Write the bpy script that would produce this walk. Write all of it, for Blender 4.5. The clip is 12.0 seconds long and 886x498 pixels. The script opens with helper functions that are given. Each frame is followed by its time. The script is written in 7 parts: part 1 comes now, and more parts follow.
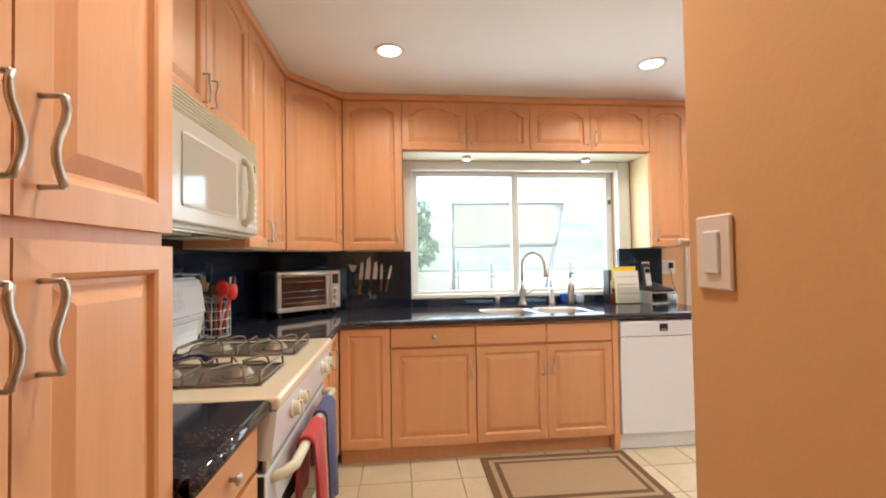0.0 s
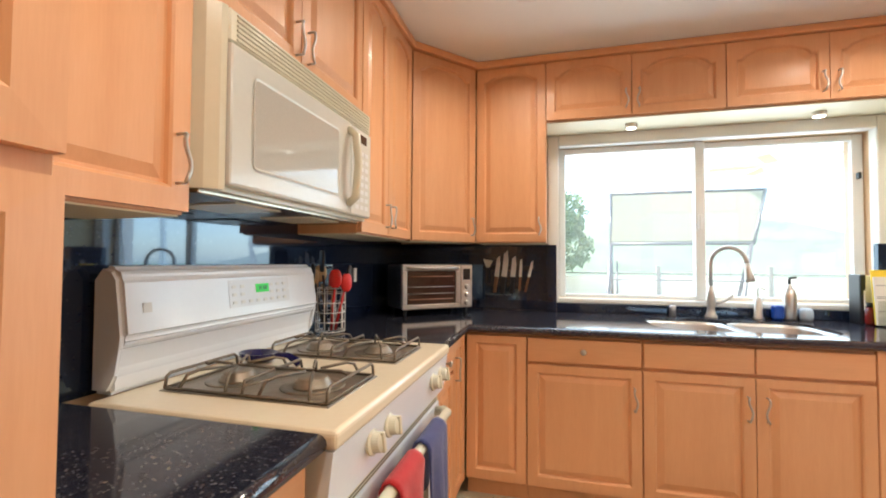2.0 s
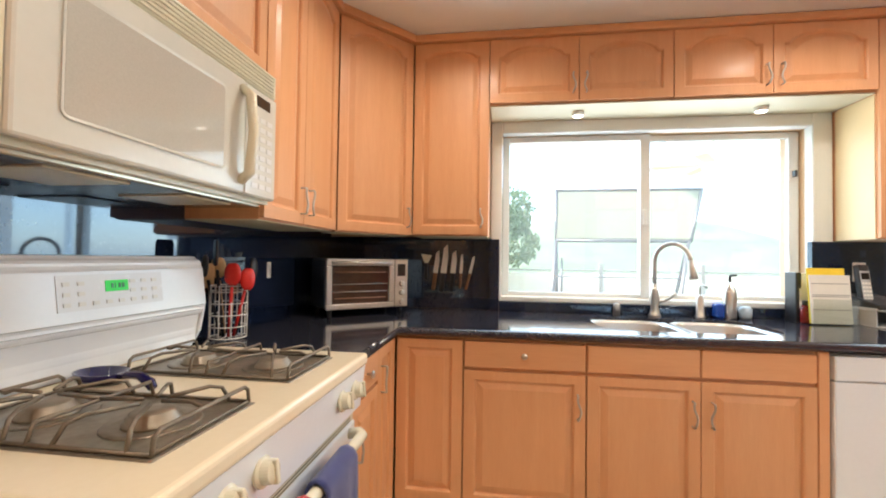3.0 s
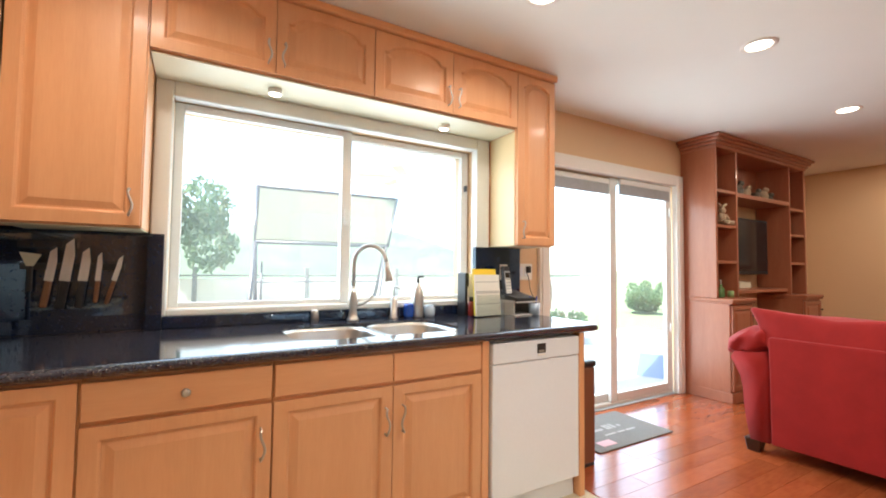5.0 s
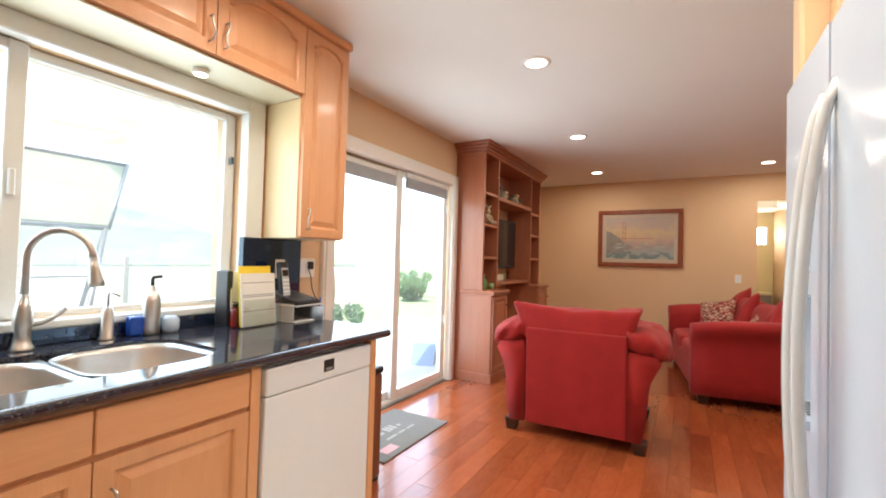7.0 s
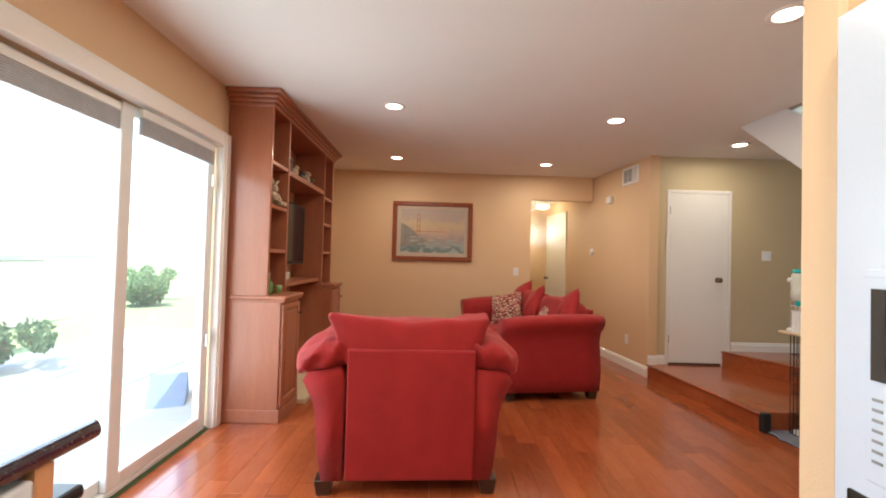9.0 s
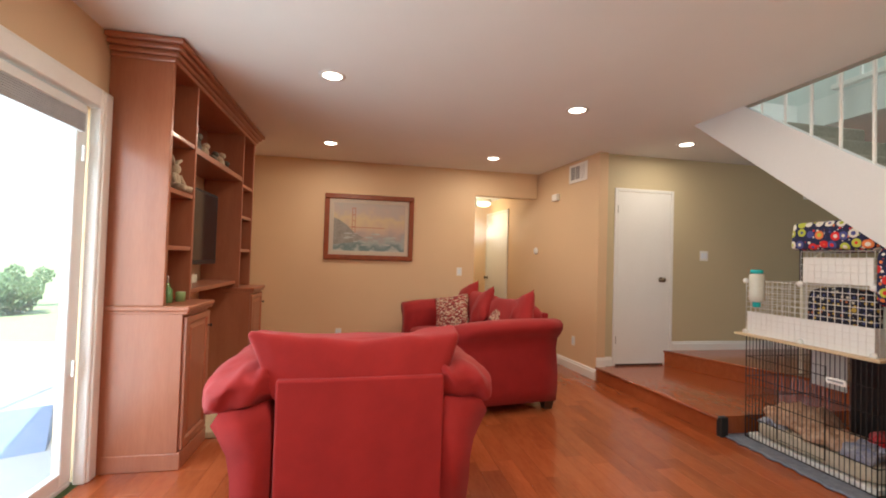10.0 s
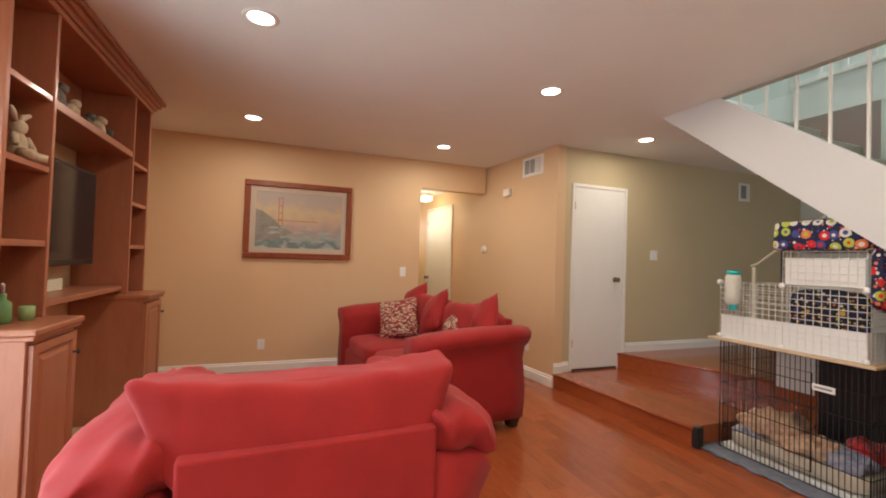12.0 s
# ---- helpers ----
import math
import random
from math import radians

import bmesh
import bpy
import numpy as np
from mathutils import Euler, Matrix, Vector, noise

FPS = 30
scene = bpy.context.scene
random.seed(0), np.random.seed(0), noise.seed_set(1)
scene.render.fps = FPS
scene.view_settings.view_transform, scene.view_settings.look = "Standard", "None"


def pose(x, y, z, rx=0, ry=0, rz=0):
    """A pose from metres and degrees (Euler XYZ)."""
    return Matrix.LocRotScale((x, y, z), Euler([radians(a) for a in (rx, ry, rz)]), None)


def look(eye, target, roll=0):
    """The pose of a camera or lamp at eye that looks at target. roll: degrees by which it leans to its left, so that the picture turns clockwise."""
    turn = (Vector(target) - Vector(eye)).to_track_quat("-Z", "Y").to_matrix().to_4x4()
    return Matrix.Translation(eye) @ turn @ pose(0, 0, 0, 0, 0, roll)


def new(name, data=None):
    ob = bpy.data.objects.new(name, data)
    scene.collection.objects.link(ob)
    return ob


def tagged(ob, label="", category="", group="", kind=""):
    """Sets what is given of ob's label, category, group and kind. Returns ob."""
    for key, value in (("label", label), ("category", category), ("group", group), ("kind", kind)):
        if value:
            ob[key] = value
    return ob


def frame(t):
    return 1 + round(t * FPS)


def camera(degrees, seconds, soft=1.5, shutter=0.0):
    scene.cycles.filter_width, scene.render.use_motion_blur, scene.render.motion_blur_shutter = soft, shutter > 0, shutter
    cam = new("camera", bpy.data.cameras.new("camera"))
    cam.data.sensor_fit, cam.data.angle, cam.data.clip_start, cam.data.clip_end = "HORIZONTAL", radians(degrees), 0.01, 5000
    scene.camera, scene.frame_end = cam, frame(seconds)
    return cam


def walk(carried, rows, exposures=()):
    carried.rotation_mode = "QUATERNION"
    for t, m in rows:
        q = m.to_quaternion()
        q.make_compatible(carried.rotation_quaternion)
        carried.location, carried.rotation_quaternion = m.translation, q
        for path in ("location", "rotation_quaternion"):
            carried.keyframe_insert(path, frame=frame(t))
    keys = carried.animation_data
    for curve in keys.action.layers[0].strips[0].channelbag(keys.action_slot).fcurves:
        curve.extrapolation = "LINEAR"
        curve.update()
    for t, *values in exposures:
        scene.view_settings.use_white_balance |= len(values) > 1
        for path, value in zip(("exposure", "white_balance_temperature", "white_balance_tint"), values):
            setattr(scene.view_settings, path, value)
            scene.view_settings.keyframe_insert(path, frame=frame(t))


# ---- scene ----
cam = camera(92.6, 12.0, soft=1.9)
PATH = [
    (0, (0.072, 0.038, 1.333), (0.269, 2.027, 1.38), -0.9),
    (0.5, (0.158, 0.180, 1.324), (-0.062, 2.167, 1.381), -0.6),
    (1, (0.119, 0.298, 1.33), (-0.273, 2.258, 1.389), -0.1),
    (1.5, (0.104, 0.402, 1.295), (-0.386, 2.34, 1.362), 0.3),
    (2, (0.131, 0.54, 1.281), (-0.373, 2.474, 1.34), 0.3),
    (2.5, (0.15, 0.727, 1.273), (-0.308, 2.674, 1.317), 0.4),
    (3, (0.171, 0.82, 1.27), (-0.106, 2.8, 1.315), 0.8),
    (3.5, (0.179, 0.89, 1.281), (0.21, 2.889, 1.322), 1.1),
    (3.7, (0.174, 0.928, 1.285), (0.384, 2.917, 1.331), 1.2),
    (5.3, (0.332, 1.177, 1.251), (1.426, 2.85, 1.32), 1.0),
    (5.5, (0.342, 1.211, 1.276), (1.497, 2.843, 1.327), 1.4),
    (6, (0.38, 1.317, 1.279), (1.743, 2.78, 1.339), 1.3),
    (6.5, (0.433, 1.396, 1.307), (2.002, 2.635, 1.358), 1.6),
    (8.3, (0.763, 1.744, 1.3), (2.684, 2.299, 1.354), 1.5),
    (8.5, (0.824, 1.798, 1.298), (2.769, 2.262, 1.351), 1.8),
    (8.6, (0.912, 1.841, 1.3), (2.885, 2.163, 1.361), 1.7),
    (9, (1.337, 2.078, 1.316), (3.336, 2.044, 1.361), 1.6),
    (9.5, (1.69, 2.187, 1.318), (3.674, 1.938, 1.365), 1.7),
    (10, (1.839, 2.212, 1.321), (3.804, 1.841, 1.368), 1.7),
    (10.5, (1.991, 2.226, 1.323), (3.924, 1.714, 1.369), 1.6),
    (11, (2.145, 2.228, 1.33), (4.055, 1.639, 1.375), 1.5),
    (11.5, (2.302, 2.268, 1.328), (4.197, 1.631, 1.373), 1.7),
    (12, (2.447, 2.312, 1.326), (4.317, 1.603, 1.374), 1.8),
]
walk(cam, [(t, look(eye, target, roll)) for t, eye, target, roll in PATH])

# ---- world, sun, large lights ----
DOWN_KITCHEN, DOWN_LIVING = 1.75, 1.9
world = bpy.data.worlds.new("world")
scene.world = world
world.use_nodes = True
wn = world.node_tree
sky = wn.nodes.new("ShaderNodeTexSky")
sky.sky_type, sky.sun_disc = "NISHITA", False
sky.sun_elevation, sky.sun_rotation = radians(52), radians(254)
wn.nodes["Background"].inputs["Strength"].default_value = 0.15
wn.links.new(sky.outputs[0], wn.nodes["Background"].inputs["Color"])
sun = new("sun", bpy.data.lights.new("sun", "SUN"))
sun.data.energy, sun.data.angle, sun.data.color = 3.0, radians(0.5), (1.0, 0.95, 0.88)
sun.matrix_world = look((-4, -3, 8), (-4 + 0.9, -3 + 0.25, 8 - 1.2))
scene.view_settings.exposure = 2.55


def area_lamp(name, place, target, sx, sy, watts, colour):
    lamp = new(name, bpy.data.lights.new(name, "AREA"))
    lamp.data.shape, lamp.data.size, lamp.data.size_y = "RECTANGLE", sx, sy
    lamp.data.energy, lamp.data.color = watts, colour
    lamp.matrix_world = look(place, target)
    return lamp


area_lamp("window_daylight", (1.08, 3.74, 1.55), (1.08, 0, 1.3), 1.7, 1.0, 3.0, (0.78, 0.90, 1.0))
area_lamp("slider_daylight", (3.68, 3.90, 1.1), (3.68, 0, 0.9), 1.7, 1.9, 8.0, (0.80, 0.91, 1.0))
area_lamp("stairwell_daylight", (3.4, -1.2, 5.1), (3.5, -1.2, 2.0), 1.6, 0.8, 9, (0.88, 0.97, 1.0))
area_lamp("entry_daylight", (2.2, -3.1, 1.5), (6.0, -3.0, 1.4), 0.9, 1.1, 1.8, (0.86, 0.96, 1.0))


# ---- materials ----
def principled(name):
    m = bpy.data.materials.new(name)
    m.use_nodes = True
    return m, m.node_tree, m.node_tree.nodes["Principled BSDF"]


def surface(name, c1, c2, scale=8.0, stretch=(1, 1, 1), rough=0.5, metal=0.0, bump=0.05, fine=60.0, spread=0.06, coat=0.0, vary=0.0, sheen=0.0):
    """Two colours mixed by a stretched noise, with a finer noise in roughness and relief."""
    m, nt, b = principled(name)
    N, L = nt.nodes, nt.links
    co = N.new("ShaderNodeTexCoord")
    mp = N.new("ShaderNodeMapping")
    mp.inputs["Scale"].default_value = stretch
    L.new(co.outputs["Object"], mp.inputs[0])
    if vary:
        inf = N.new("ShaderNodeObjectInfo")
        mul = N.new("ShaderNodeVectorMath")
        mul.operation = "SCALE"
        add = N.new("ShaderNodeVectorMath")
        comb = N.new("ShaderNodeCombineXYZ")
        for k in range(3):
            L.new(inf.outputs["Random"], comb.inputs[k])
        L.new(comb.outputs[0], mul.inputs[0])
        mul.inputs["Scale"].default_value = 37.0
        L.new(mul.outputs[0], add.inputs[0])
        L.new(co.outputs["Object"], add.inputs[1])
        L.new(add.outputs[0], mp.inputs[0])
    big = N.new("ShaderNodeTexNoise")
    big.inputs["Scale"].default_value, big.inputs["Detail"].default_value = scale, 5
    big.inputs["Roughness"].default_value = 0.6
    L.new(mp.outputs[0], big.inputs["Vector"])
    small = N.new("ShaderNodeTexNoise")
    small.inputs["Scale"].default_value, small.inputs["Detail"].default_value = fine, 3
    L.new(mp.outputs[0], small.inputs["Vector"])
    ramp = N.new("ShaderNodeValToRGB")
    ramp.color_ramp.elements[0].position, ramp.color_ramp.elements[1].position = 0.3, 0.7
    ramp.color_ramp.elements[0].color, ramp.color_ramp.elements[1].color = (*c1, 1), (*c2, 1)
    mixed = N.new("ShaderNodeMath")
    mixed.operation = "MULTIPLY_ADD"
    mixed.inputs[1].default_value, mixed.inputs[2].default_value = 0.35, 0.0
    L.new(small.outputs[0], mixed.inputs[0])
    tot = N.new("ShaderNodeMath")
    tot.operation = "MULTIPLY_ADD"
    tot.inputs[1].default_value = 0.65
    L.new(big.outputs[0], tot.inputs[0])
    L.new(mixed.outputs[0], tot.inputs[2])
    L.new(tot.outputs[0], ramp.inputs[0])
    colour = ramp.outputs[0]
    if vary:
        hsv = N.new("ShaderNodeHueSaturation")
        rng = N.new("ShaderNodeMapRange")
        rng.inputs["To Min"].default_value, rng.inputs["To Max"].default_value = 1 - vary, 1 + vary
        L.new(inf.outputs["Random"], rng.inputs[0])
        L.new(rng.outputs[0], hsv.inputs["Value"])
        L.new(colour, hsv.inputs["Color"])
        colour = hsv.outputs[0]
    L.new(colour, b.inputs["Base Color"])
    rr = N.new("ShaderNodeMapRange")
    rr.inputs["To Min"].default_value, rr.inputs["To Max"].default_value = max(0.02, rough - spread), min(1, rough + spread)
    L.new(small.outputs[0], rr.inputs[0])
    L.new(rr.outputs[0], b.inputs["Roughness"])
    b.inputs["Metallic"].default_value = metal
    b.inputs["Coat Weight"].default_value = coat
    b.inputs["Coat Roughness"].default_value = 0.12
    b.inputs["Sheen Weight"].default_value = sheen
    if bump:
        bp = N.new("ShaderNodeBump")
        bp.inputs["Strength"].default_value, bp.inputs["Distance"].default_value = bump, 0.01
        L.new(small.outputs[0], bp.inputs["Height"])
        L.new(bp.outputs[0], b.inputs["Normal"])
    return m


def glow(name, colour, strength):
    m, nt, b = principled(name)
    b.inputs["Base Color"].default_value = (*colour, 1)
    b.inputs["Emission Color"].default_value = (*colour, 1)
    b.inputs["Emission Strength"].default_value = strength
    return m


def clear_glass(name, tint=(0.96, 0.98, 0.98), gloss=0.08, veil=0.0):
    m, nt, b = principled(name)
    N, L = nt.nodes, nt.links
    tr = N.new("ShaderNodeBsdfTransparent")
    tr.inputs[0].default_value = (*tint, 1)
    gl = N.new("ShaderNodeBsdfGlossy")
    gl.inputs["Roughness"].default_value = 0.02
    lw = N.new("ShaderNodeLayerWeight")
    pw = N.new("ShaderNodeMath")
    pw.operation = "POWER"
    pw.inputs[1].default_value = 4.0
    L.new(lw.outputs["Facing"], pw.inputs[0])
    fr = N.new("ShaderNodeMath")
    fr.operation = "MULTIPLY_ADD"
    fr.inputs[1].default_value, fr.inputs[2].default_value = 0.5, gloss * 0.5
    L.new(pw.outputs[0], fr.inputs[0])
    # Pale translucent share: imitated glare in panes, milkiness in the roof sheet.
    scatter = N.new("ShaderNodeBsdfTranslucent")
    scatter.inputs[0].default_value = (0.90, 0.95, 0.94, 1)
    veiled = N.new("ShaderNodeMixShader")
    veiled.inputs[0].default_value = veil
    L.new(tr.outputs[0], veiled.inputs[1])
    L.new(scatter.outputs[0], veiled.inputs[2])
    mix = N.new("ShaderNodeMixShader")
    L.new(fr.outputs[0], mix.inputs[0])
    L.new(veiled.outputs[0], mix.inputs[1])
    L.new(gl.outputs[0], mix.inputs[2])
    L.new(mix.outputs[0], N["Material Output"].inputs[0])
    N.remove(b)
    return m


MAPLE = surface("maple", (0.685, 0.338, 0.160), (0.755, 0.398, 0.200), 3.0, (6, 6, 0.5), 0.44, bump=0.03, fine=30, coat=0.06, vary=0.05)
MAPLE_H = surface("maple_across", (0.685, 0.338, 0.160), (0.755, 0.398, 0.200), 3.0, (0.5, 6, 6), 0.44, bump=0.03, fine=30, coat=0.06, vary=0.05)
CREAM = surface("cream_laminate", (0.74, 0.66, 0.44), (0.78, 0.70, 0.48), 2.0, rough=0.45, bump=0.02)
CHERRY = surface("cherry", (0.305, 0.102, 0.050), (0.395, 0.146, 0.076), 3.0, (5, 5, 0.5), 0.38, bump=0.03, fine=30, coat=0.15, vary=0.04)


def granite_material(name="granite", low=(0.010, 0.011, 0.021, 1), high=(0.042, 0.044, 0.060, 1), few_=0.93, rough=0.09, ior=1.62, tint=(1, 1, 1, 1)):
    """Polished blue-black stone with soft clouding and sparse pale flecks."""
    m, nt, b = principled(name)
    N, L = nt.nodes, nt.links
    co = N.new("ShaderNodeTexCoord")
    cloud = N.new("ShaderNodeTexNoise")
    cloud.inputs["Scale"].default_value, cloud.inputs["Detail"].default_value = 90.0, 4
    L.new(co.outputs["Object"], cloud.inputs["Vector"])
    ramp = N.new("ShaderNodeValToRGB")
    ramp.color_ramp.elements[0].position, ramp.color_ramp.elements[1].position = 0.35, 0.75
    ramp.color_ramp.elements[0].color, ramp.color_ramp.elements[1].color = low, high
    L.new(cloud.outputs[0], ramp.inputs[0])
    cells = N.new("ShaderNodeTexVoronoi")
    cells.inputs["Scale"].default_value = 260.0
    L.new(co.outputs["Object"], cells.inputs["Vector"])
    pick = N.new("ShaderNodeSeparateColor")
    L.new(cells.outputs["Color"], pick.inputs[0])
    few = N.new("ShaderNodeMath")
    few.operation = "GREATER_THAN"
    few.inputs[1].default_value = few_
    L.new(pick.outputs[0], few.inputs[0])
    mix = N.new("ShaderNodeMix")
    mix.data_type = "RGBA"
    mix.inputs["B"].default_value = (0.095, 0.088, 0.085, 1)
    L.new(few.outputs[0], mix.inputs["Factor"])
    L.new(ramp.outputs[0], mix.inputs["A"])
    L.new(mix.outputs["Result"], b.inputs["Base Color"])
    b.inputs["Roughness"].default_value = rough
    b.inputs["IOR"].default_value = ior
    b.inputs["Specular Tint"].default_value = tint
    return m


def leaf_material(name, c1, c2):
    """Thin leaves that let part of the sun through."""
    m = surface(name, c1, c2, 6.0, rough=0.6, vary=0.1)
    N, L = m.node_tree.nodes, m.node_tree.links
    b = N["Principled BSDF"]
    thin = N.new("ShaderNodeBsdfTranslucent")
    L.new(b.inputs["Base Color"].links[0].from_socket, thin.inputs[0])
    mix = N.new("ShaderNodeMixShader")
    mix.inputs[0].default_value = 0.5
    L.new(b.outputs[0], mix.inputs[1])
    L.new(thin.outputs[0], mix.inputs[2])
    L.new(mix.outputs[0], N["Material Output"].inputs[0])
    return m


GRANITE = granite_material()
# Backsplash copy of the granite; bluish daylight reflection put in as specular tint.
SKY_TINT_STONE = granite_material("sky_tint_stone", (0.006, 0.011, 0.030, 1), (0.016, 0.026, 0.062, 1), 0.99, 0.035, 1.9, (0.62, 0.80, 1.0, 1))
WALL = surface("beige_paint", (0.680, 0.475, 0.282), (0.720, 0.505, 0.302), 1.2, rough=0.6, bump=0.10, fine=130)
WALL_WARM = surface("apricot_paint", (0.68, 0.43, 0.215), (0.72, 0.46, 0.235), 1.2, rough=0.5, bump=0.04, fine=130)
# The beige paint again, with daylight's grey-green cast put into the colour.
WALL_DAYLIT = surface("daylit_beige_paint", (0.55, 0.455, 0.28), (0.59, 0.485, 0.30), 1.2, rough=0.6, bump=0.10, fine=130)
WALL_PALE = surface("pale_paint", (0.70, 0.74, 0.70), (0.74, 0.77, 0.73), 1.2, rough=0.6, bump=0.08, fine=130)
CEIL = surface("ceiling_paint", (0.79, 0.80, 0.765), (0.83, 0.84, 0.805), 1.5, rough=0.8, bump=0.12, fine=160)
WHITE = surface("white_paint", (0.78, 0.76, 0.71), (0.83, 0.81, 0.76), 2.0, rough=0.4, bump=0.03)
VINYL = surface("white_vinyl", (0.74, 0.76, 0.735), (0.78, 0.80, 0.775), 2.0, rough=0.35, bump=0.02)
ENAMEL = surface("white_enamel", (0.77, 0.81, 0.86), (0.81, 0.85, 0.90), 2.0, rough=0.14, bump=0.0, spread=0.04)
BISQUE = surface("bisque_enamel", (0.78, 0.68, 0.50), (0.82, 0.73, 0.56), 2.0, rough=0.16, bump=0.0, spread=0.04)
IVORY = surface("ivory_plastic", (0.71, 0.67, 0.52), (0.75, 0.71, 0.56), 2.0, rough=0.22, bump=0.01)
FRIDGE_W = surface("fridge_white", (0.56, 0.62, 0.70), (0.60, 0.66, 0.74), 3.0, rough=0.16, bump=0.03, fine=220)
STEEL = surface("brushed_steel", (0.62, 0.615, 0.59), (0.68, 0.67, 0.645), 20.0, (1, 12, 1), 0.30, metal=1.0, bump=0.02, fine=120)
NICKEL = surface("satin_nickel", (0.50, 0.485, 0.455), (0.58, 0.565, 0.53), 10.0, rough=0.36, metal=1.0, bump=0.0)
IRON = surface("grate_iron", (0.16, 0.13, 0.10), (0.25, 0.21, 0.16), 30.0, rough=0.5, metal=0.5, bump=0.1)
PAN = surface("burner_pan", (0.20, 0.17, 0.13), (0.42, 0.37, 0.30), 14.0, rough=0.35, metal=0.6, bump=0.05)
BLACK = surface("black_plastic", (0.012, 0.012, 0.013), (0.022, 0.022, 0.024), 20.0, rough=0.4, bump=0.02)
WIRE = surface("black_wire", (0.010, 0.010, 0.010), (0.03, 0.028, 0.025), 30.0, rough=0.4, metal=0.3, bump=0.0)
WHITE_WIRE = surface("white_wire", (0.72, 0.70, 0.66), (0.80, 0.78, 0.74), 20.0, rough=0.4, bump=0.0)
RED_CLOTH = surface("red_microfibre", (0.27, 0.006, 0.006), (0.37, 0.013, 0.011), 7.0, rough=0.85, bump=0.10, fine=260, sheen=0.06)
RED_TOWEL = surface("red_terry", (0.45, 0.008, 0.012), (0.60, 0.02, 0.025), 30.0, rough=0.95, bump=0.5, fine=300, sheen=0.3)
BLUE_TOWEL = surface("navy_terry", (0.028, 0.036, 0.14), (0.055, 0.070, 0.22), 30.0, rough=0.95, bump=0.5, fine=300, sheen=0.3)
FLOORWOOD = surface("red_oak_plank", (0.275, 0.058, 0.018), (0.405, 0.106, 0.034), 1.9, (0.7, 3.2, 1), 0.20, bump=0.03, fine=20, coat=0.35, vary=0.16)
TILE = surface("cream_tile", (0.56, 0.48, 0.34), (0.68, 0.60, 0.45), 5.0, rough=0.4, bump=0.06, vary=0.05)
GROUT = surface("grout", (0.42, 0.36, 0.25), (0.50, 0.43, 0.31), 20.0, rough=0.9)
# Both panes carry a pale veil that imitates glare over the garden.
GLASS = clear_glass("window_glass", veil=0.036)
DOOR_GLASS = clear_glass("door_glass", veil=0.012)
DARKGLASS = surface("dark_glass", (0.02, 0.018, 0.016), (0.035, 0.03, 0.026), 5.0, rough=0.06, bump=0.0, spread=0.02)
LENS = glow("lamp_lens", (1.0, 0.93, 0.80), 1.6)
DARKWOOD = surface("dark_feet", (0.035, 0.014, 0.008), (0.06, 0.025, 0.014), 6.0, rough=0.35)
CONCRETE = surface("patio_concrete", (0.50, 0.47, 0.42), (0.58, 0.55, 0.49), 3.0, rough=0.9, bump=0.2)
LAWN = surface("lawn", (0.15, 0.20, 0.085), (0.23, 0.29, 0.14), 9.0, rough=0.95, bump=0.6, fine=150)
LEAF = leaf_material("leaf", (0.12, 0.20, 0.085), (0.20, 0.30, 0.15))
BARK = surface("bark", (0.09, 0.06, 0.04), (0.15, 0.11, 0.08), 12.0, rough=0.9, bump=0.4)
STUCCO = surface("stucco", (0.66, 0.63, 0.56), (0.72, 0.69, 0.62), 4.0, rough=0.9, bump=0.3)


# ---- mesh helpers ----
def thing(name, label, category, group="", m=None, kind=""):
    ob = new(name)
    if m is not None:
        ob.matrix_world = m
    return tagged(ob, label, category, group, kind)


def part(name, bm, material, parent=None, label="", smooth=False):
    me = bpy.data.meshes.new(name)
    bmesh.ops.recalc_face_normals(bm, faces=bm.faces)
    bm.to_mesh(me)
    bm.free()
    me.materials.append(material)
    if smooth:
        for p in me.polygons:
            p.use_smooth = True
    ob = new(name, me)
    if parent is not None:
        ob.parent = parent
    if label:
        ob["label"] = label
    return ob


def add_box(bm, x0, x1, y0, y1, z0, z1, bevel=0.0, seg=1):
    r = bmesh.ops.create_cube(bm, size=1)
    for v in r["verts"]:
        v.co = Vector(((x0 + x1) / 2 + v.co.x * (x1 - x0), (y0 + y1) / 2 + v.co.y * (y1 - y0), (z0 + z1) / 2 + v.co.z * (z1 - z0)))
    if bevel:
        es = list({e for v in r["verts"] for e in v.link_edges})
        bmesh.ops.bevel(bm, geom=es, offset=bevel, segments=seg, affect="EDGES", profile=0.5)


def box(name, x0, x1, y0, y1, z0, z1, material, parent=None, bevel=0.003, label="", seg=1):
    bm = bmesh.new()
    add_box(bm, x0, x1, y0, y1, z0, z1, bevel, seg)
    return part(name, bm, material, parent, label)


def add_tube(bm, pts, r, n=8, closed=False):
    pts = [Vector(p) for p in pts]
    rings = []
    up = None
    k = len(pts)
    for i, p in enumerate(pts):
        a = pts[(i - 1) % k] if closed or i else p
        b = pts[(i + 1) % k] if closed or i < k - 1 else p
        d = (b - a).normalized()
        if up is None:
            up = Vector((0, 0, 1)) if abs(d.z) < 0.9 else Vector((1, 0, 0))
        s = d.cross(up).normalized()
        up = s.cross(d).normalized()
        rad = r[i] if isinstance(r, (list, tuple)) else r
        rings.append([bm.verts.new(p + rad * (math.cos(2 * math.pi * j / n) * s + math.sin(2 * math.pi * j / n) * up)) for j in range(n)])
    for i in range(k if closed else k - 1):
        A, B = rings[i], rings[(i + 1) % k]
        for j in range(n):
            bm.faces.new((A[j], A[(j + 1) % n], B[(j + 1) % n], B[j]))
    if not closed:
        bm.faces.new(rings[0][::-1])
        bm.faces.new(rings[-1])


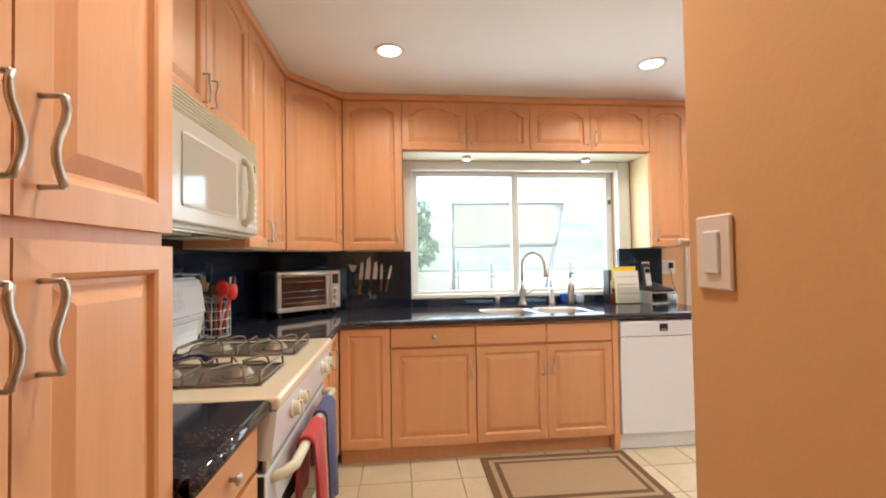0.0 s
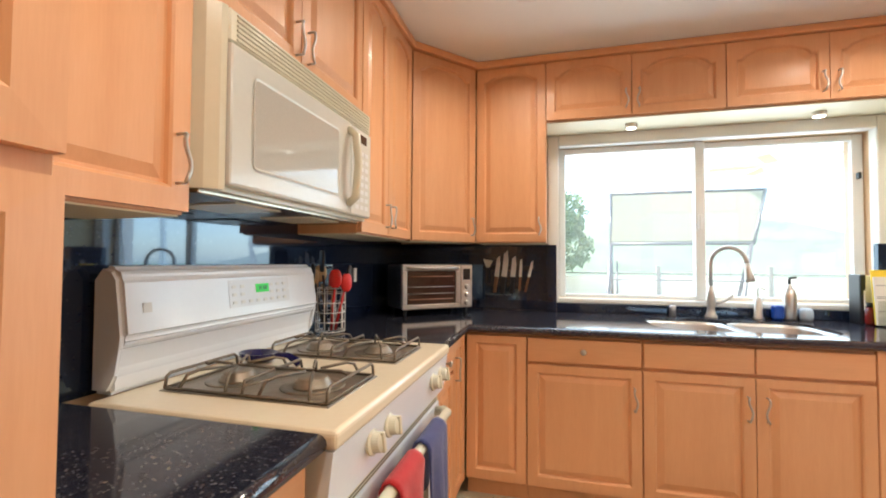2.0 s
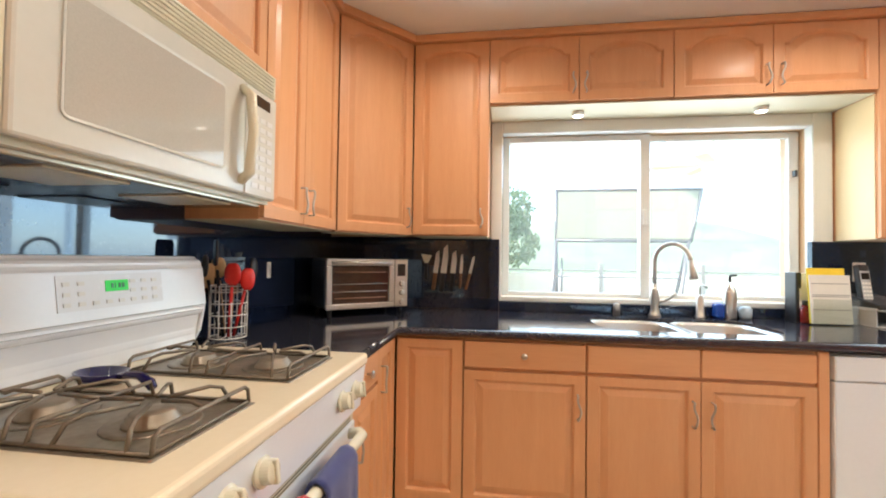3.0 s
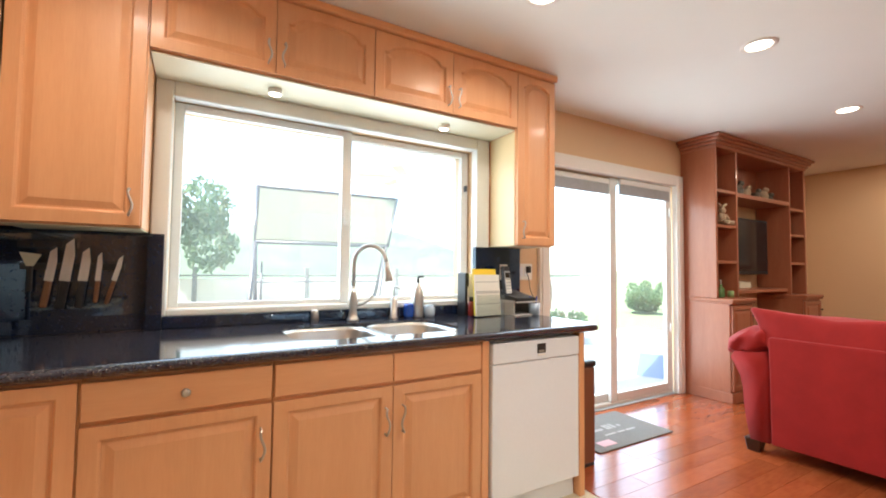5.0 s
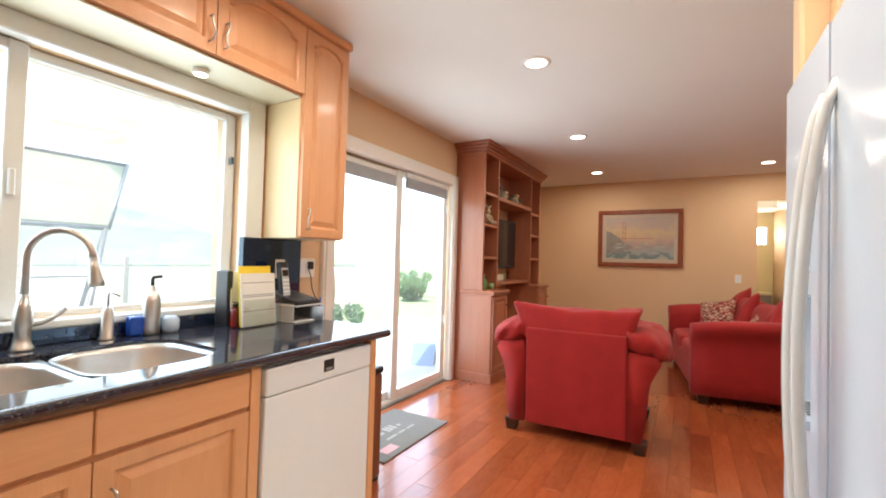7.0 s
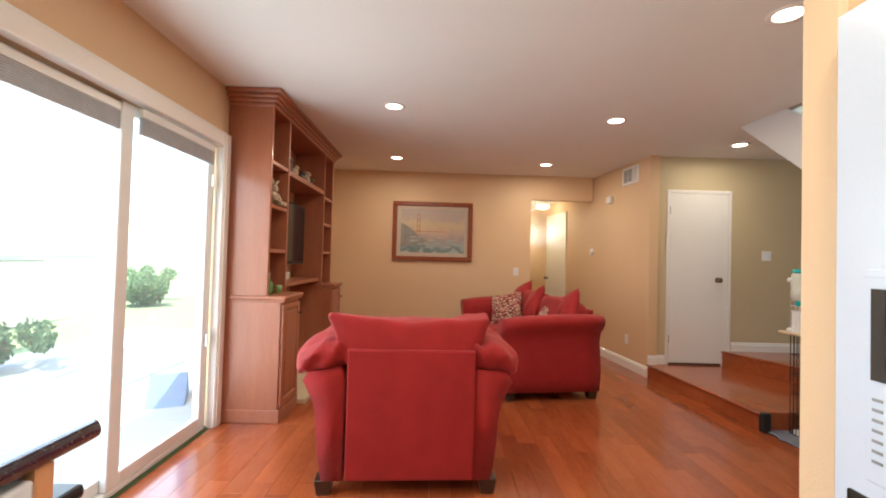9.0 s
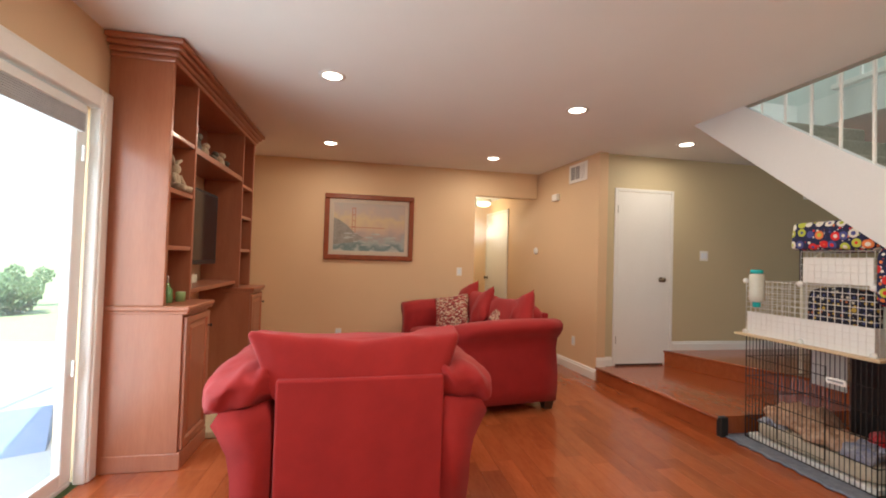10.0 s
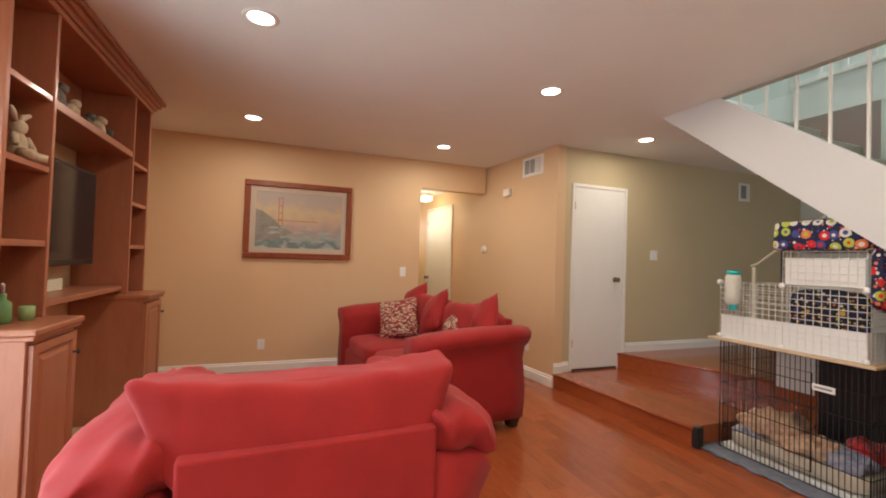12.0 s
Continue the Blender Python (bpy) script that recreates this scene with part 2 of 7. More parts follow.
def tube(name, pts, r, material, parent=None, n=8, closed=False, label=""):
    bm = bmesh.new()
    add_tube(bm, pts, r, n, closed)
    return part(name, bm, material, parent, label, smooth=True)


def add_lathe(bm, profile, cx=0, cy=0, cz=0, n=20):
    """Turned shape: profile of (radius, height) upwards."""
    rings = []
    for r, z in profile:
        rings.append([bm.verts.new((cx + max(r, 1e-4) * math.cos(2 * math.pi * j / n), cy + max(r, 1e-4) * math.sin(2 * math.pi * j / n), cz + z)) for j in range(n)])
    for A, B in zip(rings, rings[1:]):
        for j in range(n):
            bm.faces.new((A[j], A[(j + 1) % n], B[(j + 1) % n], B[j]))
    bm.faces.new(rings[0][::-1])
    bm.faces.new(rings[-1])


def lathe(name, profile, material, parent=None, at=(0, 0, 0), n=20, label="", smooth=True):
    bm = bmesh.new()
    add_lathe(bm, profile, *at, n=n)
    ob = part(name, bm, material, parent, label, smooth=False)
    if smooth:
        for p in ob.data.polygons:
            p.use_smooth = len(p.vertices) == 4
    return ob


def add_cushion(bm, c, s, e=0.45, lumps=0.0, freq=3.0, seed=0.0, nu=40, nv=22, turn=None):
    """A rounded soft block: superellipsoid of half sizes s round c, with lumps."""
    def pw(v):
        return math.copysign(abs(v) ** e, v)
    rings = []
    for i in range(1, nv):
        ph = -math.pi / 2 + math.pi * i / nv
        ring = []
        for j in range(nu):
            th = 2 * math.pi * j / nu
            p = Vector((s[0] * pw(math.cos(ph)) * pw(math.cos(th)), s[1] * pw(math.cos(ph)) * pw(math.sin(th)), s[2] * pw(math.sin(ph))))
            if lumps:
                p += p.normalized() * lumps * (noise.noise(p * freq + Vector((seed, seed * 1.7, 3.1))) + 0.35 * noise.noise(p * freq * 2.7 + Vector((seed, 5.0, 1.1))))
            if turn is not None:
                p = turn @ p
            ring.append(bm.verts.new(p + Vector(c)))
        rings.append(ring)
    for A, B in zip(rings, rings[1:]):
        for j in range(nu):
            bm.faces.new((A[j], A[(j + 1) % nu], B[(j + 1) % nu], B[j]))
    bm.faces.new(rings[0][::-1])
    bm.faces.new(rings[-1])


def cushion(name, c, s, material, parent=None, e=0.45, lumps=0.01, freq=3.0, seed=0.0, turn=None, label=""):
    bm = bmesh.new()
    add_cushion(bm, c, s, e, lumps, freq, seed, turn=turn)
    return part(name, bm, material, parent, label, smooth=True)


def add_prism(bm, outline, axis, a, b):
    """Extrude an outline of pairs along x, y or z from a to b."""
    def at(p, q):
        return {"x": (q, p[0], p[1]), "y": (p[0], q, p[1]), "z": (p[0], p[1], q)}[axis]
    lo = [bm.verts.new(at(p, a)) for p in outline]
    hi = [bm.verts.new(at(p, b)) for p in outline]
    k = len(outline)
    for i in range(k):
        bm.faces.new((lo[i], lo[(i + 1) % k], hi[(i + 1) % k], hi[i]))
    bm.faces.new(lo[::-1])
    bm.faces.new(hi)


def prism(name, outline, axis, a, b, material, parent=None, label="", bevel=0.0):
    bm = bmesh.new()
    add_prism(bm, outline, axis, a, b)
    if bevel:
        bmesh.ops.bevel(bm, geom=list(bm.edges), offset=bevel, segments=1, affect="EDGES")
    return part(name, bm, material, parent, label)


def structure(ob, label, category):
    return tagged(ob, label, category, kind="structure")


# ---- structure ----
CEIL_Z, WALL_Y, LIV_Y, LEFT_X, BACK_X = 2.60, 3.615, 3.735, -1.01, 7.67


def wall_with_hole(name, x0, x1, y0, y1, hx0, hx1, hz0, hz1, material, label):
    bm = bmesh.new()
    add_box(bm, x0, hx0, y0, y1, 0, CEIL_Z)
    add_box(bm, hx1, x1, y0, y1, 0, CEIL_Z)
    add_box(bm, hx0, hx1, y0, y1, hz1, CEIL_Z)
    if hz0 > 0:
        add_box(bm, hx0, hx1, y0, y1, 0, hz0)
    return structure(part(name, bm, material), label, "wall")


wall_with_hole("wall_window", -1.2, 2.44, WALL_Y, 3.89, 0.165, 1.985, 1.03, 2.09, WALL, "beige painted kitchen wall with a wide sliding window")
wall_with_hole("wall_slider", 2.44, 7.8, LIV_Y, 3.89, 2.79, 4.60, 0.0, 2.12, WALL, "beige painted living room wall with a sliding glass door")
structure(box("wall_stove", -1.2, LEFT_X, -1.6, WALL_Y, 0, CEIL_Z, WALL, bevel=0), "beige painted kitchen wall behind the stove", "wall")
structure(box("wall_entry", -1.0, 2.27, -1.7, -1.5, 0, CEIL_Z, WALL_WARM, bevel=0), "plain painted wall behind the kitchen entry", "wall")
PART_X = 0.47
structure(box("wall_partition", PART_X, 1.28, -1.5, 0.60, 0, CEIL_Z, WALL_WARM, bevel=0.012), "apricot painted wall end with a light switch", "wall")
structure(box("wall_alcove", 1.28, 2.27, 0.30, 0.42, 0, CEIL_Z, WALL, bevel=0), "plain painted wall behind the fridge", "wall")
structure(box("wall_fridge_side", 2.27, 2.385, -0.60, 1.17, 0, CEIL_Z, WALL, bevel=0.012), "beige painted wall beside the fridge", "wall")
bm = bmesh.new()
add_box(bm, BACK_X, BACK_X + 0.14, 0.66, LIV_Y, 0, CEIL_Z)
add_box(bm, BACK_X, BACK_X + 0.14, -0.27, 0.66, 2.24, CEIL_Z)
structure(part("wall_back", bm, WALL), "beige painted back wall with a hall opening", "wall")
VENT_A, VENT_B = (6.25, -0.42), (11.0, 0.02)
structure(prism("wall_vent", [VENT_A, VENT_B, (11.0, -0.10), (6.37, -0.53), (6.25, -0.53)], "z", 0, CEIL_Z, WALL), "beige painted wall with a vent and thermostat", "wall")
structure(box("wall_door", 6.29, 6.42, -4.6, -0.53, 0, CEIL_Z, WALL_DAYLIT, bevel=0), "beige painted wall in a daylight-tinted tone with a white closet door", "wall")
structure(box("wall_far", 2.2, 6.42, -4.75, -4.6, 0, CEIL_Z, WALL_PALE, bevel=0), "pale painted wall past the stairs", "wall")
bm = bmesh.new()
add_box(bm, 2.1, 2.27, -4.75, -3.6, 0, CEIL_Z)
add_box(bm, 2.1, 2.27, -2.6, 0.30, 0, CEIL_Z)
add_box(bm, 2.1, 2.27, -3.6, -2.6, 0, 0.9)
add_box(bm, 2.1, 2.27, -3.6, -2.6, 2.1, CEIL_Z)
structure(part("wall_west", bm, WALL_PALE), "pale painted wall closing the stair hall", "wall")
bm = bmesh.new()
add_box(bm, -1.2, 11.2, -0.72, 3.89, CEIL_Z, 2.85)
add_box(bm, 5.1, 6.42, -4.75, -0.72, CEIL_Z, 2.85)
add_box(bm, -1.2, 2.27, -1.7, -0.72, CEIL_Z, 2.85)
add_box(bm, 2.1, 5.1, -4.75, -1.75, CEIL_Z, 2.85)
structure(part("ceiling", bm, CEIL), "white textured ceiling with recessed lights", "ceiling")
bm = bmesh.new()
add_box(bm, 2.1, 5.6, -1.87, -1.75, 2.85, 5.2)
add_box(bm, 5.6, 5.7, -1.87, -0.5, 2.85, 5.2)
add_box(bm, 2.0, 2.1, -1.87, -0.5, 2.6, 5.2)
add_box(bm, 2.1, 5.6, -0.72, -0.6, 2.85, 5.2)
structure(part("wall_stairwell", bm, WALL_PALE), "pale painted walls of the upper stairwell", "wall")
structure(box("wall_stair_side", 2.27, 4.20, -1.87, -1.76, 0, CEIL_Z, WALL_PALE, bevel=0), "pale painted wall along the far side of the stairs", "wall")
structure(box("stair_opening_trim", 2.40, 4.68, -0.735, -0.7205, 2.578, 2.602, surface("taupe_trim", (0.30, 0.27, 0.21), (0.36, 0.33, 0.26), 6, rough=0.5), None, 0.003), "thin taupe trim along the stair opening", "trim")
structure(box("ceiling_stairwell", 2.0, 5.7, -1.87, -0.5, 5.2, 5.3, CEIL, bevel=0), "white ceiling over the stairwell", "ceiling")
structure(box("subfloor", -1.2, 11.2, -4.75, 3.73, -0.12, -0.012, GROUT, bevel=0), "bare subfloor beneath planks and tiles", "floor")

# hall past the back wall
structure(box("wall_hall_left", BACK_X + 0.14, 9.6, 0.66, 0.80, 0, CEIL_Z, WALL, bevel=0), "pale yellow painted hall wall", "wall")
structure(box("wall_hall_bath", 9.6, 11.2, 0.9, 1.02, 0, CEIL_Z, CREAM, bevel=0), "cream bathroom wall", "wall")
structure(box("wall_hall_end", 11.0, 11.2, -0.6, 1.72, 0, CEIL_Z, CREAM, bevel=0), "cream painted wall at the hall's end", "wall")
structure(box("ceiling_hall", BACK_X + 0.14, 11.0, -0.3, 1.6, 2.42, 2.46, CEIL, bevel=0), "lowered white hall ceiling", "ceiling")

# ---- kitchen window and sliding door ----
win = structure(thing("window_1", "white vinyl sliding kitchen window with two panes", "window"), "", "")
win["kind"] = "structure"
bm = bmesh.new()
for x0, x1, z0, z1 in ((0.092, 0.168, 1.0, 2.165), (1.982, 2.09, 1.0, 2.165), (0.168, 1.982, 2.087, 2.165), (0.168, 1.982, 1.0, 1.033)):
    add_box(bm, x0, x1, 3.585, 3.66, z0, z1, 0.006)
part("casing", bm, VINYL, win, "cream white window casing")
for name, x0, x1, y in (("sash", 0.170, 1.10, 3.662), ("sash", 1.045, 1.980, 3.70)):
    bm = bmesh.new()
    w = 0.045
    add_box(bm, x0, x0 + w, y, y + 0.035, 1.035, 2.085, 0.004)
    add_box(bm, x1 - w * 1.3, x1, y, y + 0.035, 1.035, 2.085, 0.004)
    add_box(bm, x0 + w, x1 - w * 1.3, y, y + 0.035, 2.045, 2.085, 0.004)
    add_box(bm, x0 + w, x1 - w * 1.3, y, y + 0.035, 1.035, 1.06, 0.004)
    sash = part(name, bm, VINYL, win)
    pane = box("pane", x0 + w, x1 - w * 1.3, y + 0.014, y + 0.020, 1.06, 2.045, GLASS, sash, 0)
    pane.visible_shadow = False
box("latch", 1.055, 1.075, 3.64, 3.662, 1.50, 1.60, VINYL, win, 0.004)
box("latch", 1.935, 1.95, 3.66, 3.69, 1.80, 1.84, BLACK, win, 0.003)

sld = structure(thing("door_1", "white framed sliding glass patio door with raised blind", "sliding door"), "", "")
sld["kind"] = "structure"
bm = bmesh.new()
for x0, x1, z0, z1 in ((2.68, 2.793, 0, 2.23), (4.557, 4.668, 0, 2.23), (2.793, 4.557, 2.117, 2.23)):
    add_box(bm, x0, x1, 3.70, 3.76, z0, z1, 0.006)
    add_box(bm, x0 + 0.02, x1 - 0.02, 3.690, 3.71, z0, z1 - 0.02 if z1 > 2 else z1, 0.005)
part("casing", bm, WHITE, sld, "white painted door casing")
box("track", 2.795, 4.555, 3.765, 3.86, 0.0, 0.035, VINYL, sld, 0.006)
for x0, x1, y in ((2.795, 3.70, 3.805), (3.605, 4.555, 3.765)):
    bm = bmesh.new()
    for a, b, c, d in ((x0, x0 + 0.09, 0.037, 2.115), (x1 - 0.09, x1, 0.037, 2.115), (x0 + 0.09, x1 - 0.09, 2.05, 2.115), (x0 + 0.09, x1 - 0.09, 0.035, 0.11)):
        add_box(bm, a, b, y, y + 0.04, c, d, 0.005)
    pf = part("sash", bm, VINYL, sld)
    pane = box("pane", x0 + 0.09, x1 - 0.09, y + 0.017, y + 0.023, 0.11, 2.05, DOOR_GLASS, pf, 0)
    pane.visible_shadow = False
tube("handle", [(2.85, 3.805, 0.90), (2.85, 3.765, 0.92), (2.85, 3.750, 1.05), (2.85, 3.765, 1.18), (2.85, 3.805, 1.20)], 0.009, VINYL, sld)
for z in (0.62, 1.80):
    box("catch", 4.485, 4.505, 3.735, 3.75, z, z + 0.09, VINYL, sld, 0.003)
BLIND = surface("blind_slat", (0.34, 0.35, 0.36), (0.44, 0.45, 0.46), 10, rough=0.5)
for x0, x1, y in ((2.89, 3.60, 3.772), (3.70, 4.46, 3.722)):
    blind = thing("blind", "grey slatted blind drawn up at the glass door", "blind", "raised blinds")
    for k in range(9):
        box("slat", x0, x1, y, y + 0.022, 1.955 + k * 0.011, 1.963 + k * 0.011, BLIND, blind, 0)
    box("headrail", x0, x1, y - 0.004, y + 0.024, 2.054, 2.10, VINYL, blind, 0.003)


# ---- cabinets ----
def top_curve(s, rise):
    u = min(1.0, abs(s) / 0.86)
    return rise * (0.75 * (1 - math.sqrt(1 - u ** 2.2)) + 0.25 * u ** 2)


def door_mesh(bm, w, h, rise=0.0, th=0.02, rail=0.055):
    """A raised-panel cabinet door, front at y = 0, corner at the origin; rise: how far the arch drops at its shoulders."""
    n = 28 if rise else 2

    def loop(inset, y, outer=False):
        pts = []
        if outer:
            i = 0.0
            pts = [(0, 0), (w, 0)]
            pts += [(w * (1 - k / n), h) for k in range(n + 1)]
        else:
            a, b, lo = rail + inset, w - rail - inset, rail + inset
            pts = [(a, lo), (b, lo)]
            for k in range(n + 1):
                s = 1 - 2 * k / n
                pts.append(((a + b) / 2 + s * (b - a) / 2, h - rail * 0.85 - inset - top_curve(s, rise)))
        return [bm.verts.new((p[0], y, p[1])) for p in pts]
    loops = [loop(0, th, True), loop(0, 0.002, True), loop(-0.007, 0.0), loop(-0.001, 0.004), loop(0.003, 0.013), loop(0.010, 0.013), loop(0.036, 0.003)]
    for A, B in zip(loops, loops[1:]):
        k = len(A)
        for i in range(k):
            bm.faces.new((A[i], A[(i + 1) % k], B[(i + 1) % k], B[i]))
    bm.faces.new(loops[0][::-1])
    bm.faces.new(loops[-1])


def pull(parent, x, z, length=0.11, flip=1, upright=True, r=0.0048):
    """A wavy bar pull standing 2.5 cm off the door."""
    pts = []
    for k in range(9):
        u = k / 8
        wob = 0.008 * flip * math.sin(2 * math.pi * (u - 0.1))
        along = (u - 0.5) * length
        pts.append((x + wob, -0.026, z + along) if upright else (x + along, -0.026, z + wob))
    a, b = Vector(pts[0]), Vector(pts[-1])
    bm = bmesh.new()
    add_tube(bm, pts, r, 8)
    for p in (a, b):
        add_tube(bm, [(p.x, 0.001, p.z), (p.x, -0.026, p.z)], r * 0.75, 8)
    return part("handle", bm, NICKEL, parent, "wavy satin nickel pull", smooth=True)


def knob(parent, x, z):
    bm = bmesh.new()
    add_lathe(bm, [(0.005, 0), (0.005, 0.012), (0.014, 0.018), (0.015, 0.024), (0.008, 0.029)], n=16)
    for v in bm.verts:
        v.co = Vector((x + v.co.x, -v.co.z, z + v.co.y))
    return part("knob", bm, NICKEL, parent, "satin nickel knob", smooth=True)


def unit(name, label, m, w, d, h, doors=(), drawers=(), group="", material=None, toe=0.0, category="cabinet", open_bottom=None):
    """A cabinet: local x along its front, y into it, z up. doors: x0, x1, z0, z1, rise, handle x, handle z, flip (handle x None: no handle)."""
    mat = material or MAPLE
    ob = thing(name, label, category, group, m)
    box("body", 0, w, 0.021, d, toe, h, mat, ob, 0.002)
    if toe:
        box("toe_kick", 0.0, w, 0.075, d - 0.01, 0, toe, mat, ob, 0.001)
    if open_bottom:
        box("underside", 0.004, w - 0.004, 0.03, d - 0.01, -0.004, 0.0, open_bottom, ob, 0)
    for x0, x1, z0, z1, rise, hx, hz, flip in doors:
        bm = bmesh.new()
        door_mesh(bm, x1 - x0 - 0.004, z1 - z0 - 0.004, rise)
        dr = part("door", bm, mat, ob)
        dr.location = (x0 + 0.002, 0, z0 + 0.002)
        if hx is not None:
            pull(dr, hx - x0, hz - z0, flip=flip)
    for x0, x1, z0, z1, kn in drawers:
        dr = box("drawer", 0, x1 - x0 - 0.004, 0, 0.02, 0, z1 - z0 - 0.004, MAPLE_H if mat is MAPLE else mat, ob, 0.004)
        dr.location = (x0 + 0.002, 0, z0 + 0.002)
        if kn:
            knob(dr, (x1 - x0) / 2, (z1 - z0) / 2)
    return ob


UB, UT, BT = 1.405, 2.555, 0.897
UY = 3.28
DU = WALL_Y - UY - 0.002
# over and beside the window
unit("wall_cabinet", "tall maple wall cabinet with an arched raised-panel door", pose(-0.358, UY, UB), 0.446, DU, UT - UB, [(0.0, 0.442, 0.005, UT - UB - 0.005, 0.045, 0.405, 0.10, 1)], group="maple wall cabinets", open_bottom=CREAM)
SH = UT - 2.175
SOFFIT = surface("soffit_laminate", (0.70, 0.66, 0.50), (0.74, 0.70, 0.54), 2.0, rough=0.40, bump=0.02)
SKIN = surface("side_laminate", (0.76, 0.61, 0.36), (0.80, 0.65, 0.40), 2.0, rough=0.42, bump=0.02)
structure(box("window_soffit", 0.094, 2.092, UY + 0.024, WALL_Y - 0.002, 2.1635, 2.1705, SOFFIT, None, 0.001), "pale cream board beneath the cabinets over the window", "trim")
for x0, w in ((0.09, 1.008), (1.10, 0.995)):
    h2 = w / 2
    unit("over_window_cabinet", "short maple cabinet with two arched doors over the window", pose(x0, UY, 2.175), w, DU, SH,
         [(0, h2, 0.003, SH - 0.003, 0.060, h2 - 0.032, 0.10, 1), (h2, w, 0.003, SH - 0.003, 0.060, h2 + 0.032, 0.10, -1)], group="cabinets over the window")
unit("wall_cabinet", "narrow maple wall cabinet with an arched door beside the window", pose(2.097, UY, UB), 0.333, DU, UT - UB, [(0, 0.333, 0.003, UT - UB - 0.005, 0.035, 0.035, 0.10, -1)], group="maple wall cabinets", open_bottom=CREAM)
box("side_skin", 2.0925, 2.0955, UY + 0.03, WALL_Y - 0.04, UB, 2.160, SKIN, bpy.data.objects["wall_cabinet.001"], 0).matrix_parent_inverse = bpy.data.objects["wall_cabinet.001"].matrix_world.inverted()
# run over the stove, facing the aisle
LX = -0.68
DL = LX - LEFT_X - 0.002


def left(y, z):
    return pose(LX, y, z, 0, 0, 90)


unit("wall_cabinet", "maple wall cabinet with one door beside the microwave", left(0.90, UB - 0.02), 0.435, DL, UT - UB + 0.02, [(0, 0.435, 0.005, UT - UB, 0.045, 0.40, 0.12, 1)], group="maple wall cabinets", open_bottom=CREAM)
MWZ = 1.915
unit("wall_cabinet", "maple wall cabinet with two arched doors above the microwave", left(1.34, MWZ), 0.895, DL, UT - MWZ, [(0, 0.43, 0.003, UT - MWZ, 0.05, 0.40, 0.09, 1), (0.43, 0.895, 0.003, UT - MWZ, 0.05, 0.46, 0.09, -1)], group="maple wall cabinets")
unit("wall_cabinet", "tall maple wall cabinet with two narrow arched doors", left(2.24, UB), 0.668, DL, UT - UB, [(0, 0.31, 0.003, UT - UB - 0.005, 0.04, 0.28, 0.10, 1), (0.31, 0.668, 0.003, UT - UB - 0.005, 0.04, 0.345, 0.10, -1)], group="maple wall cabinets", open_bottom=CREAM)
# diagonal corner cabinet
dx, dy = -0.362 + 0.678, 3.283 - 2.915
wd = math.hypot(dx, dy)
corner = unit("corner_cabinet", "diagonal maple corner cabinet with an arched door", pose(-0.678, 2.915, UB, 0, 0, math.degrees(math.atan2(dy, dx))), wd, 0.20, UT - UB, [(0, wd, 0.003, UT - UB - 0.005, 0.05, wd - 0.035, 0.10, 1)], open_bottom=CREAM)
# crown strip along the ceiling
bm = bmesh.new()
add_box(bm, -0.40, 2.435, UY - 0.022, WALL_Y, UT, CEIL_Z - 0.002, 0.006)
add_box(bm, LEFT_X, LX + 0.022, 0.86, 2.93, UT, CEIL_Z - 0.002, 0.006)
add_prism(bm, [(-0.665, 2.90), (-0.35, 3.258), (-0.40, 3.60), (-1.0, 3.60), (-1.0, 2.90)], "z", UT + 0.001, CEIL_Z - 0.003)
tagged(part("cabinet_crown", bm, MAPLE_H), "maple crown strip along the tops of the wall cabinets", "trim", kind="structure")

# base cabinets
BY = 2.832
DZ = 0.757
unit("base_cabinet", "narrow maple base cabinet in the counter corner", pose(-0.334, BY, 0), 0.328, 0.70, BT, [(0.004, 0.326, 0.115, BT - 0.012, 0, None, 0, 1)], group="maple base cabinets", toe=0.10)
unit("base_cabinet", "maple base cabinet with a drawer above its door", pose(-0.004, BY, 0), 0.562, 0.70, BT, [(0.0, 0.56, 0.115, DZ - 0.012, 0, 0.525, 0.60, 1)], [(0, 0.56, DZ, BT - 0.012, True)], group="maple base cabinets", toe=0.10)
unit("sink_cabinet", "maple sink base cabinet with two doors and false drawer fronts", pose(0.560, BY, 0), 0.948, 0.70, BT - 0.23, [(0.0, 0.483, 0.115, DZ - 0.012, 0, 0.45, 0.60, 1), (0.483, 0.945, 0.115, DZ - 0.012, 0, 0.52, 0.60, -1)], [(0, 0.483, DZ, BT - 0.012, False), (0.483, 0.945, DZ, BT - 0.012, False)], group="maple base cabinets", toe=0.10)
box("rail", 0.0, 0.948, 0.021, 0.04, BT - 0.23, BT, MAPLE, bpy.data.objects["sink_cabinet"], 0)
structure(box("filler", 1.510, 1.553, BY + 0.004, 3.55, 0, BT, MAPLE), "maple filler strip beside the dishwasher", "trim")
tagged(box("end_panel", 2.160, 2.200, BY - 0.012, 3.60, 0, BT, MAPLE), "maple end panel closing the counter run", "panel")
structure(box("corner_filler", -0.62, -0.3375, 2.797, 2.829, 0.10, BT, MAPLE, None, 0.002), "maple filler strip closing the counter corner", "trim")
# left run
unit("base_cabinet", "maple base cabinet with a drawer between stove and corner", pose(-0.335, 2.245, 0, 0, 0, 90), 0.585, 0.66, BT, [(0.0, 0.30, 0.115, DZ - 0.012, 0, 0.03, 0.60, 1), (0.30, 0.55, 0.115, BT - 0.012, 0, 0.335, 0.75, -1)], [(0.0, 0.30, DZ, BT - 0.012, True)], group="maple base cabinets", toe=0.10)
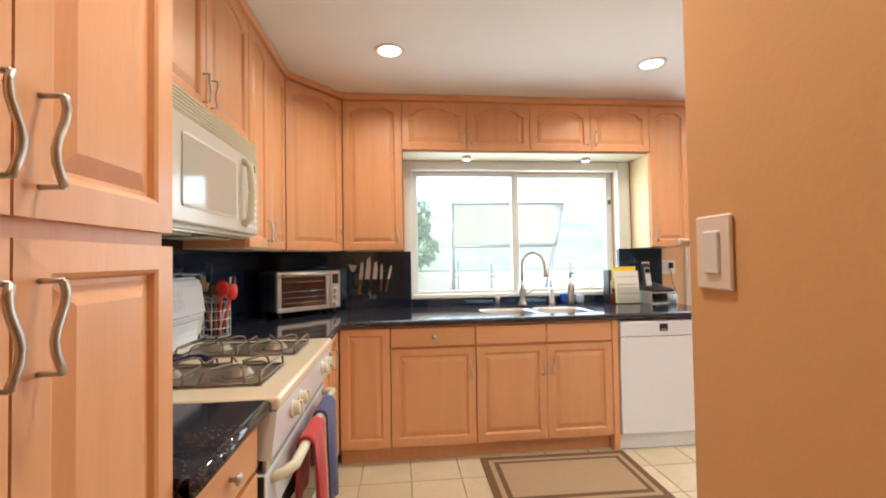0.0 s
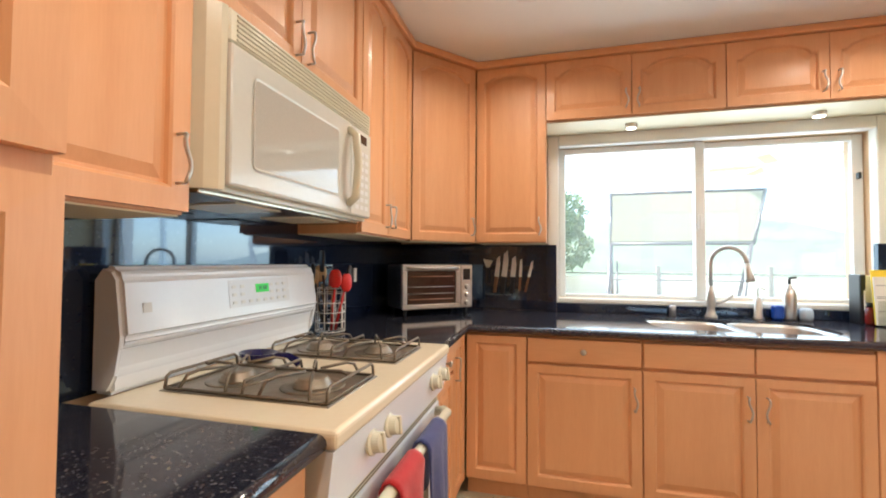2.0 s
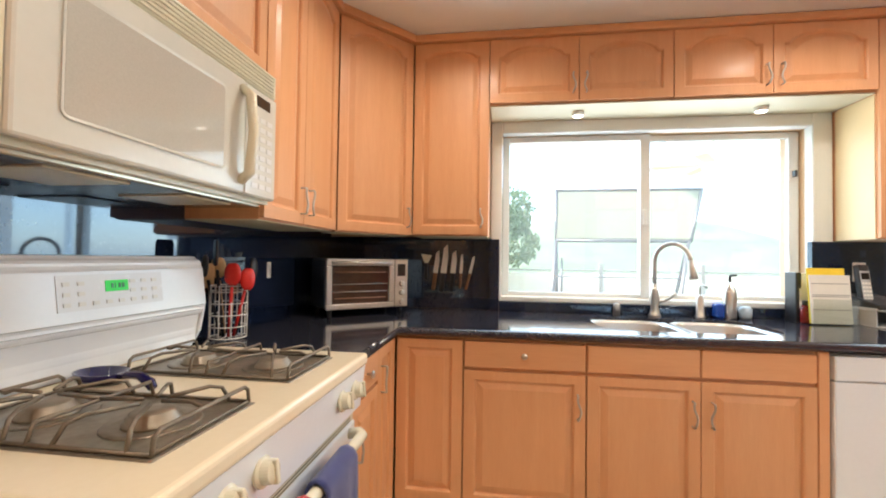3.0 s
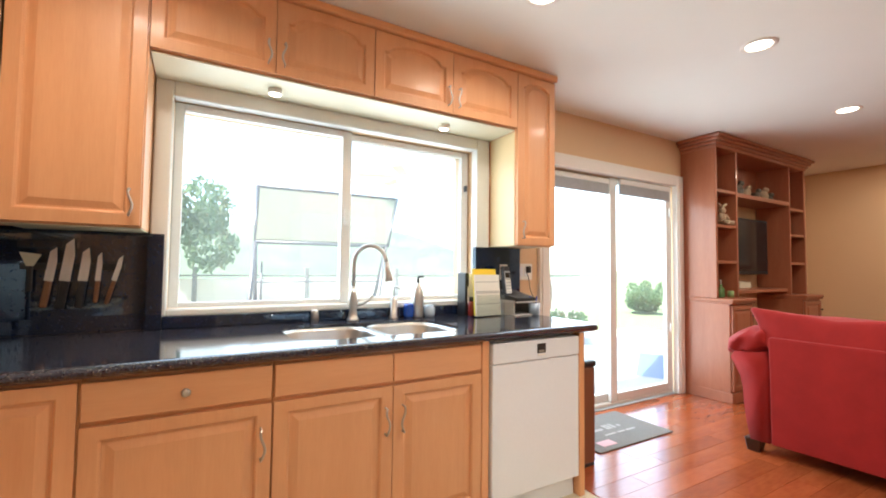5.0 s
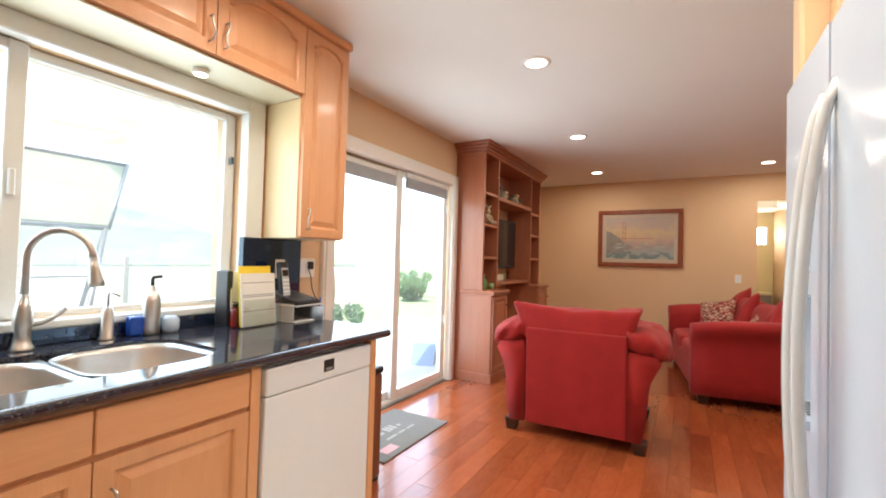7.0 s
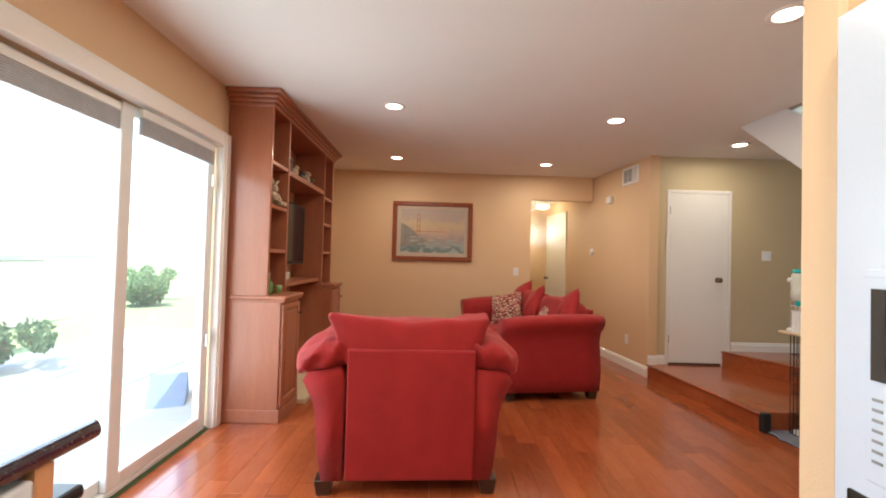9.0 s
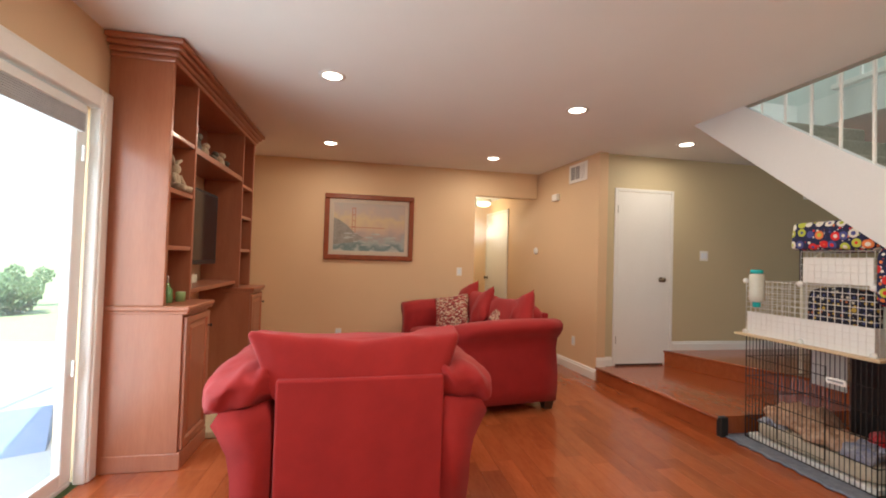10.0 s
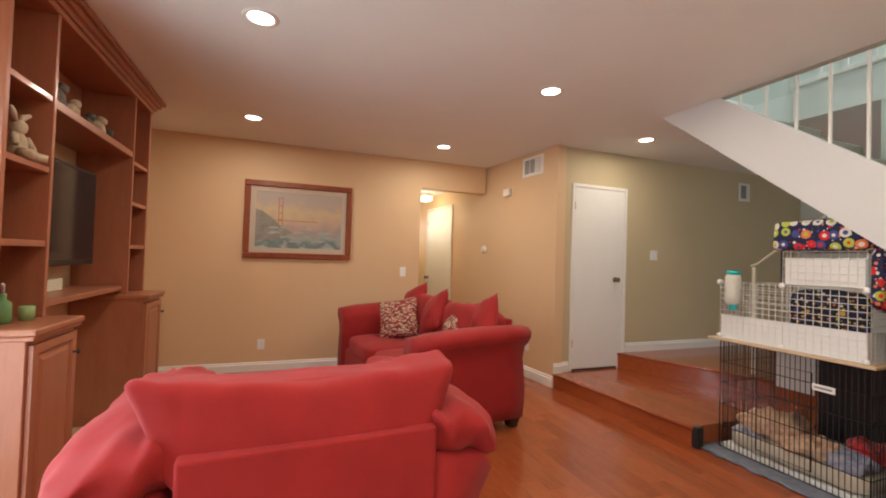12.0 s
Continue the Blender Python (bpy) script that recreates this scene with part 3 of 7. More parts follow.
unit("base_cabinet", "maple drawer base cabinet between pantry and stove", pose(-0.335, 0.885, 0, 0, 0, 90), 0.40, 0.66, BT, [(0.0, 0.40, 0.115, DZ - 0.012, 0, 0.36, 0.60, 1)], [(0.0, 0.40, DZ, BT - 0.012, True)], group="maple base cabinets", toe=0.10)
pant = unit("pantry_cabinet", "tall maple pantry cabinet with four raised-panel doors", pose(-0.34, 0.17, 0, 0, 0, 90), 0.685, 0.66, UT,
            [(0.0, 0.363, 1.385, UT - 0.01, 0, None, 0, 1), (0.363, 0.685, 1.385, UT - 0.01, 0, None, 0, 1), (0.0, 0.363, 0.11, 1.365, 0, None, 0, 1), (0.363, 0.685, 0.11, 1.365, 0, None, 0, 1)], toe=0.10)
for dz in (1.476, 1.262):
    for hx, fl in ((0.333, 1), (0.391, -1)):
        pull(pant, hx, dz, 0.106, fl, r=0.0046)
structure(box("wall_pantry_side", -1.01, -0.36, -1.5, 0.165, 0, CEIL_Z, WALL_WARM, bevel=0), "apricot painted wall beside the pantry", "wall")

# ---- counters ----
CT = 0.94


def rounded(x0, x1, y0, y1, r, n=6):
    pts = []
    for cx, cy, a0 in ((x1 - r, y1 - r, 0), (x0 + r, y1 - r, 90), (x0 + r, y0 + r, 180), (x1 - r, y0 + r, 270)):
        for k in range(n + 1):
            a = radians(a0 + 90 * k / n)
            pts.append((cx + r * math.cos(a), cy + r * math.sin(a)))
    return pts


BOWL_A, BOWL_B = (0.665, 1.075, 2.955, 3.415), (1.105, 1.50, 2.985, 3.425)
SINK = rounded(0.655, 1.510, 2.945, 3.435, 0.15)


def slab_mesh(outer, hole, z0, z1):
    bm = bmesh.new()
    edges = []
    for ring in (outer, hole):
        vs = [bm.verts.new((p[0], p[1], z1)) for p in ring] if ring else []
        edges += [bm.edges.new((vs[i], vs[(i + 1) % len(vs)])) for i in range(len(vs))]
    bmesh.ops.triangle_fill(bm, use_beauty=True, edges=edges)
    r = bmesh.ops.extrude_face_region(bm, geom=list(bm.faces))
    for g in r["geom"]:
        if isinstance(g, bmesh.types.BMVert):
            g.co.z = z0
    return bm


EDGE = 2.805
bm = slab_mesh([(-1.008, WALL_Y), (-1.008, 2.236), (-0.318, 2.236), (-0.318, EDGE + 0.012), (2.285, EDGE + 0.012), (2.31, EDGE + 0.035), (2.31, WALL_Y)], SINK, BT + 0.003, CT)
counter = tagged(part("countertop", bm, GRANITE), "polished dark blue-black granite countertop with a rounded edge", "countertop")
bm = bmesh.new()
add_tube(bm, [(-0.318, 2.237, CT - 0.0195), (-0.318, EDGE + 0.012, CT - 0.0195), (2.285, EDGE + 0.012, CT - 0.0195), (2.310, EDGE + 0.036, CT - 0.0195), (2.310, WALL_Y, CT - 0.0195)], 0.0193, 12)
part("bullnose_edge", bm, GRANITE, counter, smooth=True)
bm = slab_mesh([(-1.008, 0.862), (-0.318, 0.862), (-0.318, 1.296), (-1.008, 1.296)], None, BT + 0.003, CT)
counter = tagged(part("countertop", bm, GRANITE), "short granite countertop between pantry and stove", "countertop")
tube("bullnose_edge", [(-0.318, 0.862, CT - 0.0195), (-0.318, 1.296, CT - 0.0195)], 0.0193, GRANITE, counter, 12)
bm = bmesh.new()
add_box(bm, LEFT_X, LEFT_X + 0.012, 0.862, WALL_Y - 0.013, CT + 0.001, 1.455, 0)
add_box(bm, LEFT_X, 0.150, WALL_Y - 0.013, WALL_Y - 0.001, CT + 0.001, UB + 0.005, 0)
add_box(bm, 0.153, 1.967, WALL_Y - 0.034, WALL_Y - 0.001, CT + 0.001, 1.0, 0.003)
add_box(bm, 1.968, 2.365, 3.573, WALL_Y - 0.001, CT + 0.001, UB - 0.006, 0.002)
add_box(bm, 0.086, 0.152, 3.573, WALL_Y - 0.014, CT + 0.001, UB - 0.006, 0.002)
tagged(part("backsplash", bm, SKY_TINT_STONE), "full-height dark polished granite backsplash, its reflections tinted blue", "backsplash", kind="structure")

# sink
sink = thing("sink", "double-bowl stainless steel undermount sink", "sink")


def bowl(b, depth):
    bm = bmesh.new()
    rings = []
    for inset, z in ((-0.009, -0.016), (0.0, -0.014), (0.004, -0.035), (0.012, -depth + 0.03), (0.035, -depth)):
        rings.append([bm.verts.new((p[0], p[1], CT + z)) for p in rounded(b[0] + inset, b[1] - inset, b[2] + inset, b[3] - inset, 0.12)])
    for A, B in zip(rings, rings[1:]):
        for i in range(len(A)):
            bm.faces.new((A[i], A[(i + 1) % len(A)], B[(i + 1) % len(A)], B[i]))
    bm.faces.new(rings[-1])
    o = part("bowl", bm, STEEL, sink, smooth=True)
    lathe("drain", [(0.045, 0), (0.045, 0.004), (0.03, 0.005), (0.028, 0.001)], STEEL, o, ((b[0] + b[1]) / 2, (b[2] + b[3]) / 2, CT - depth + 0.001))


bowl(BOWL_A, 0.23)
bowl(BOWL_B, 0.20)
box("divider", 1.072, 1.108, 2.95, 3.43, CT - 0.10, CT - 0.020, STEEL, sink, 0.006)

# faucet with pull-down head
fau = thing("faucet", "brushed nickel gooseneck faucet with a pull-down spray head", "faucet", m=pose(1.085, 3.535, CT, 0, 0, -8))
lathe("base", [(0.036, 0), (0.036, 0.008), (0.028, 0.02), (0.022, 0.06), (0.030, 0.10), (0.024, 0.15), (0.016, 0.20)], NICKEL, fau)
pts = [(0, 0, 0.18), (0, 0, 0.30)] + [(0.10 * (1 - math.cos(radians(a))) * 0.82, -0.10 * (1 - math.cos(radians(a))) * 0.58, 0.33 + 0.105 * math.sin(radians(a))) for a in range(0, 181, 15)]
tube("neck", pts, 0.0135, NICKEL, fau, 12)
e = Vector(pts[-1])
tube("spray_head", [e + Vector((0, 0, 0.01)), e + Vector((0.004, -0.003, -0.03)), e + Vector((0.012, -0.008, -0.08)), e + Vector((0.014, -0.009, -0.10))], [0.016, 0.017, 0.025, 0.024], NICKEL, fau, 14)
tube("lever", [(0.02, 0, 0.09), (0.05, -0.005, 0.095), (0.085, -0.01, 0.115), (0.115, -0.012, 0.145)], [0.011, 0.009, 0.008, 0.009], NICKEL, fau, 10)
lathe("air_gap_cap", [(0.021, 0), (0.021, 0.055), (0.019, 0.06), (0.019, 0.066), (0.012, 0.068)], STEEL, None, (0.872, 3.555, CT))
tagged(bpy.data.objects["air_gap_cap"], "small round brushed steel air gap cap", "air gap")
sp = thing("soap_dispenser", "built-in nickel soap dispenser pump", "soap dispenser", m=pose(1.345, 3.545, CT))
lathe("base", [(0.030, 0), (0.030, 0.006), (0.024, 0.016), (0.022, 0.11), (0.016, 0.125), (0.008, 0.135)], NICKEL, sp)
tube("spout", [(0, 0, 0.13), (0, 0, 0.185), (0.004, -0.01, 0.195), (0.02, -0.05, 0.18)], 0.005, NICKEL, sp)
lb = thing("lotion_bottle", "silver pump soap bottle beside the sink", "bottle", m=pose(1.505, 3.535, CT))
lathe("bottle", [(0.034, 0), (0.036, 0.01), (0.036, 0.15), (0.028, 0.18), (0.014, 0.195), (0.014, 0.215)], STEEL, lb)
tube("pump", [(0, 0, 0.21), (0, 0, 0.245), (0.0, -0.005, 0.252), (0.03, -0.02, 0.256)], 0.008, BLACK, lb)
BLUEPL = surface("blue_plastic", (0.01, 0.05, 0.32), (0.02, 0.09, 0.45), 8, rough=0.2, bump=0)
PALEPL = surface("pale_blue_plastic", (0.35, 0.45, 0.58), (0.42, 0.52, 0.64), 8, rough=0.2, bump=0)
tagged(box("sponge_box", 1.42, 1.475, 3.52, 3.575, CT, CT + 0.085, BLUEPL, None, 0.012, seg=2), "small blue plastic dish soap tub", "tub")
tagged(lathe("soap_cup", [(0.03, 0), (0.036, 0.02), (0.036, 0.06), (0.02, 0.075)], PALEPL, None, (1.585, 3.53, CT)), "small pale blue plastic cup by the sink", "cup")

# puck lights under the short cabinets
for x, y in ((0.615, 3.44), (1.635, 3.46)):
    pk = thing("puck_light", "round white puck light under the cabinet", "light", "puck lights", pose(x, y, 2.163))
    lathe("housing", [(0.033, -0.024), (0.036, -0.02), (0.036, 0)], WHITE, pk)
    lathe("lens", [(0.026, -0.027), (0.028, -0.0245)], LENS, pk)

# ---- dishwasher ----
dw = thing("dishwasher", "white built-in dishwasher with a plain door", "dishwasher", m=pose(1.558, BY, 0))
box("tub", 0, 0.598, 0.03, 0.60, 0.10, 0.885, WHITE, dw, 0)
box("door", 0.002, 0.596, -0.012, 0.03, 0.115, 0.775, ENAMEL, dw, 0.006, seg=2)
GREYBADGE = surface("badge_grey", (0.25, 0.24, 0.21), (0.31, 0.30, 0.27), 9, rough=0.3, bump=0)
pn = box("control_panel", 0.002, 0.596, -0.016, 0.03, 0.778, 0.882, ENAMEL, dw, 0.008, seg=2)
box("badge", 0.285, 0.345, -0.018, -0.0155, 0.812, 0.862, BLACK, pn, 0.001)
box("badge_mark", 0.297, 0.333, -0.0195, -0.0175, 0.818, 0.828, GREYBADGE, pn, 0)
box("handle_lip", 0.29, 0.34, -0.019, -0.0155, 0.800, 0.808, WHITE, pn, 0.001)
box("kick_plate", 0.002, 0.596, 0.03, 0.05, 0.0, 0.113, ENAMEL, dw, 0.002)

# ---- stove ----
SY0, SW = 1.302, 0.928
GREYSLOT = surface("slot_grey", (0.10, 0.085, 0.06), (0.16, 0.14, 0.10), 12, rough=0.6)
stove = thing("stove", "white gas range with cream cooktop, oven door and backguard", "stove", m=pose(-0.335, SY0, 0, 0, 0, 90))
box("body", 0.0, SW, 0.02, 0.655, 0.06, 0.905, ENAMEL, stove, 0.004)
bm = bmesh.new()
add_box(bm, -0.002, SW + 0.002, -0.055, 0.60, 0.905, 0.945, 0.012, 3)
part("cooktop", bm, BISQUE, stove, "cream enamel cooktop")
# sloping knob panel
ctl = prism("control_panel", [(-0.046, 0.903), (0.018, 0.903), (0.018, 0.765), (-0.030, 0.765)], "x", 0.002, SW - 0.002, ENAMEL, stove)
for kx in (0.195, 0.305, 0.725, 0.835):
    bm = bmesh.new()
    add_lathe(bm, [(0.031, 0), (0.031, 0.006), (0.025, 0.010), (0.023, 0.028), (0.014, 0.032)], n=24)
    add_box(bm, -0.0055, 0.0055, -0.024, 0.024, 0.010, 0.038, 0.002)
    bmesh.ops.transform(bm, matrix=pose(kx, -0.040, 0.845, 90 - 7, 0, 0), verts=bm.verts)
    part("knob", bm, IVORY, ctl, "ivory control knob", smooth=False)
vent = box("vent_strip", 0.02, SW - 0.02, -0.012, 0.0, 0.722, 0.762, IVORY, stove, 0.002)
for k in range(4):
    box("slot", 0.05, SW - 0.05, -0.0135, -0.0115, 0.728 + k * 0.009, 0.731 + k * 0.009, GREYSLOT, vent, 0)
door = box("oven_door", 0.006, SW - 0.006, -0.015, 0.02, 0.26, 0.72, ENAMEL, stove, 0.008, seg=2)
box("oven_window", 0.16, SW - 0.16, -0.0175, -0.0145, 0.33, 0.58, DARKGLASS, door, 0.001)
hb = bmesh.new()
add_tube(hb, [(0.06, -0.012, 0.69), (0.065, -0.05, 0.70), (0.10, -0.072, 0.705), (SW - 0.10, -0.072, 0.705), (SW - 0.065, -0.05, 0.70), (SW - 0.06, -0.012, 0.69)], 0.017, 12)
part("handle", hb, IVORY, door, "thick ivory oven handle", smooth=True)
box("drawer", 0.006, SW - 0.006, -0.012, 0.02, 0.07, 0.25, ENAMEL, stove, 0.006)
# Black strip standing for the shade between stove and base cabinet.
box("gap", -0.001, 0.004, -0.01, 0.02, 0.06, 0.72, BLACK, stove, 0)
# backguard, leaning back, rounded at the ends
bm = bmesh.new()
prof = [(0.585, 0.945), (0.655, 0.945), (0.655, 1.235), (0.625, 1.268), (0.585, 1.262), (0.565, 1.235), (0.545, 1.085), (0.572, 1.070), (0.585, 1.0)]
add_prism(bm, prof, "x", 0.045, SW - 0.004)
bmesh.ops.bevel(bm, geom=list(bm.edges), offset=0.012, segments=3, affect="EDGES", clamp_overlap=True)
guard = part("backguard", bm, ENAMEL, stove, "white backguard with a small green display", smooth=False)


def on_guard(u, z, off):
    """A point on the sloped face of the backguard."""
    return (u, 0.545 + (z - 1.085) * 0.133 - off, z)


def guard_plate(name, u0, u1, z0, z1, material, off, label=""):
    bm = bmesh.new()
    f = [bm.verts.new(on_guard(*p, off)) for p in ((u0, z0), (u1, z0), (u1, z1), (u0, z1))]
    b = [bm.verts.new(on_guard(*p, -0.004)) for p in ((u0, z0), (u1, z0), (u1, z1), (u0, z1))]
    bm.faces.new(f)
    bm.faces.new(b[::-1])
    for i in range(4):
        bm.faces.new((f[i], f[(i + 1) % 4], b[(i + 1) % 4], b[i]))
    return part(name, bm, material, guard, label)


GREYP = surface("grey_panel", (0.62, 0.61, 0.58), (0.67, 0.66, 0.63), 6, rough=0.3, bump=0)
KEYPAD = surface("keypad_white", (0.70, 0.72, 0.75), (0.74, 0.76, 0.79), 6, rough=0.25, bump=0)
guard_plate("keypad", 0.40, 0.72, 1.125, 1.215, KEYPAD, 0.0015, "pale grey keypad")
guard_plate("display", 0.528, 0.598, 1.168, 1.198, glow("green_display", (0.015, 0.42, 0.05), 0.13), 0.003, "lit green clock display")
DIGIT = surface("digit_dark", (0.004, 0.10, 0.012), (0.006, 0.13, 0.016), 8, rough=0.3, bump=0)
for k, w_ in enumerate((0.006, 0.002, 0.007, 0.007)):
    guard_plate("digit", 0.545 + k * 0.011, 0.545 + k * 0.011 + w_, 1.177, 1.190, DIGIT, 0.0042)
for r in range(3):
    for k in range(8):
        if r > 0 and 2 <= k <= 4:
            continue
        guard_plate("key", 0.414 + k * 0.038, 0.432 + k * 0.038, 1.136 + r * 0.026, 1.146 + r * 0.026, GREYP, 0.003)
guard_plate("badge", 0.10, 0.125, 1.145, 1.17, GREYP, 0.0015)
BURNER = surface("burner_cap", (0.26, 0.22, 0.17), (0.40, 0.35, 0.28), 22, rough=0.4, metal=0.5, bump=0.05)
PANS = ((0.115, 0.280), (0.545, 0.285))
# burners: two pans with two burners each and wire grates
for px, pw in PANS:
    pan = box("burner_pan", px, px + pw, 0.03, 0.515, 0.940, 0.9475, PAN, stove, 0.002, "stained steel burner pan")
    cx = px + pw / 2
    for py in (0.155, 0.39):
        lathe("drip_bowl", [(0.085, 0), (0.082, 0.003), (0.066, 0.001), (0.05, 0.0005)], PAN, pan, (cx, py, 0.9475))
        lathe("burner", [(0.052, 0), (0.052, 0.006), (0.046, 0.009), (0.046, 0.014), (0.040, 0.017), (0.040, 0.022), (0.034, 0.026), (0.012, 0.027)], BURNER, pan, (cx, py, 0.9475))
    bm = bmesh.new()
    x0, x1, y0, y1, zt, zb = px + 0.010, px + pw - 0.010, 0.040, 0.505, 0.990, 0.952
    ym = (y0 + y1) / 2
    wr = 0.0042
    add_tube(bm, [(x0, y0, zb), (x1, y0, zb), (x1, y1, zb), (x0, y1, zb)], wr, 6, closed=True)
    for ye in (y0, y1):
        add_tube(bm, [(x0, ye, zb), (x0 + 0.004, ye, zt - 0.012), (x0 + 0.016, ye, zt - 0.003), (x1 - 0.016, ye, zt - 0.003), (x1 - 0.004, ye, zt - 0.012), (x1, ye, zb)], wr, 6)
    for py in (0.155, 0.39):
        for ex, ey in ((x0, py - 0.07), (x1, py - 0.07), (x0, py + 0.07), (x1, py + 0.07), (cx, y0 if py < 0.3 else y1)):
            low_ = zb if ex != cx else zt - 0.003
            add_tube(bm, [(ex, ey, low_), (ex + (cx - ex) * 0.12, ey + (py - ey) * 0.12, zt - 0.006), (ex + (cx - ex) * 0.3, ey + (py - ey) * 0.3, zt + 0.002), (ex + (cx - ex) * 0.84, ey + (py - ey) * 0.84, zt)], wr, 6)
        add_tube(bm, [(cx, ym, zt - 0.004), (cx, ym + (py - ym) * 0.8, zt)], wr, 6)
    add_tube(bm, [(x0, ym, zb), (x0 + 0.01, ym, zt - 0.006), (x1 - 0.01, ym, zt - 0.006), (x1, ym, zb)], wr, 6)
    part("grate", bm, IRON, stove, "worn grey wire grate", smooth=True)
# spoon rest
SPOON = surface("cobalt_glaze", (0.010, 0.008, 0.055), (0.018, 0.014, 0.09), 8, rough=0.08, bump=0, spread=0.02)
bm = bmesh.new()
rings = []
for f, z in ((0.55, 0.0), (0.9, 0.012), (1.0, 0.034), (0.93, 0.034), (0.55, 0.008)):
    rings.append([bm.verts.new((0.062 * f * math.cos(a), 0.082 * f * math.sin(a), z)) for a in [2 * math.pi * k / 24 for k in range(24)]])
for A, B in zip(rings, rings[1:]):
    for j in range(24):
        bm.faces.new((A[j], A[(j + 1) % 24], B[(j + 1) % 24], B[j]))
bm.faces.new(rings[0][::-1])
bm.faces.new(rings[-1])
add_tube(bm, [(0, 0.075, 0.024), (0.002, 0.11, 0.034), (0.004, 0.16, 0.036), (0.006, 0.20, 0.022), (0.007, 0.215, 0.008)], [0.013, 0.011, 0.012, 0.015, 0.012], 10)
sr = part("spoon_rest", bm, SPOON, None, smooth=True)
tagged(sr, "glossy dark blue ceramic spoon rest on the cooktop", "spoon rest")
sr.matrix_world = pose(-0.825, 1.765, 0.946, 0, 0, -100) @ Matrix.Scale(0.85, 4)


def towel(name, label, y0, y1, z_low, material, fall):
    """A towel folded over the oven handle, as a thick rippled sheet."""
    bm = bmesh.new()
    nu, rows = 12, []
    hx, hz = -0.335 + 0.072, 0.705
    path = [(hx - 0.030, hz - fall), (hx - 0.026, hz - 0.10), (hx - 0.023, hz), (hx - 0.015, hz + 0.017), (hx, hz + 0.023), (hx + 0.016, hz + 0.016), (hx + 0.026, hz)]
    path += [(hx + 0.026 + 0.012 * k / 8, hz - (hz - z_low) * k / 8) for k in range(1, 9)]
    for i, (x, z) in enumerate(path):
        hang = max(0.0, hz - z)
        row = []
        for j in range(nu + 1):
            u = j / nu
            yy = y0 + (y1 - y0) * u
            yy = (y0 + y1) / 2 + (yy - (y0 + y1) / 2) * (1 - 0.12 * min(1, hang / 0.3) + 0.16 * noise.noise(Vector((u * 2, hang * 3, y0))))
            w = 0.010 * math.sin(u * 9 + y0 * 30) * min(1.0, hang / 0.12)
            row.append(bm.verts.new((x + (w if i > 4 else -w * 0.3) + (0.006 if i > 4 else 0) * hang, yy, z + 0.010 * math.sin(u * 5) * (1 if i == len(path) - 1 else 0))))
        rows.append(row)
    for A, B in zip(rows, rows[1:]):
        for j in range(nu):
            bm.faces.new((A[j], A[j + 1], B[j + 1], B[j]))
    ob = part(name, bm, material, None, smooth=True)
    mod = ob.modifiers.new("thick", "SOLIDIFY")
    mod.thickness, mod.offset = 0.007, 1.0
    return tagged(ob, label, "towel", "towels on the oven handle")


towel("dish_towel", "red terry towel hanging over the oven handle", 1.54, 1.74, 0.28, RED_TOWEL, 0.22)
towel("dish_towel", "navy blue terry towel hanging over the oven handle", 1.79, 2.00, 0.34, BLUE_TOWEL, 0.20)

# ---- microwave over the stove ----
mwv = thing("microwave", "cream over-the-range microwave with a dark mesh window", "microwave", m=pose(-0.636, 1.342, 1.453, 0, 0, 90))
MWW, MWH = 0.892, 0.459
prism("body", [(0.0, 0.368), (0.0, 0.100), (0.006, 0.065), (0.020, 0.036), (0.044, 0.014), (0.060, 0.010), (0.060, 0.029), (MWW, 0.029), (MWW, 0.368)], "z", 0.0, MWH, IVORY, mwv)
grl = box("vent_grille", 0.062, MWW, 0.006, 0.028, MWH - 0.085, MWH, IVORY, mwv, 0.005)
for k in range(6):
    box("louvre", 0.085, MWW - 0.02, 0.001, 0.007, MWH - 0.078 + k * 0.0125, MWH - 0.071 + k * 0.0125, IVORY, grl, 0.002)
MWHITE = surface("microwave_white", (0.62, 0.615, 0.56), (0.66, 0.655, 0.60), 2.0, rough=0.16, bump=0.0, spread=0.04)
dr = box("door", 0.062, MWW - 0.185, 0.0, 0.028, 0.012, MWH - 0.088, MWHITE, mwv, 0.008, seg=2)
MESHWIN = surface("mesh_window", (0.47, 0.45, 0.40), (0.52, 0.50, 0.45), 200, rough=0.06, bump=0, fine=400, spread=0.02)
prism("window", rounded(0.150, MWW - 0.290, 0.075, MWH - 0.150, 0.012, 5), "y", -0.002, 0.002, MESHWIN, dr, "grey mesh oven window")
bm = bmesh.new()
for ring, yy in ((rounded(0.143, MWW - 0.283, 0.068, MWH - 0.143, 0.018, 5), -0.0035), (rounded(0.150, MWW - 0.290, 0.075, MWH - 0.150, 0.012, 5), -0.0015)):
    for p in ring:
        bm.verts.new((p[0], yy, p[1]))
bm.verts.ensure_lookup_table()
for i in range(24):
    bm.faces.new((bm.verts[i], bm.verts[(i + 1) % 24], bm.verts[24 + (i + 1) % 24], bm.verts[24 + i]))
part("window_bezel", bm, MWHITE, dr)
tube("handle", [(MWW - 0.205, 0.002, 0.05), (MWW - 0.205, -0.03, 0.075), (MWW - 0.205, -0.040, 0.20), (MWW - 0.205, -0.030, 0.315), (MWW - 0.205, 0.002, 0.34)], [0.016, 0.016, 0.015, 0.016, 0.016], IVORY, dr, 10)
cp = box("control_panel", MWW - 0.183, MWW, 0.002, 0.028, 0.012, MWH - 0.088, MWHITE, mwv, 0.006)
box("display", MWW - 0.125, MWW - 0.045, 0.0005, 0.0025, 0.315, 0.350, DARKGLASS, cp, 0)
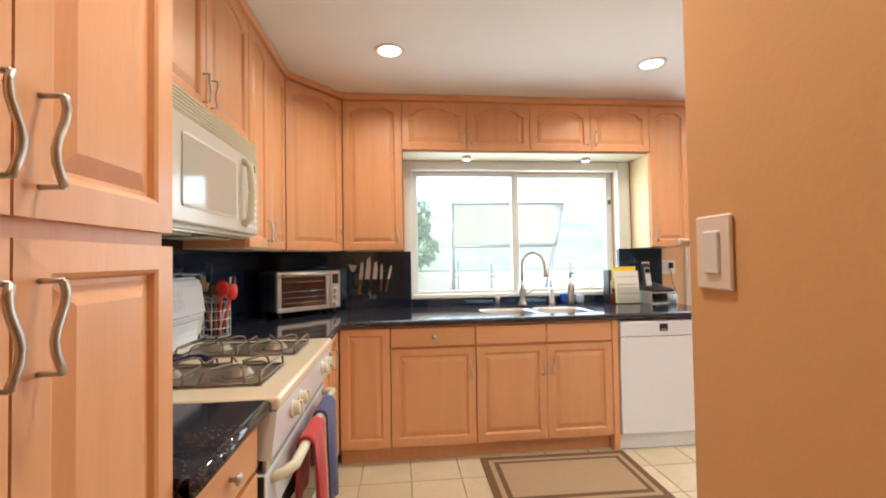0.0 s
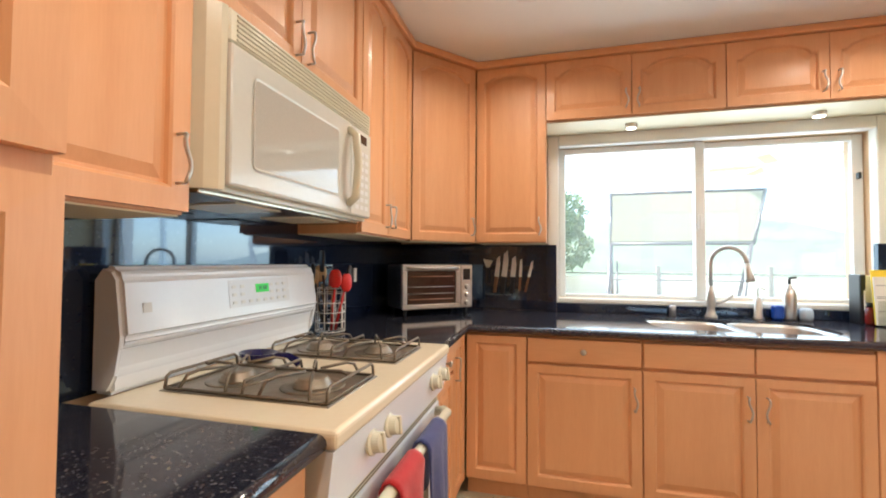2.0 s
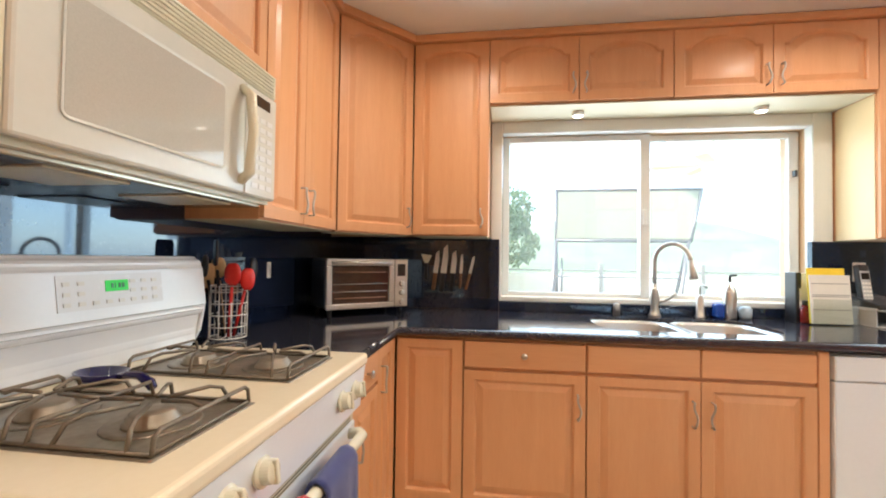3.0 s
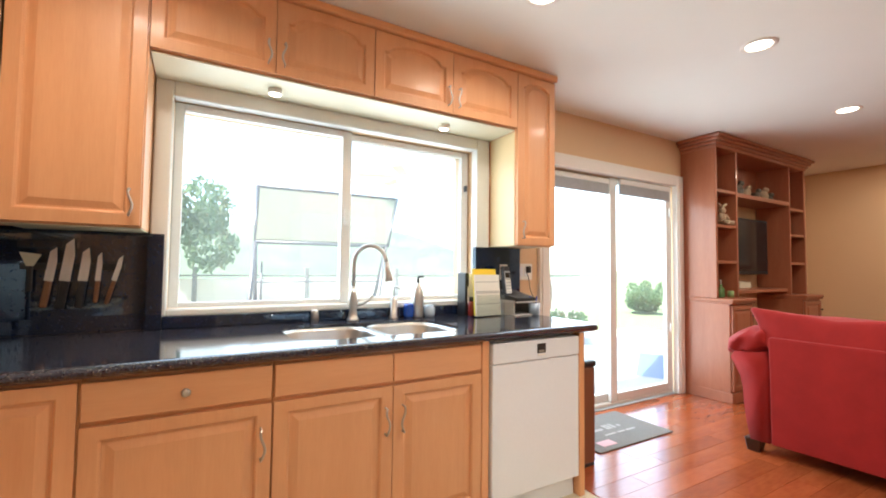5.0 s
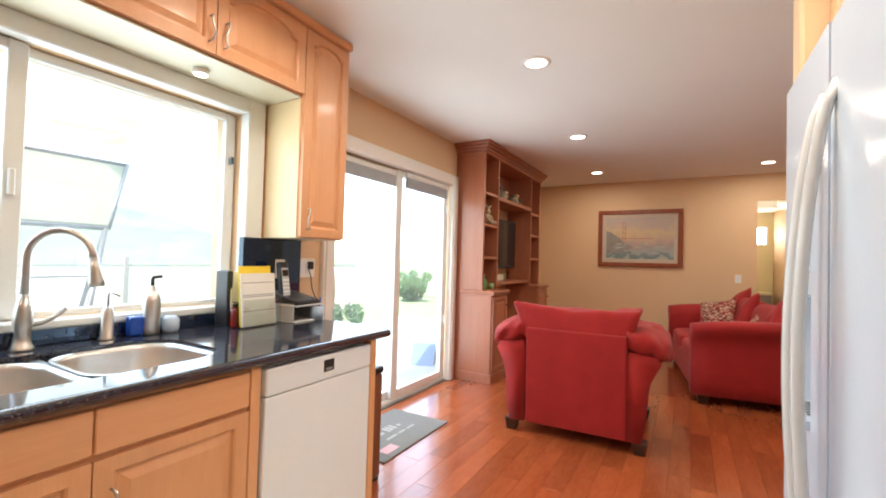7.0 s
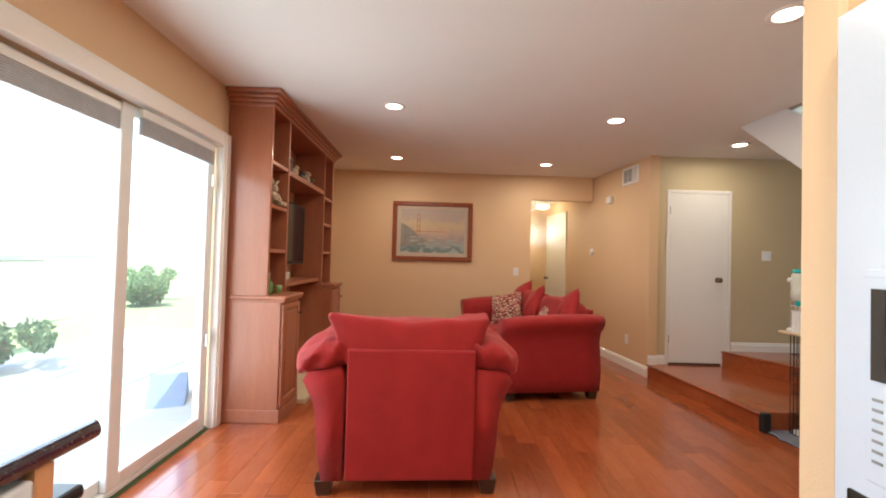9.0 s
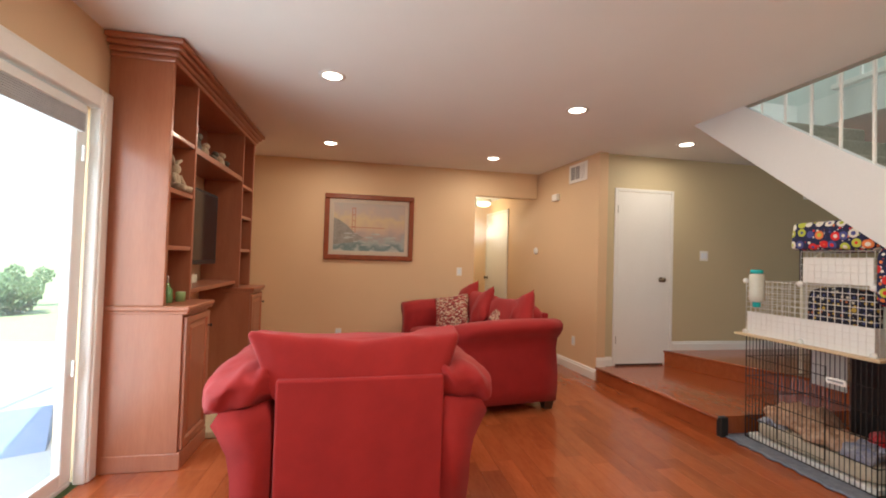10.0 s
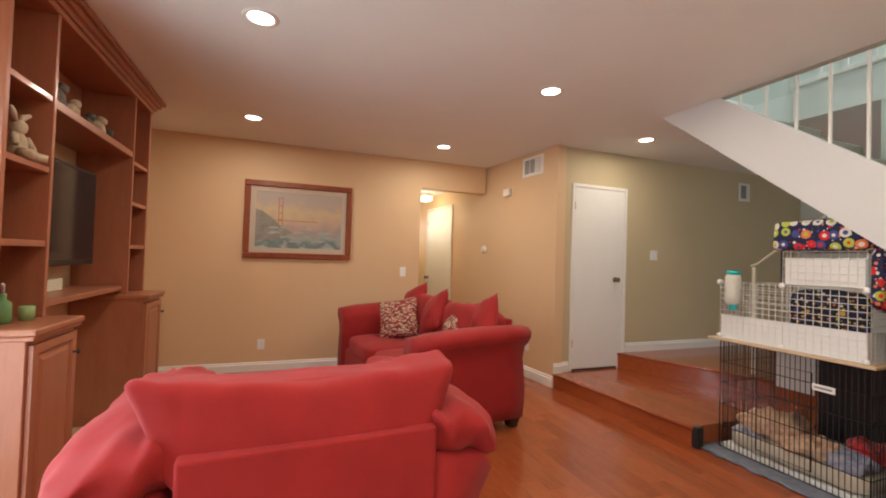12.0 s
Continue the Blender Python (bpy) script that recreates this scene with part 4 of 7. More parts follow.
MWKEY = surface("key_print", (0.62, 0.63, 0.62), (0.68, 0.69, 0.68), 9, rough=0.3, bump=0)
for r in range(8):
    for k in range(3):
        box("key", MWW - 0.145 + k * 0.042, MWW - 0.113 + k * 0.042, 0.0008, 0.0025, 0.04 + r * 0.032, 0.057 + r * 0.032, MWKEY, cp, 0)
HOODPAN = surface("hood_steel", (0.34, 0.30, 0.24), (0.46, 0.41, 0.33), 5, rough=0.22, metal=0.85, bump=0)
box("base_pan", 0.02, MWW - 0.02, 0.05, 0.36, -0.012, 0.002, HOODPAN, mwv, 0.003)
for x in (0.18, 0.56):
    box("filter", x, x + 0.20, 0.08, 0.30, -0.016, -0.011, IVORY, mwv, 0.002)

# ---- toaster oven ----
to = thing("toaster_oven", "brushed steel toaster oven in the counter corner", "toaster oven", m=pose(-0.762, 2.985, CT, 0, 0, 42) @ Matrix.Diagonal((1.14, 1.0, 1.20, 1)))
box("body", 0, 0.44, 0.017, 0.28, 0.034, 0.268, STEEL, to, 0.014, seg=3)
# Black sheet painted in as the shadow line round the door.
box("shadow_gap", 0.004, 0.436, 0.0145, 0.0172, 0.036, 0.266, BLACK, to, 0)
fr = bmesh.new()
for a in ((0.0, 0.36, 0.235, 0.268), (0.0, 0.36, 0.034, 0.06), (0.0, 0.03, 0.06, 0.235), (0.33, 0.36, 0.06, 0.235)):
    add_box(fr, a[0], a[1], 0.0, 0.016, a[2], a[3], 0.004)
tf = part("door", fr, STEEL, to)
box("glass", 0.03, 0.33, 0.010, 0.0145, 0.06, 0.235, surface("oven_glass", (0.030, 0.017, 0.012), (0.075, 0.040, 0.028), 9, rough=0.08, bump=0, spread=0.03), tf, 0)
for z, rr in ((0.085, 0.003), (0.205, 0.003)):
    tube("heating_element", [(0.045, 0.0085, z), (0.315, 0.0085, z)], rr, surface("warm_quartz", (0.30, 0.15, 0.09), (0.36, 0.19, 0.12), 9, rough=0.3, bump=0), tf, 6)
for z in (0.115, 0.150):
    tube("rack_bar", [(0.035, 0.0085, z), (0.325, 0.0085, z)], 0.0018, STEEL, tf, 6)
tube("handle", [(0.03, 0.0, 0.25), (0.03, -0.028, 0.25), (0.33, -0.028, 0.25), (0.33, 0.0, 0.25)], 0.007, STEEL, tf)
tp = box("control_panel", 0.362, 0.44, 0.002, 0.0145, 0.034, 0.268, STEEL, to, 0.004)
box("display", 0.378, 0.424, 0.0, 0.003, 0.185, 0.245, DARKGLASS, tp, 0)
for z in (0.06, 0.105, 0.148):
    bm = bmesh.new()
    add_lathe(bm, [(0.014, 0), (0.013, 0.016), (0.009, 0.018)], n=16)
    bmesh.ops.transform(bm, matrix=pose(0.401, 0.002, z, 90), verts=bm.verts)
    part("knob", bm, STEEL, tp, smooth=False)
for x, y in ((0.03, 0.04), (0.41, 0.04), (0.03, 0.25), (0.41, 0.25)):
    lathe("foot", [(0.011, 0), (0.014, 0.034)], BLACK, to, (x, y, 0), 10)

# ---- utensil basket ----
ub = thing("utensil_basket", "white wire basket of cooking utensils", "utensil basket", m=pose(-0.895, 2.36, CT, 0, 0, 205))
R = 0.068
for z in (0.012, 0.055, 0.10, 0.145, 0.19, 0.212):
    tube("wire_ring", [(R * math.cos(a), R * math.sin(a), z) for a in [2 * math.pi * k / 20 for k in range(20)]], 0.0025, WHITE_WIRE, ub, 6, closed=True)
for k in range(10):
    a = 2 * math.pi * k / 10
    tube("upright_wire", [(0, 0, 0.012), (R * math.cos(a), R * math.sin(a), 0.012), (R * math.cos(a), R * math.sin(a), 0.212)], 0.0025, WHITE_WIRE, ub, 6)
WOODSPOON = surface("spoon_wood", (0.42, 0.25, 0.11), (0.55, 0.35, 0.17), 5, (8, 8, 1), rough=0.6)
REDPL = surface("red_silicone", (0.50, 0.012, 0.010), (0.62, 0.022, 0.016), 5, rough=0.35)
rnu = random.Random(3)
for k, (mat, lab, hl, kind) in enumerate(((WOODSPOON, "wooden spoon", 0.30, 0), (WOODSPOON, "wooden spatula", 0.27, 1), (BLACK, "black plastic ladle", 0.31, 0), (BLACK, "black slotted turner", 0.36, 1), (REDPL, "red silicone spoon", 0.28, 0), (REDPL, "red silicone spatula", 0.26, 0), (BLACK, "black serving spoon", 0.30, 0), (STEEL, "steel whisk handle", 0.25, 1), (WOODSPOON, "wooden fork", 0.24, 1))):
    a = 2 * math.pi * k / 9
    b0 = Vector((0.028 * math.cos(a), 0.028 * math.sin(a), 0.017))
    b1 = Vector((0.095 * math.cos(a), 0.085 * math.sin(a), hl - 0.02))
    bm = bmesh.new()
    add_tube(bm, [b0, b0.lerp(b1, 0.8)], 0.006, 8)
    if kind == 0:
        add_cushion(bm, b1, (0.030, 0.012, 0.045), 0.9, nu=14, nv=8, turn=Matrix.Rotation(a + 1.2, 3, "Z"))
    else:
        add_cushion(bm, b1, (0.030, 0.005, 0.050), 0.35, nu=14, nv=8, turn=Matrix.Rotation(a + 0.8, 3, "Z"))
    u = part("utensil", bm, mat, None, smooth=True)
    u.matrix_world = pose(-0.895, 2.36, CT, 0, 0, 150)
    tagged(u, lab + " standing in the wire basket", "utensil", "utensils in the basket")

# knives on a magnetic strip
BLADE = surface("blade_steel", (0.66, 0.65, 0.62), (0.76, 0.75, 0.72), 12, rough=0.30, metal=0.3, bump=0)
KH = surface("knife_wood", (0.16, 0.07, 0.03), (0.24, 0.11, 0.05), 6, rough=0.5)
tagged(box("knife_strip", -0.36, 0.0, WALL_Y - 0.030, WALL_Y - 0.0135, 1.225, 1.255, BLACK, None, 0.003), "black magnetic knife strip on the backsplash", "knife rack")
for x, bl, bw, hmat, hl, tilt in ((-0.262, 0.15, 0.017, KH, 0.115, 8), (-0.208, 0.19, 0.021, BLACK, 0.125, 7), (-0.146, 0.15, 0.019, BLACK, 0.12, 6), (-0.094, 0.13, 0.011, KH, 0.10, 4), (-0.035, 0.12, 0.011, KH, 0.11, 14)):
    kn = thing("kitchen_knife", "steel kitchen knife held point up on the strip", "knife", "knives on the strip", pose(x, WALL_Y - 0.034, 1.175, 0, tilt, 0))
    prism("blade", [(-bw, 0), (bw * 0.8, 0), (bw * 0.75, bl * 0.6), (bw * 0.1, bl), (-bw, bl * 0.85)], "y", -0.0015, 0.0015, BLADE, kn)
    box("handle", -bw * 0.75, bw * 0.75, -0.009, 0.009, -hl, 0.0, hmat, kn, 0.005)
cl = thing("cleaver", "small ivory-handled scraper held on the knife strip", "scraper", m=pose(-0.325, WALL_Y - 0.034, 1.24))
prism("blade", [(-0.012, 0), (0.012, 0), (0.036, 0.05), (-0.036, 0.06)], "y", -0.002, 0.002, IVORY, cl)
box("handle", -0.010, 0.010, -0.007, 0.007, -0.11, 0.0, BLACK, cl, 0.004)
ol = tagged(thing("wall_outlet", "white outlet plate on the dark backsplash", "outlet", "outlets"), "")
box("plate", LEFT_X + 0.0125, LEFT_X + 0.018, 2.80, 2.835, 1.16, 1.24, WHITE, ol, 0.002)

# light switch on the partition and outlets at the counter's end
def wall_plate(name, label, m, w=0.075, h=0.115, rockers=1, category="light switch"):
    """A plate in local x, z, with its back on y = 0 and its face towards -y."""
    ob = thing(name, label, category, "", m)
    box("plate", -w / 2, w / 2, -0.006, 0, -h / 2, h / 2, WHITE, ob, 0.003)
    for k in range(rockers):
        c = (k - (rockers - 1) / 2) * 0.045
        box("rocker", c - 0.016, c + 0.016, -0.010, -0.004, -0.033, 0.033, ENAMEL, ob, 0.002)
    return ob


wall_plate("light_switch", "white rocker switch on the apricot wall end", pose(PART_X, 0.539, 1.336, 0, 0, -90) @ Matrix.Scale(0.82, 4))
tagged(box("wall_catch", PART_X - 0.004, PART_X + 0.012, 0.60, 0.612, 1.345, 1.357, WHITE, None, 0.003), "small white catch on the wall end", "catch")
wall_plate("wall_outlet", "white outlet plate on the dark backsplash end", pose(2.208, 3.572, 1.225), 0.07, 0.11, 1, "outlet")
wall_plate("wall_outlet", "white outlet plate above the counter end", pose(2.415, 3.597, 1.228), 0.17, 0.122, 2, "outlet")
tagged(box("plug_adapter", 2.435, 2.475, 3.57, 3.60, 1.22, 1.27, BLACK, None, 0.006), "black plug adapter in the outlet", "plug")

# ---- things at the counter's end ----
PAPER = surface("paper", (0.74, 0.72, 0.66), (0.80, 0.78, 0.72), 20, rough=0.8)
YELLOW = surface("yellow_card", (0.80, 0.58, 0.03), (0.86, 0.66, 0.06), 6, rough=0.6)
MANILA = surface("manila_card", (0.78, 0.55, 0.24), (0.84, 0.62, 0.30), 6, rough=0.7)
GREYPL = surface("grey_plastic", (0.20, 0.20, 0.20), (0.28, 0.28, 0.28), 8, rough=0.35)
ACRYL = clear_glass("acrylic", (0.90, 0.92, 0.90), 0.15)
ph = thing("paper_holder", "clear acrylic letter holder on the counter", "letter holder", m=pose(1.93, 3.41, CT, 0, 0, 4) @ Matrix.Diagonal((1.15, 1.1, 1.22, 1)))
box("base", -0.10, 0.10, -0.06, 0.06, 0.0, 0.006, ACRYL, ph, 0)
box("front", -0.10, 0.10, -0.062, -0.058, 0.006, 0.115, ACRYL, ph, 0)
box("back", -0.10, 0.10, 0.056, 0.060, 0.006, 0.20, ACRYL, ph, 0)
for mat, dxx, dyy, hh, turn_, lab in ((PAPER, -0.005, -0.045, 0.215, 0, "white printed papers standing in the letter holder"), (YELLOW, 0.0, -0.02, 0.245, 4, "yellow folder standing in the letter holder"), (MANILA, 0.035, -0.004, 0.21, 7, "manila envelope standing in the letter holder"), (PAPER, 0.0, 0.032, 0.22, 0, "white papers standing in the letter holder")):
    pgs = box("folder", -0.092 + dxx, 0.088 + dxx, -0.004, 0.004, 0.0, hh, mat, None, 0.001)
    if hh == 0.215 and mat is PAPER:
        for zz in (0.06, 0.118, 0.125, 0.175):
            box("printed_line", -0.085 + dxx, 0.08 + dxx, -0.0048, -0.0041, zz, zz + 0.003, GREYPL, pgs, 0)
    pgs.matrix_world = pose(1.93, 3.41, CT + 0.008, 0, 0, 4) @ pose(0, dyy * 1.1, 0, -5, 0, turn_) @ Matrix.Diagonal((1.15, 1.0, 1.22, 1))
    tagged(pgs, lab, "folder", "papers in the holder")
bt = thing("speaker_box", "small upright black box beside the letters", "speaker", m=pose(1.82, 3.50, CT))
box("case", -0.015, 0.015, -0.05, 0.05, 0.0, 0.28, BLACK, bt, 0.006, seg=2)
bt = thing("dark_bottle", "dark red bottle with a black cap", "bottle", m=pose(1.835, 3.425, CT))
lathe("bottle", [(0.022, 0), (0.023, 0.01), (0.023, 0.08), (0.013, 0.10)], surface("dark_red", (0.12, 0.01, 0.01), (0.2, 0.015, 0.012), 5, rough=0.15), bt)
lathe("cap", [(0.014, 0.10), (0.014, 0.125)], BLACK, bt)
SILVERPL = surface("silver_plastic", (0.42, 0.43, 0.43), (0.52, 0.53, 0.53), 8, rough=0.3, bump=0)
tr = thing("letter_tray", "grey plastic desk tray under the telephone", "tray", m=pose(2.19, 3.43, CT, 0, 0, 6))
for z in (0.0, 0.085):
    box("shelf", -0.10, 0.12, -0.12, 0.13, z, z + 0.008, SILVERPL, tr, 0.002)
for x in (-0.098, 0.112):
    box("side", x, x + 0.006, -0.10, 0.13, 0.0, 0.10, SILVERPL, tr, 0.001)
tel = thing("telephone", "black and silver cordless phone in its cradle", "telephone", m=pose(2.175, 3.43, CT + 0.093, 0, 0, 6) @ Matrix.Scale(1.2, 4))
prism("cradle", [(-0.09, 0), (0.10, 0), (0.10, 0.06), (-0.09, 0.02)], "x", -0.055, 0.10, BLACK, tel, bevel=0.004)
hs = box("handset", -0.026, 0.026, -0.016, 0.014, 0.0, 0.185, BLACK, tel, 0.008, seg=2)
box("silver_face", -0.021, 0.021, -0.0172, -0.0155, 0.010, 0.155, SILVERPL, hs, 0)
hs.matrix_local = pose(-0.015, 0.02, 0.012, -9, 0, 0)
box("screen", -0.018, 0.018, -0.0182, -0.015, 0.115, 0.145, DARKGLASS, hs, 0)
for r in range(5):
    for k in range(3):
        box("key", -0.019 + k * 0.014, -0.009 + k * 0.014, -0.0185, -0.0155, 0.02 + r * 0.018, 0.03 + r * 0.018, WHITE, hs, 0)
for r in range(4):
    for k in range(3):
        b_ = box("key", 0.045 + k * 0.017, 0.057 + k * 0.017, -0.05 + r * 0.03, -0.03 + r * 0.03, 0.0, 0.004, GREYPL, tel, 0)
        b_.location.z = 0.026 + r * 0.0065
pj = thing("pen_cup", "clear pale cup of pens and clips", "pen cup", m=pose(2.285, 3.33, CT))
lathe("cup", [(0.035, 0), (0.04, 0.08), (0.037, 0.08), (0.032, 0.004)], PALEPL, pj)
for k, mat in enumerate((BLUEPL, BLACK, BLUEPL)):
    pen = tube("pen", [(2.285 - 0.01 + 0.01 * k, 3.33, CT + 0.006), (2.285 - 0.03 + 0.03 * k, 3.34, CT + 0.125)], 0.0045, mat)
    tagged(pen, "dark ballpoint pen in the cup", "pen", "pens")
tube_c = [(2.44 + 0.006 * math.sin(k), 3.585 - 0.01 * k, 1.22 - 0.026 * k) for k in range(11)]
cord = tube("phone_cord", tube_c + [(2.36, 3.42, CT + 0.004), (2.30, 3.36, CT + 0.004)], 0.003, BLACK)
tagged(cord, "black phone cord trailing down from the outlet", "cord")

# ---- trash can and mats ----
tc = thing("trash_can", "brown and black narrow trash can beside the counter", "trash can", m=pose(2.215, 3.04, 0))
BROWNPL = surface("brown_panel", (0.16, 0.06, 0.03), (0.23, 0.09, 0.045), 3, (6, 6, 0.6), rough=0.35)
box("bin", 0, 0.33, 0.0, 0.36, 0.02, 0.625, BROWNPL, tc, 0.012, seg=2)
box("lid", -0.003, 0.335, -0.006, 0.365, 0.625, 0.665, BLACK, tc, 0.012, seg=2)
box("base", 0.004, 0.326, 0.004, 0.355, 0.0, 0.02, BLACK, tc, 0.004)
RUGA = surface("taupe_weave", (0.36, 0.26, 0.16), (0.46, 0.35, 0.23), 40, (1, 6, 1), rough=0.95, bump=0.4, fine=200)
RUGB = surface("brown_weave", (0.13, 0.07, 0.035), (0.19, 0.11, 0.06), 40, (1, 6, 1), rough=0.95, bump=0.4, fine=200)
rug = thing("kitchen_rug", "taupe woven kitchen rug with a dark brown double border", "rug", m=pose(0.565, 2.255, 0.0, 0, 0, -1))
box("border", 0, 0.985, 0, 0.59, 0.001, 0.009, RUGB, rug, 0.002)
box("band", 0.045, 0.94, 0.045, 0.545, 0.009, 0.0102, RUGA, rug, 0)
box("border_line", 0.075, 0.91, 0.075, 0.515, 0.0102, 0.0113, RUGB, rug, 0)
box("field", 0.105, 0.88, 0.105, 0.485, 0.0113, 0.0125, RUGA, rug, 0)
MATG = surface("grey_mat", (0.17, 0.16, 0.15), (0.23, 0.22, 0.205), 60, rough=0.9, bump=0.3, fine=250)
MATPRINT = surface("worn_print", (0.34, 0.33, 0.31), (0.52, 0.50, 0.48), 40, rough=0.9)
mat = thing("door_mat", "grey doormat with pale lettering before the glass door", "doormat", m=pose(2.70, 3.13, 0))
box("pad", 0, 0.82, 0, 0.53, 0.001, 0.010, MATG, mat, 0.003)
for x0, x1, y0, y1 in ((0.24, 0.36, 0.27, 0.30), (0.40, 0.425, 0.26, 0.34), (0.435, 0.46, 0.26, 0.34), (0.475, 0.50, 0.26, 0.34), (0.53, 0.56, 0.27, 0.30), (0.28, 0.40, 0.18, 0.20), (0.42, 0.50, 0.18, 0.20), (0.52, 0.62, 0.18, 0.20)):
    box("print", x0, x1, y0, y1, 0.010, 0.0112, MATPRINT, mat, 0)
box("print", 0.10, 0.24, 0.05, 0.13, 0.010, 0.0112, surface("pink_print", (0.55, 0.25, 0.25), (0.6, 0.3, 0.3), 5), mat, 0)

# ---- fridge ----
fg = thing("refrigerator", "white side-by-side refrigerator with an ice and water dispenser", "refrigerator", m=pose(2.242, 1.195, 0, 0, 0, 180))
FW = 0.94
HANDLE_W = surface("handle_white", (0.62, 0.63, 0.62), (0.66, 0.67, 0.66), 3.0, rough=0.22, bump=0)
box("body", 0.004, FW - 0.004, 0.06, 0.77, 0.02, 1.845, FRIDGE_W, fg, 0.006)
SPL = 0.475
dl = slab_mesh([(0.0, 0.10), (SPL - 0.003, 0.10), (SPL - 0.003, 1.87), (0.0, 1.87)], [(0.066, 0.90), (0.326, 0.90), (0.326, 1.315), (0.066, 1.315)], 0.045, -0.012)
for v in dl.verts:
    v.co.y, v.co.z = v.co.z, v.co.y
fd = part("freezer_door", dl, FRIDGE_W, fg, "freezer door with dispenser recess")
box("door_back", 0.004, SPL - 0.007, 0.046, 0.058, 0.104, 1.866, FRIDGE_W, fd, 0)
box("door", SPL + 0.003, FW, -0.012, 0.055, 0.10, 1.87, FRIDGE_W, fg, 0.012, seg=2)
ds = box("dispenser_frame", 0.062, 0.330, -0.016, -0.011, 1.302, 1.318, FRIDGE_W, fd, 0.002)
box("dispenser_panel", 0.066, 0.116, -0.015, 0.045, 0.90, 1.315, FRIDGE_W, fd, 0.002)
box("dispenser_display", 0.078, 0.106, -0.0175, -0.0145, 1.10, 1.28, DARKGLASS, fd, 0)
box("ice_chute", 0.15, 0.29, 0.0, 0.045, 1.23, 1.315, FRIDGE_W, fd, 0.01)
box("drip_tray", 0.116, 0.326, -0.03, 0.045, 0.90, 0.93, FRIDGE_W, fd, 0.006)
for k in range(6):
    box("drip_slot", 0.15 + k * 0.025, 0.162 + k * 0.025, -0.01, 0.03, 0.9295, 0.9315, BLACK, fd, 0)
for k in range(7):
    box("print", 0.08, 0.10, -0.0165, -0.0145, 0.94 + k * 0.02, 0.946 + k * 0.02, GREYPL, fd, 0)
box("badge", 0.03, 0.125, -0.0150, -0.0115, 0.838, 0.866, DARKGLASS, fd, 0.004)
for x in (SPL - 0.05, SPL + 0.05):
    bm = bmesh.new()
    rings = []
    for k in range(25):
        u = k / 24
        bow = math.sin(math.pi * u) ** 0.6
        off, z, hw = -0.012 - 0.066 * bow, 0.46 + 1.26 * u, 0.013 + 0.005 * bow
        rings.append([bm.verts.new(p) for p in ((x - hw, off + 0.010, z), (x - hw * 0.7, off - 0.006, z), (x + hw * 0.7, off - 0.006, z), (x + hw, off + 0.010, z), (x + hw * 0.7, off + 0.016, z), (x - hw * 0.7, off + 0.016, z))])
    for A, B in zip(rings, rings[1:]):
        for i in range(6):
            bm.faces.new((A[i], A[(i + 1) % 6], B[(i + 1) % 6], B[i]))
    bm.faces.new(rings[0][::-1])
    bm.faces.new(rings[-1])
    part("handle", bm, HANDLE_W, fg, "cream-white bowed flat handle", smooth=True)
box("base_grille", 0.01, FW - 0.01, 0.02, 0.06, 0.0, 0.095, GREYPL, fg, 0.003)
unit("wall_cabinet", "maple cabinet above the refrigerator", pose(2.258, 1.10, 1.92, 0, 0, 180), 0.95, 0.66, UT - 1.92, [(0, 0.475, 0.003, UT - 1.92, 0.04, None, 0, 1), (0.475, 0.95, 0.003, UT - 1.92, 0.04, None, 0, 1)], group="maple wall cabinets")

# ---- recessed ceiling lights ----
DOWN = [(0.018, 2.593), (1.731, 2.651), (3.157, 2.345), (4.921, 2.468), (6.781, 2.614), (3.42, 0.33), (5.093, 0.489), (6.915, 0.646), (5.715, -1.092), (0.10, 0.80), (1.72, 1.45)]
for x, y in DOWN:
    dl_ = thing("recessed_light", "round white recessed ceiling light, switched on", "ceiling light", "recessed ceiling lights", pose(x, y, CEIL_Z))
    bm = bmesh.new()
    rings = [[bm.verts.new((r * math.cos(2 * math.pi * k / 28), r * math.sin(2 * math.pi * k / 28), z)) for k in range(28)] for r, z in ((0.094, 0.0), (0.092, -0.006), (0.072, -0.007), (0.066, -0.003), (0.066, 0.0))]
    for A, B in zip(rings, rings[1:]):
        for j in range(28):
            bm.faces.new((A[j], A[(j + 1) % 28], B[(j + 1) % 28], B[j]))
    part("trim_ring", bm, WHITE, dl_, smooth=True)
    lathe("lens", [(0.064, -0.004), (0.066, -0.001)], LENS, dl_, n=28)
    lamp = new("downlight_lamp", bpy.data.lights.new("downlight_lamp", "AREA"))
    lamp.data.shape, lamp.data.size, lamp.data.energy, lamp.data.color = "DISK", 0.13, (DOWN_KITCHEN if y > 2 else 2.0) if x < 2 else (1.35 if y < -1 else DOWN_LIVING), (1.0, 0.885, 0.74)
    if x < 2:
        lamp.data.spread = radians(155)
    lamp.matrix_world = pose(x, y, CEIL_Z - 0.012)

# ---- living room: built-in wall unit ----
hx0, hx1, hm0, hm1 = 4.672, 6.66, 5.085, 6.245
HF, HB = 3.385, LIV_Y - 0.004
hutch = thing("wall_unit_hutch", "cherry wood built-in shelf unit with a television niche", "shelf unit")
HT = 2.50
for x in (hx0, hm0 - 0.022, hm1, hx1 - 0.03):
    box("side_panel", x, x + (0.03 if x in (hx0, hx1 - 0.03) else 0.024), HF, HB, 0.985, HT, CHERRY, hutch, 0.003)
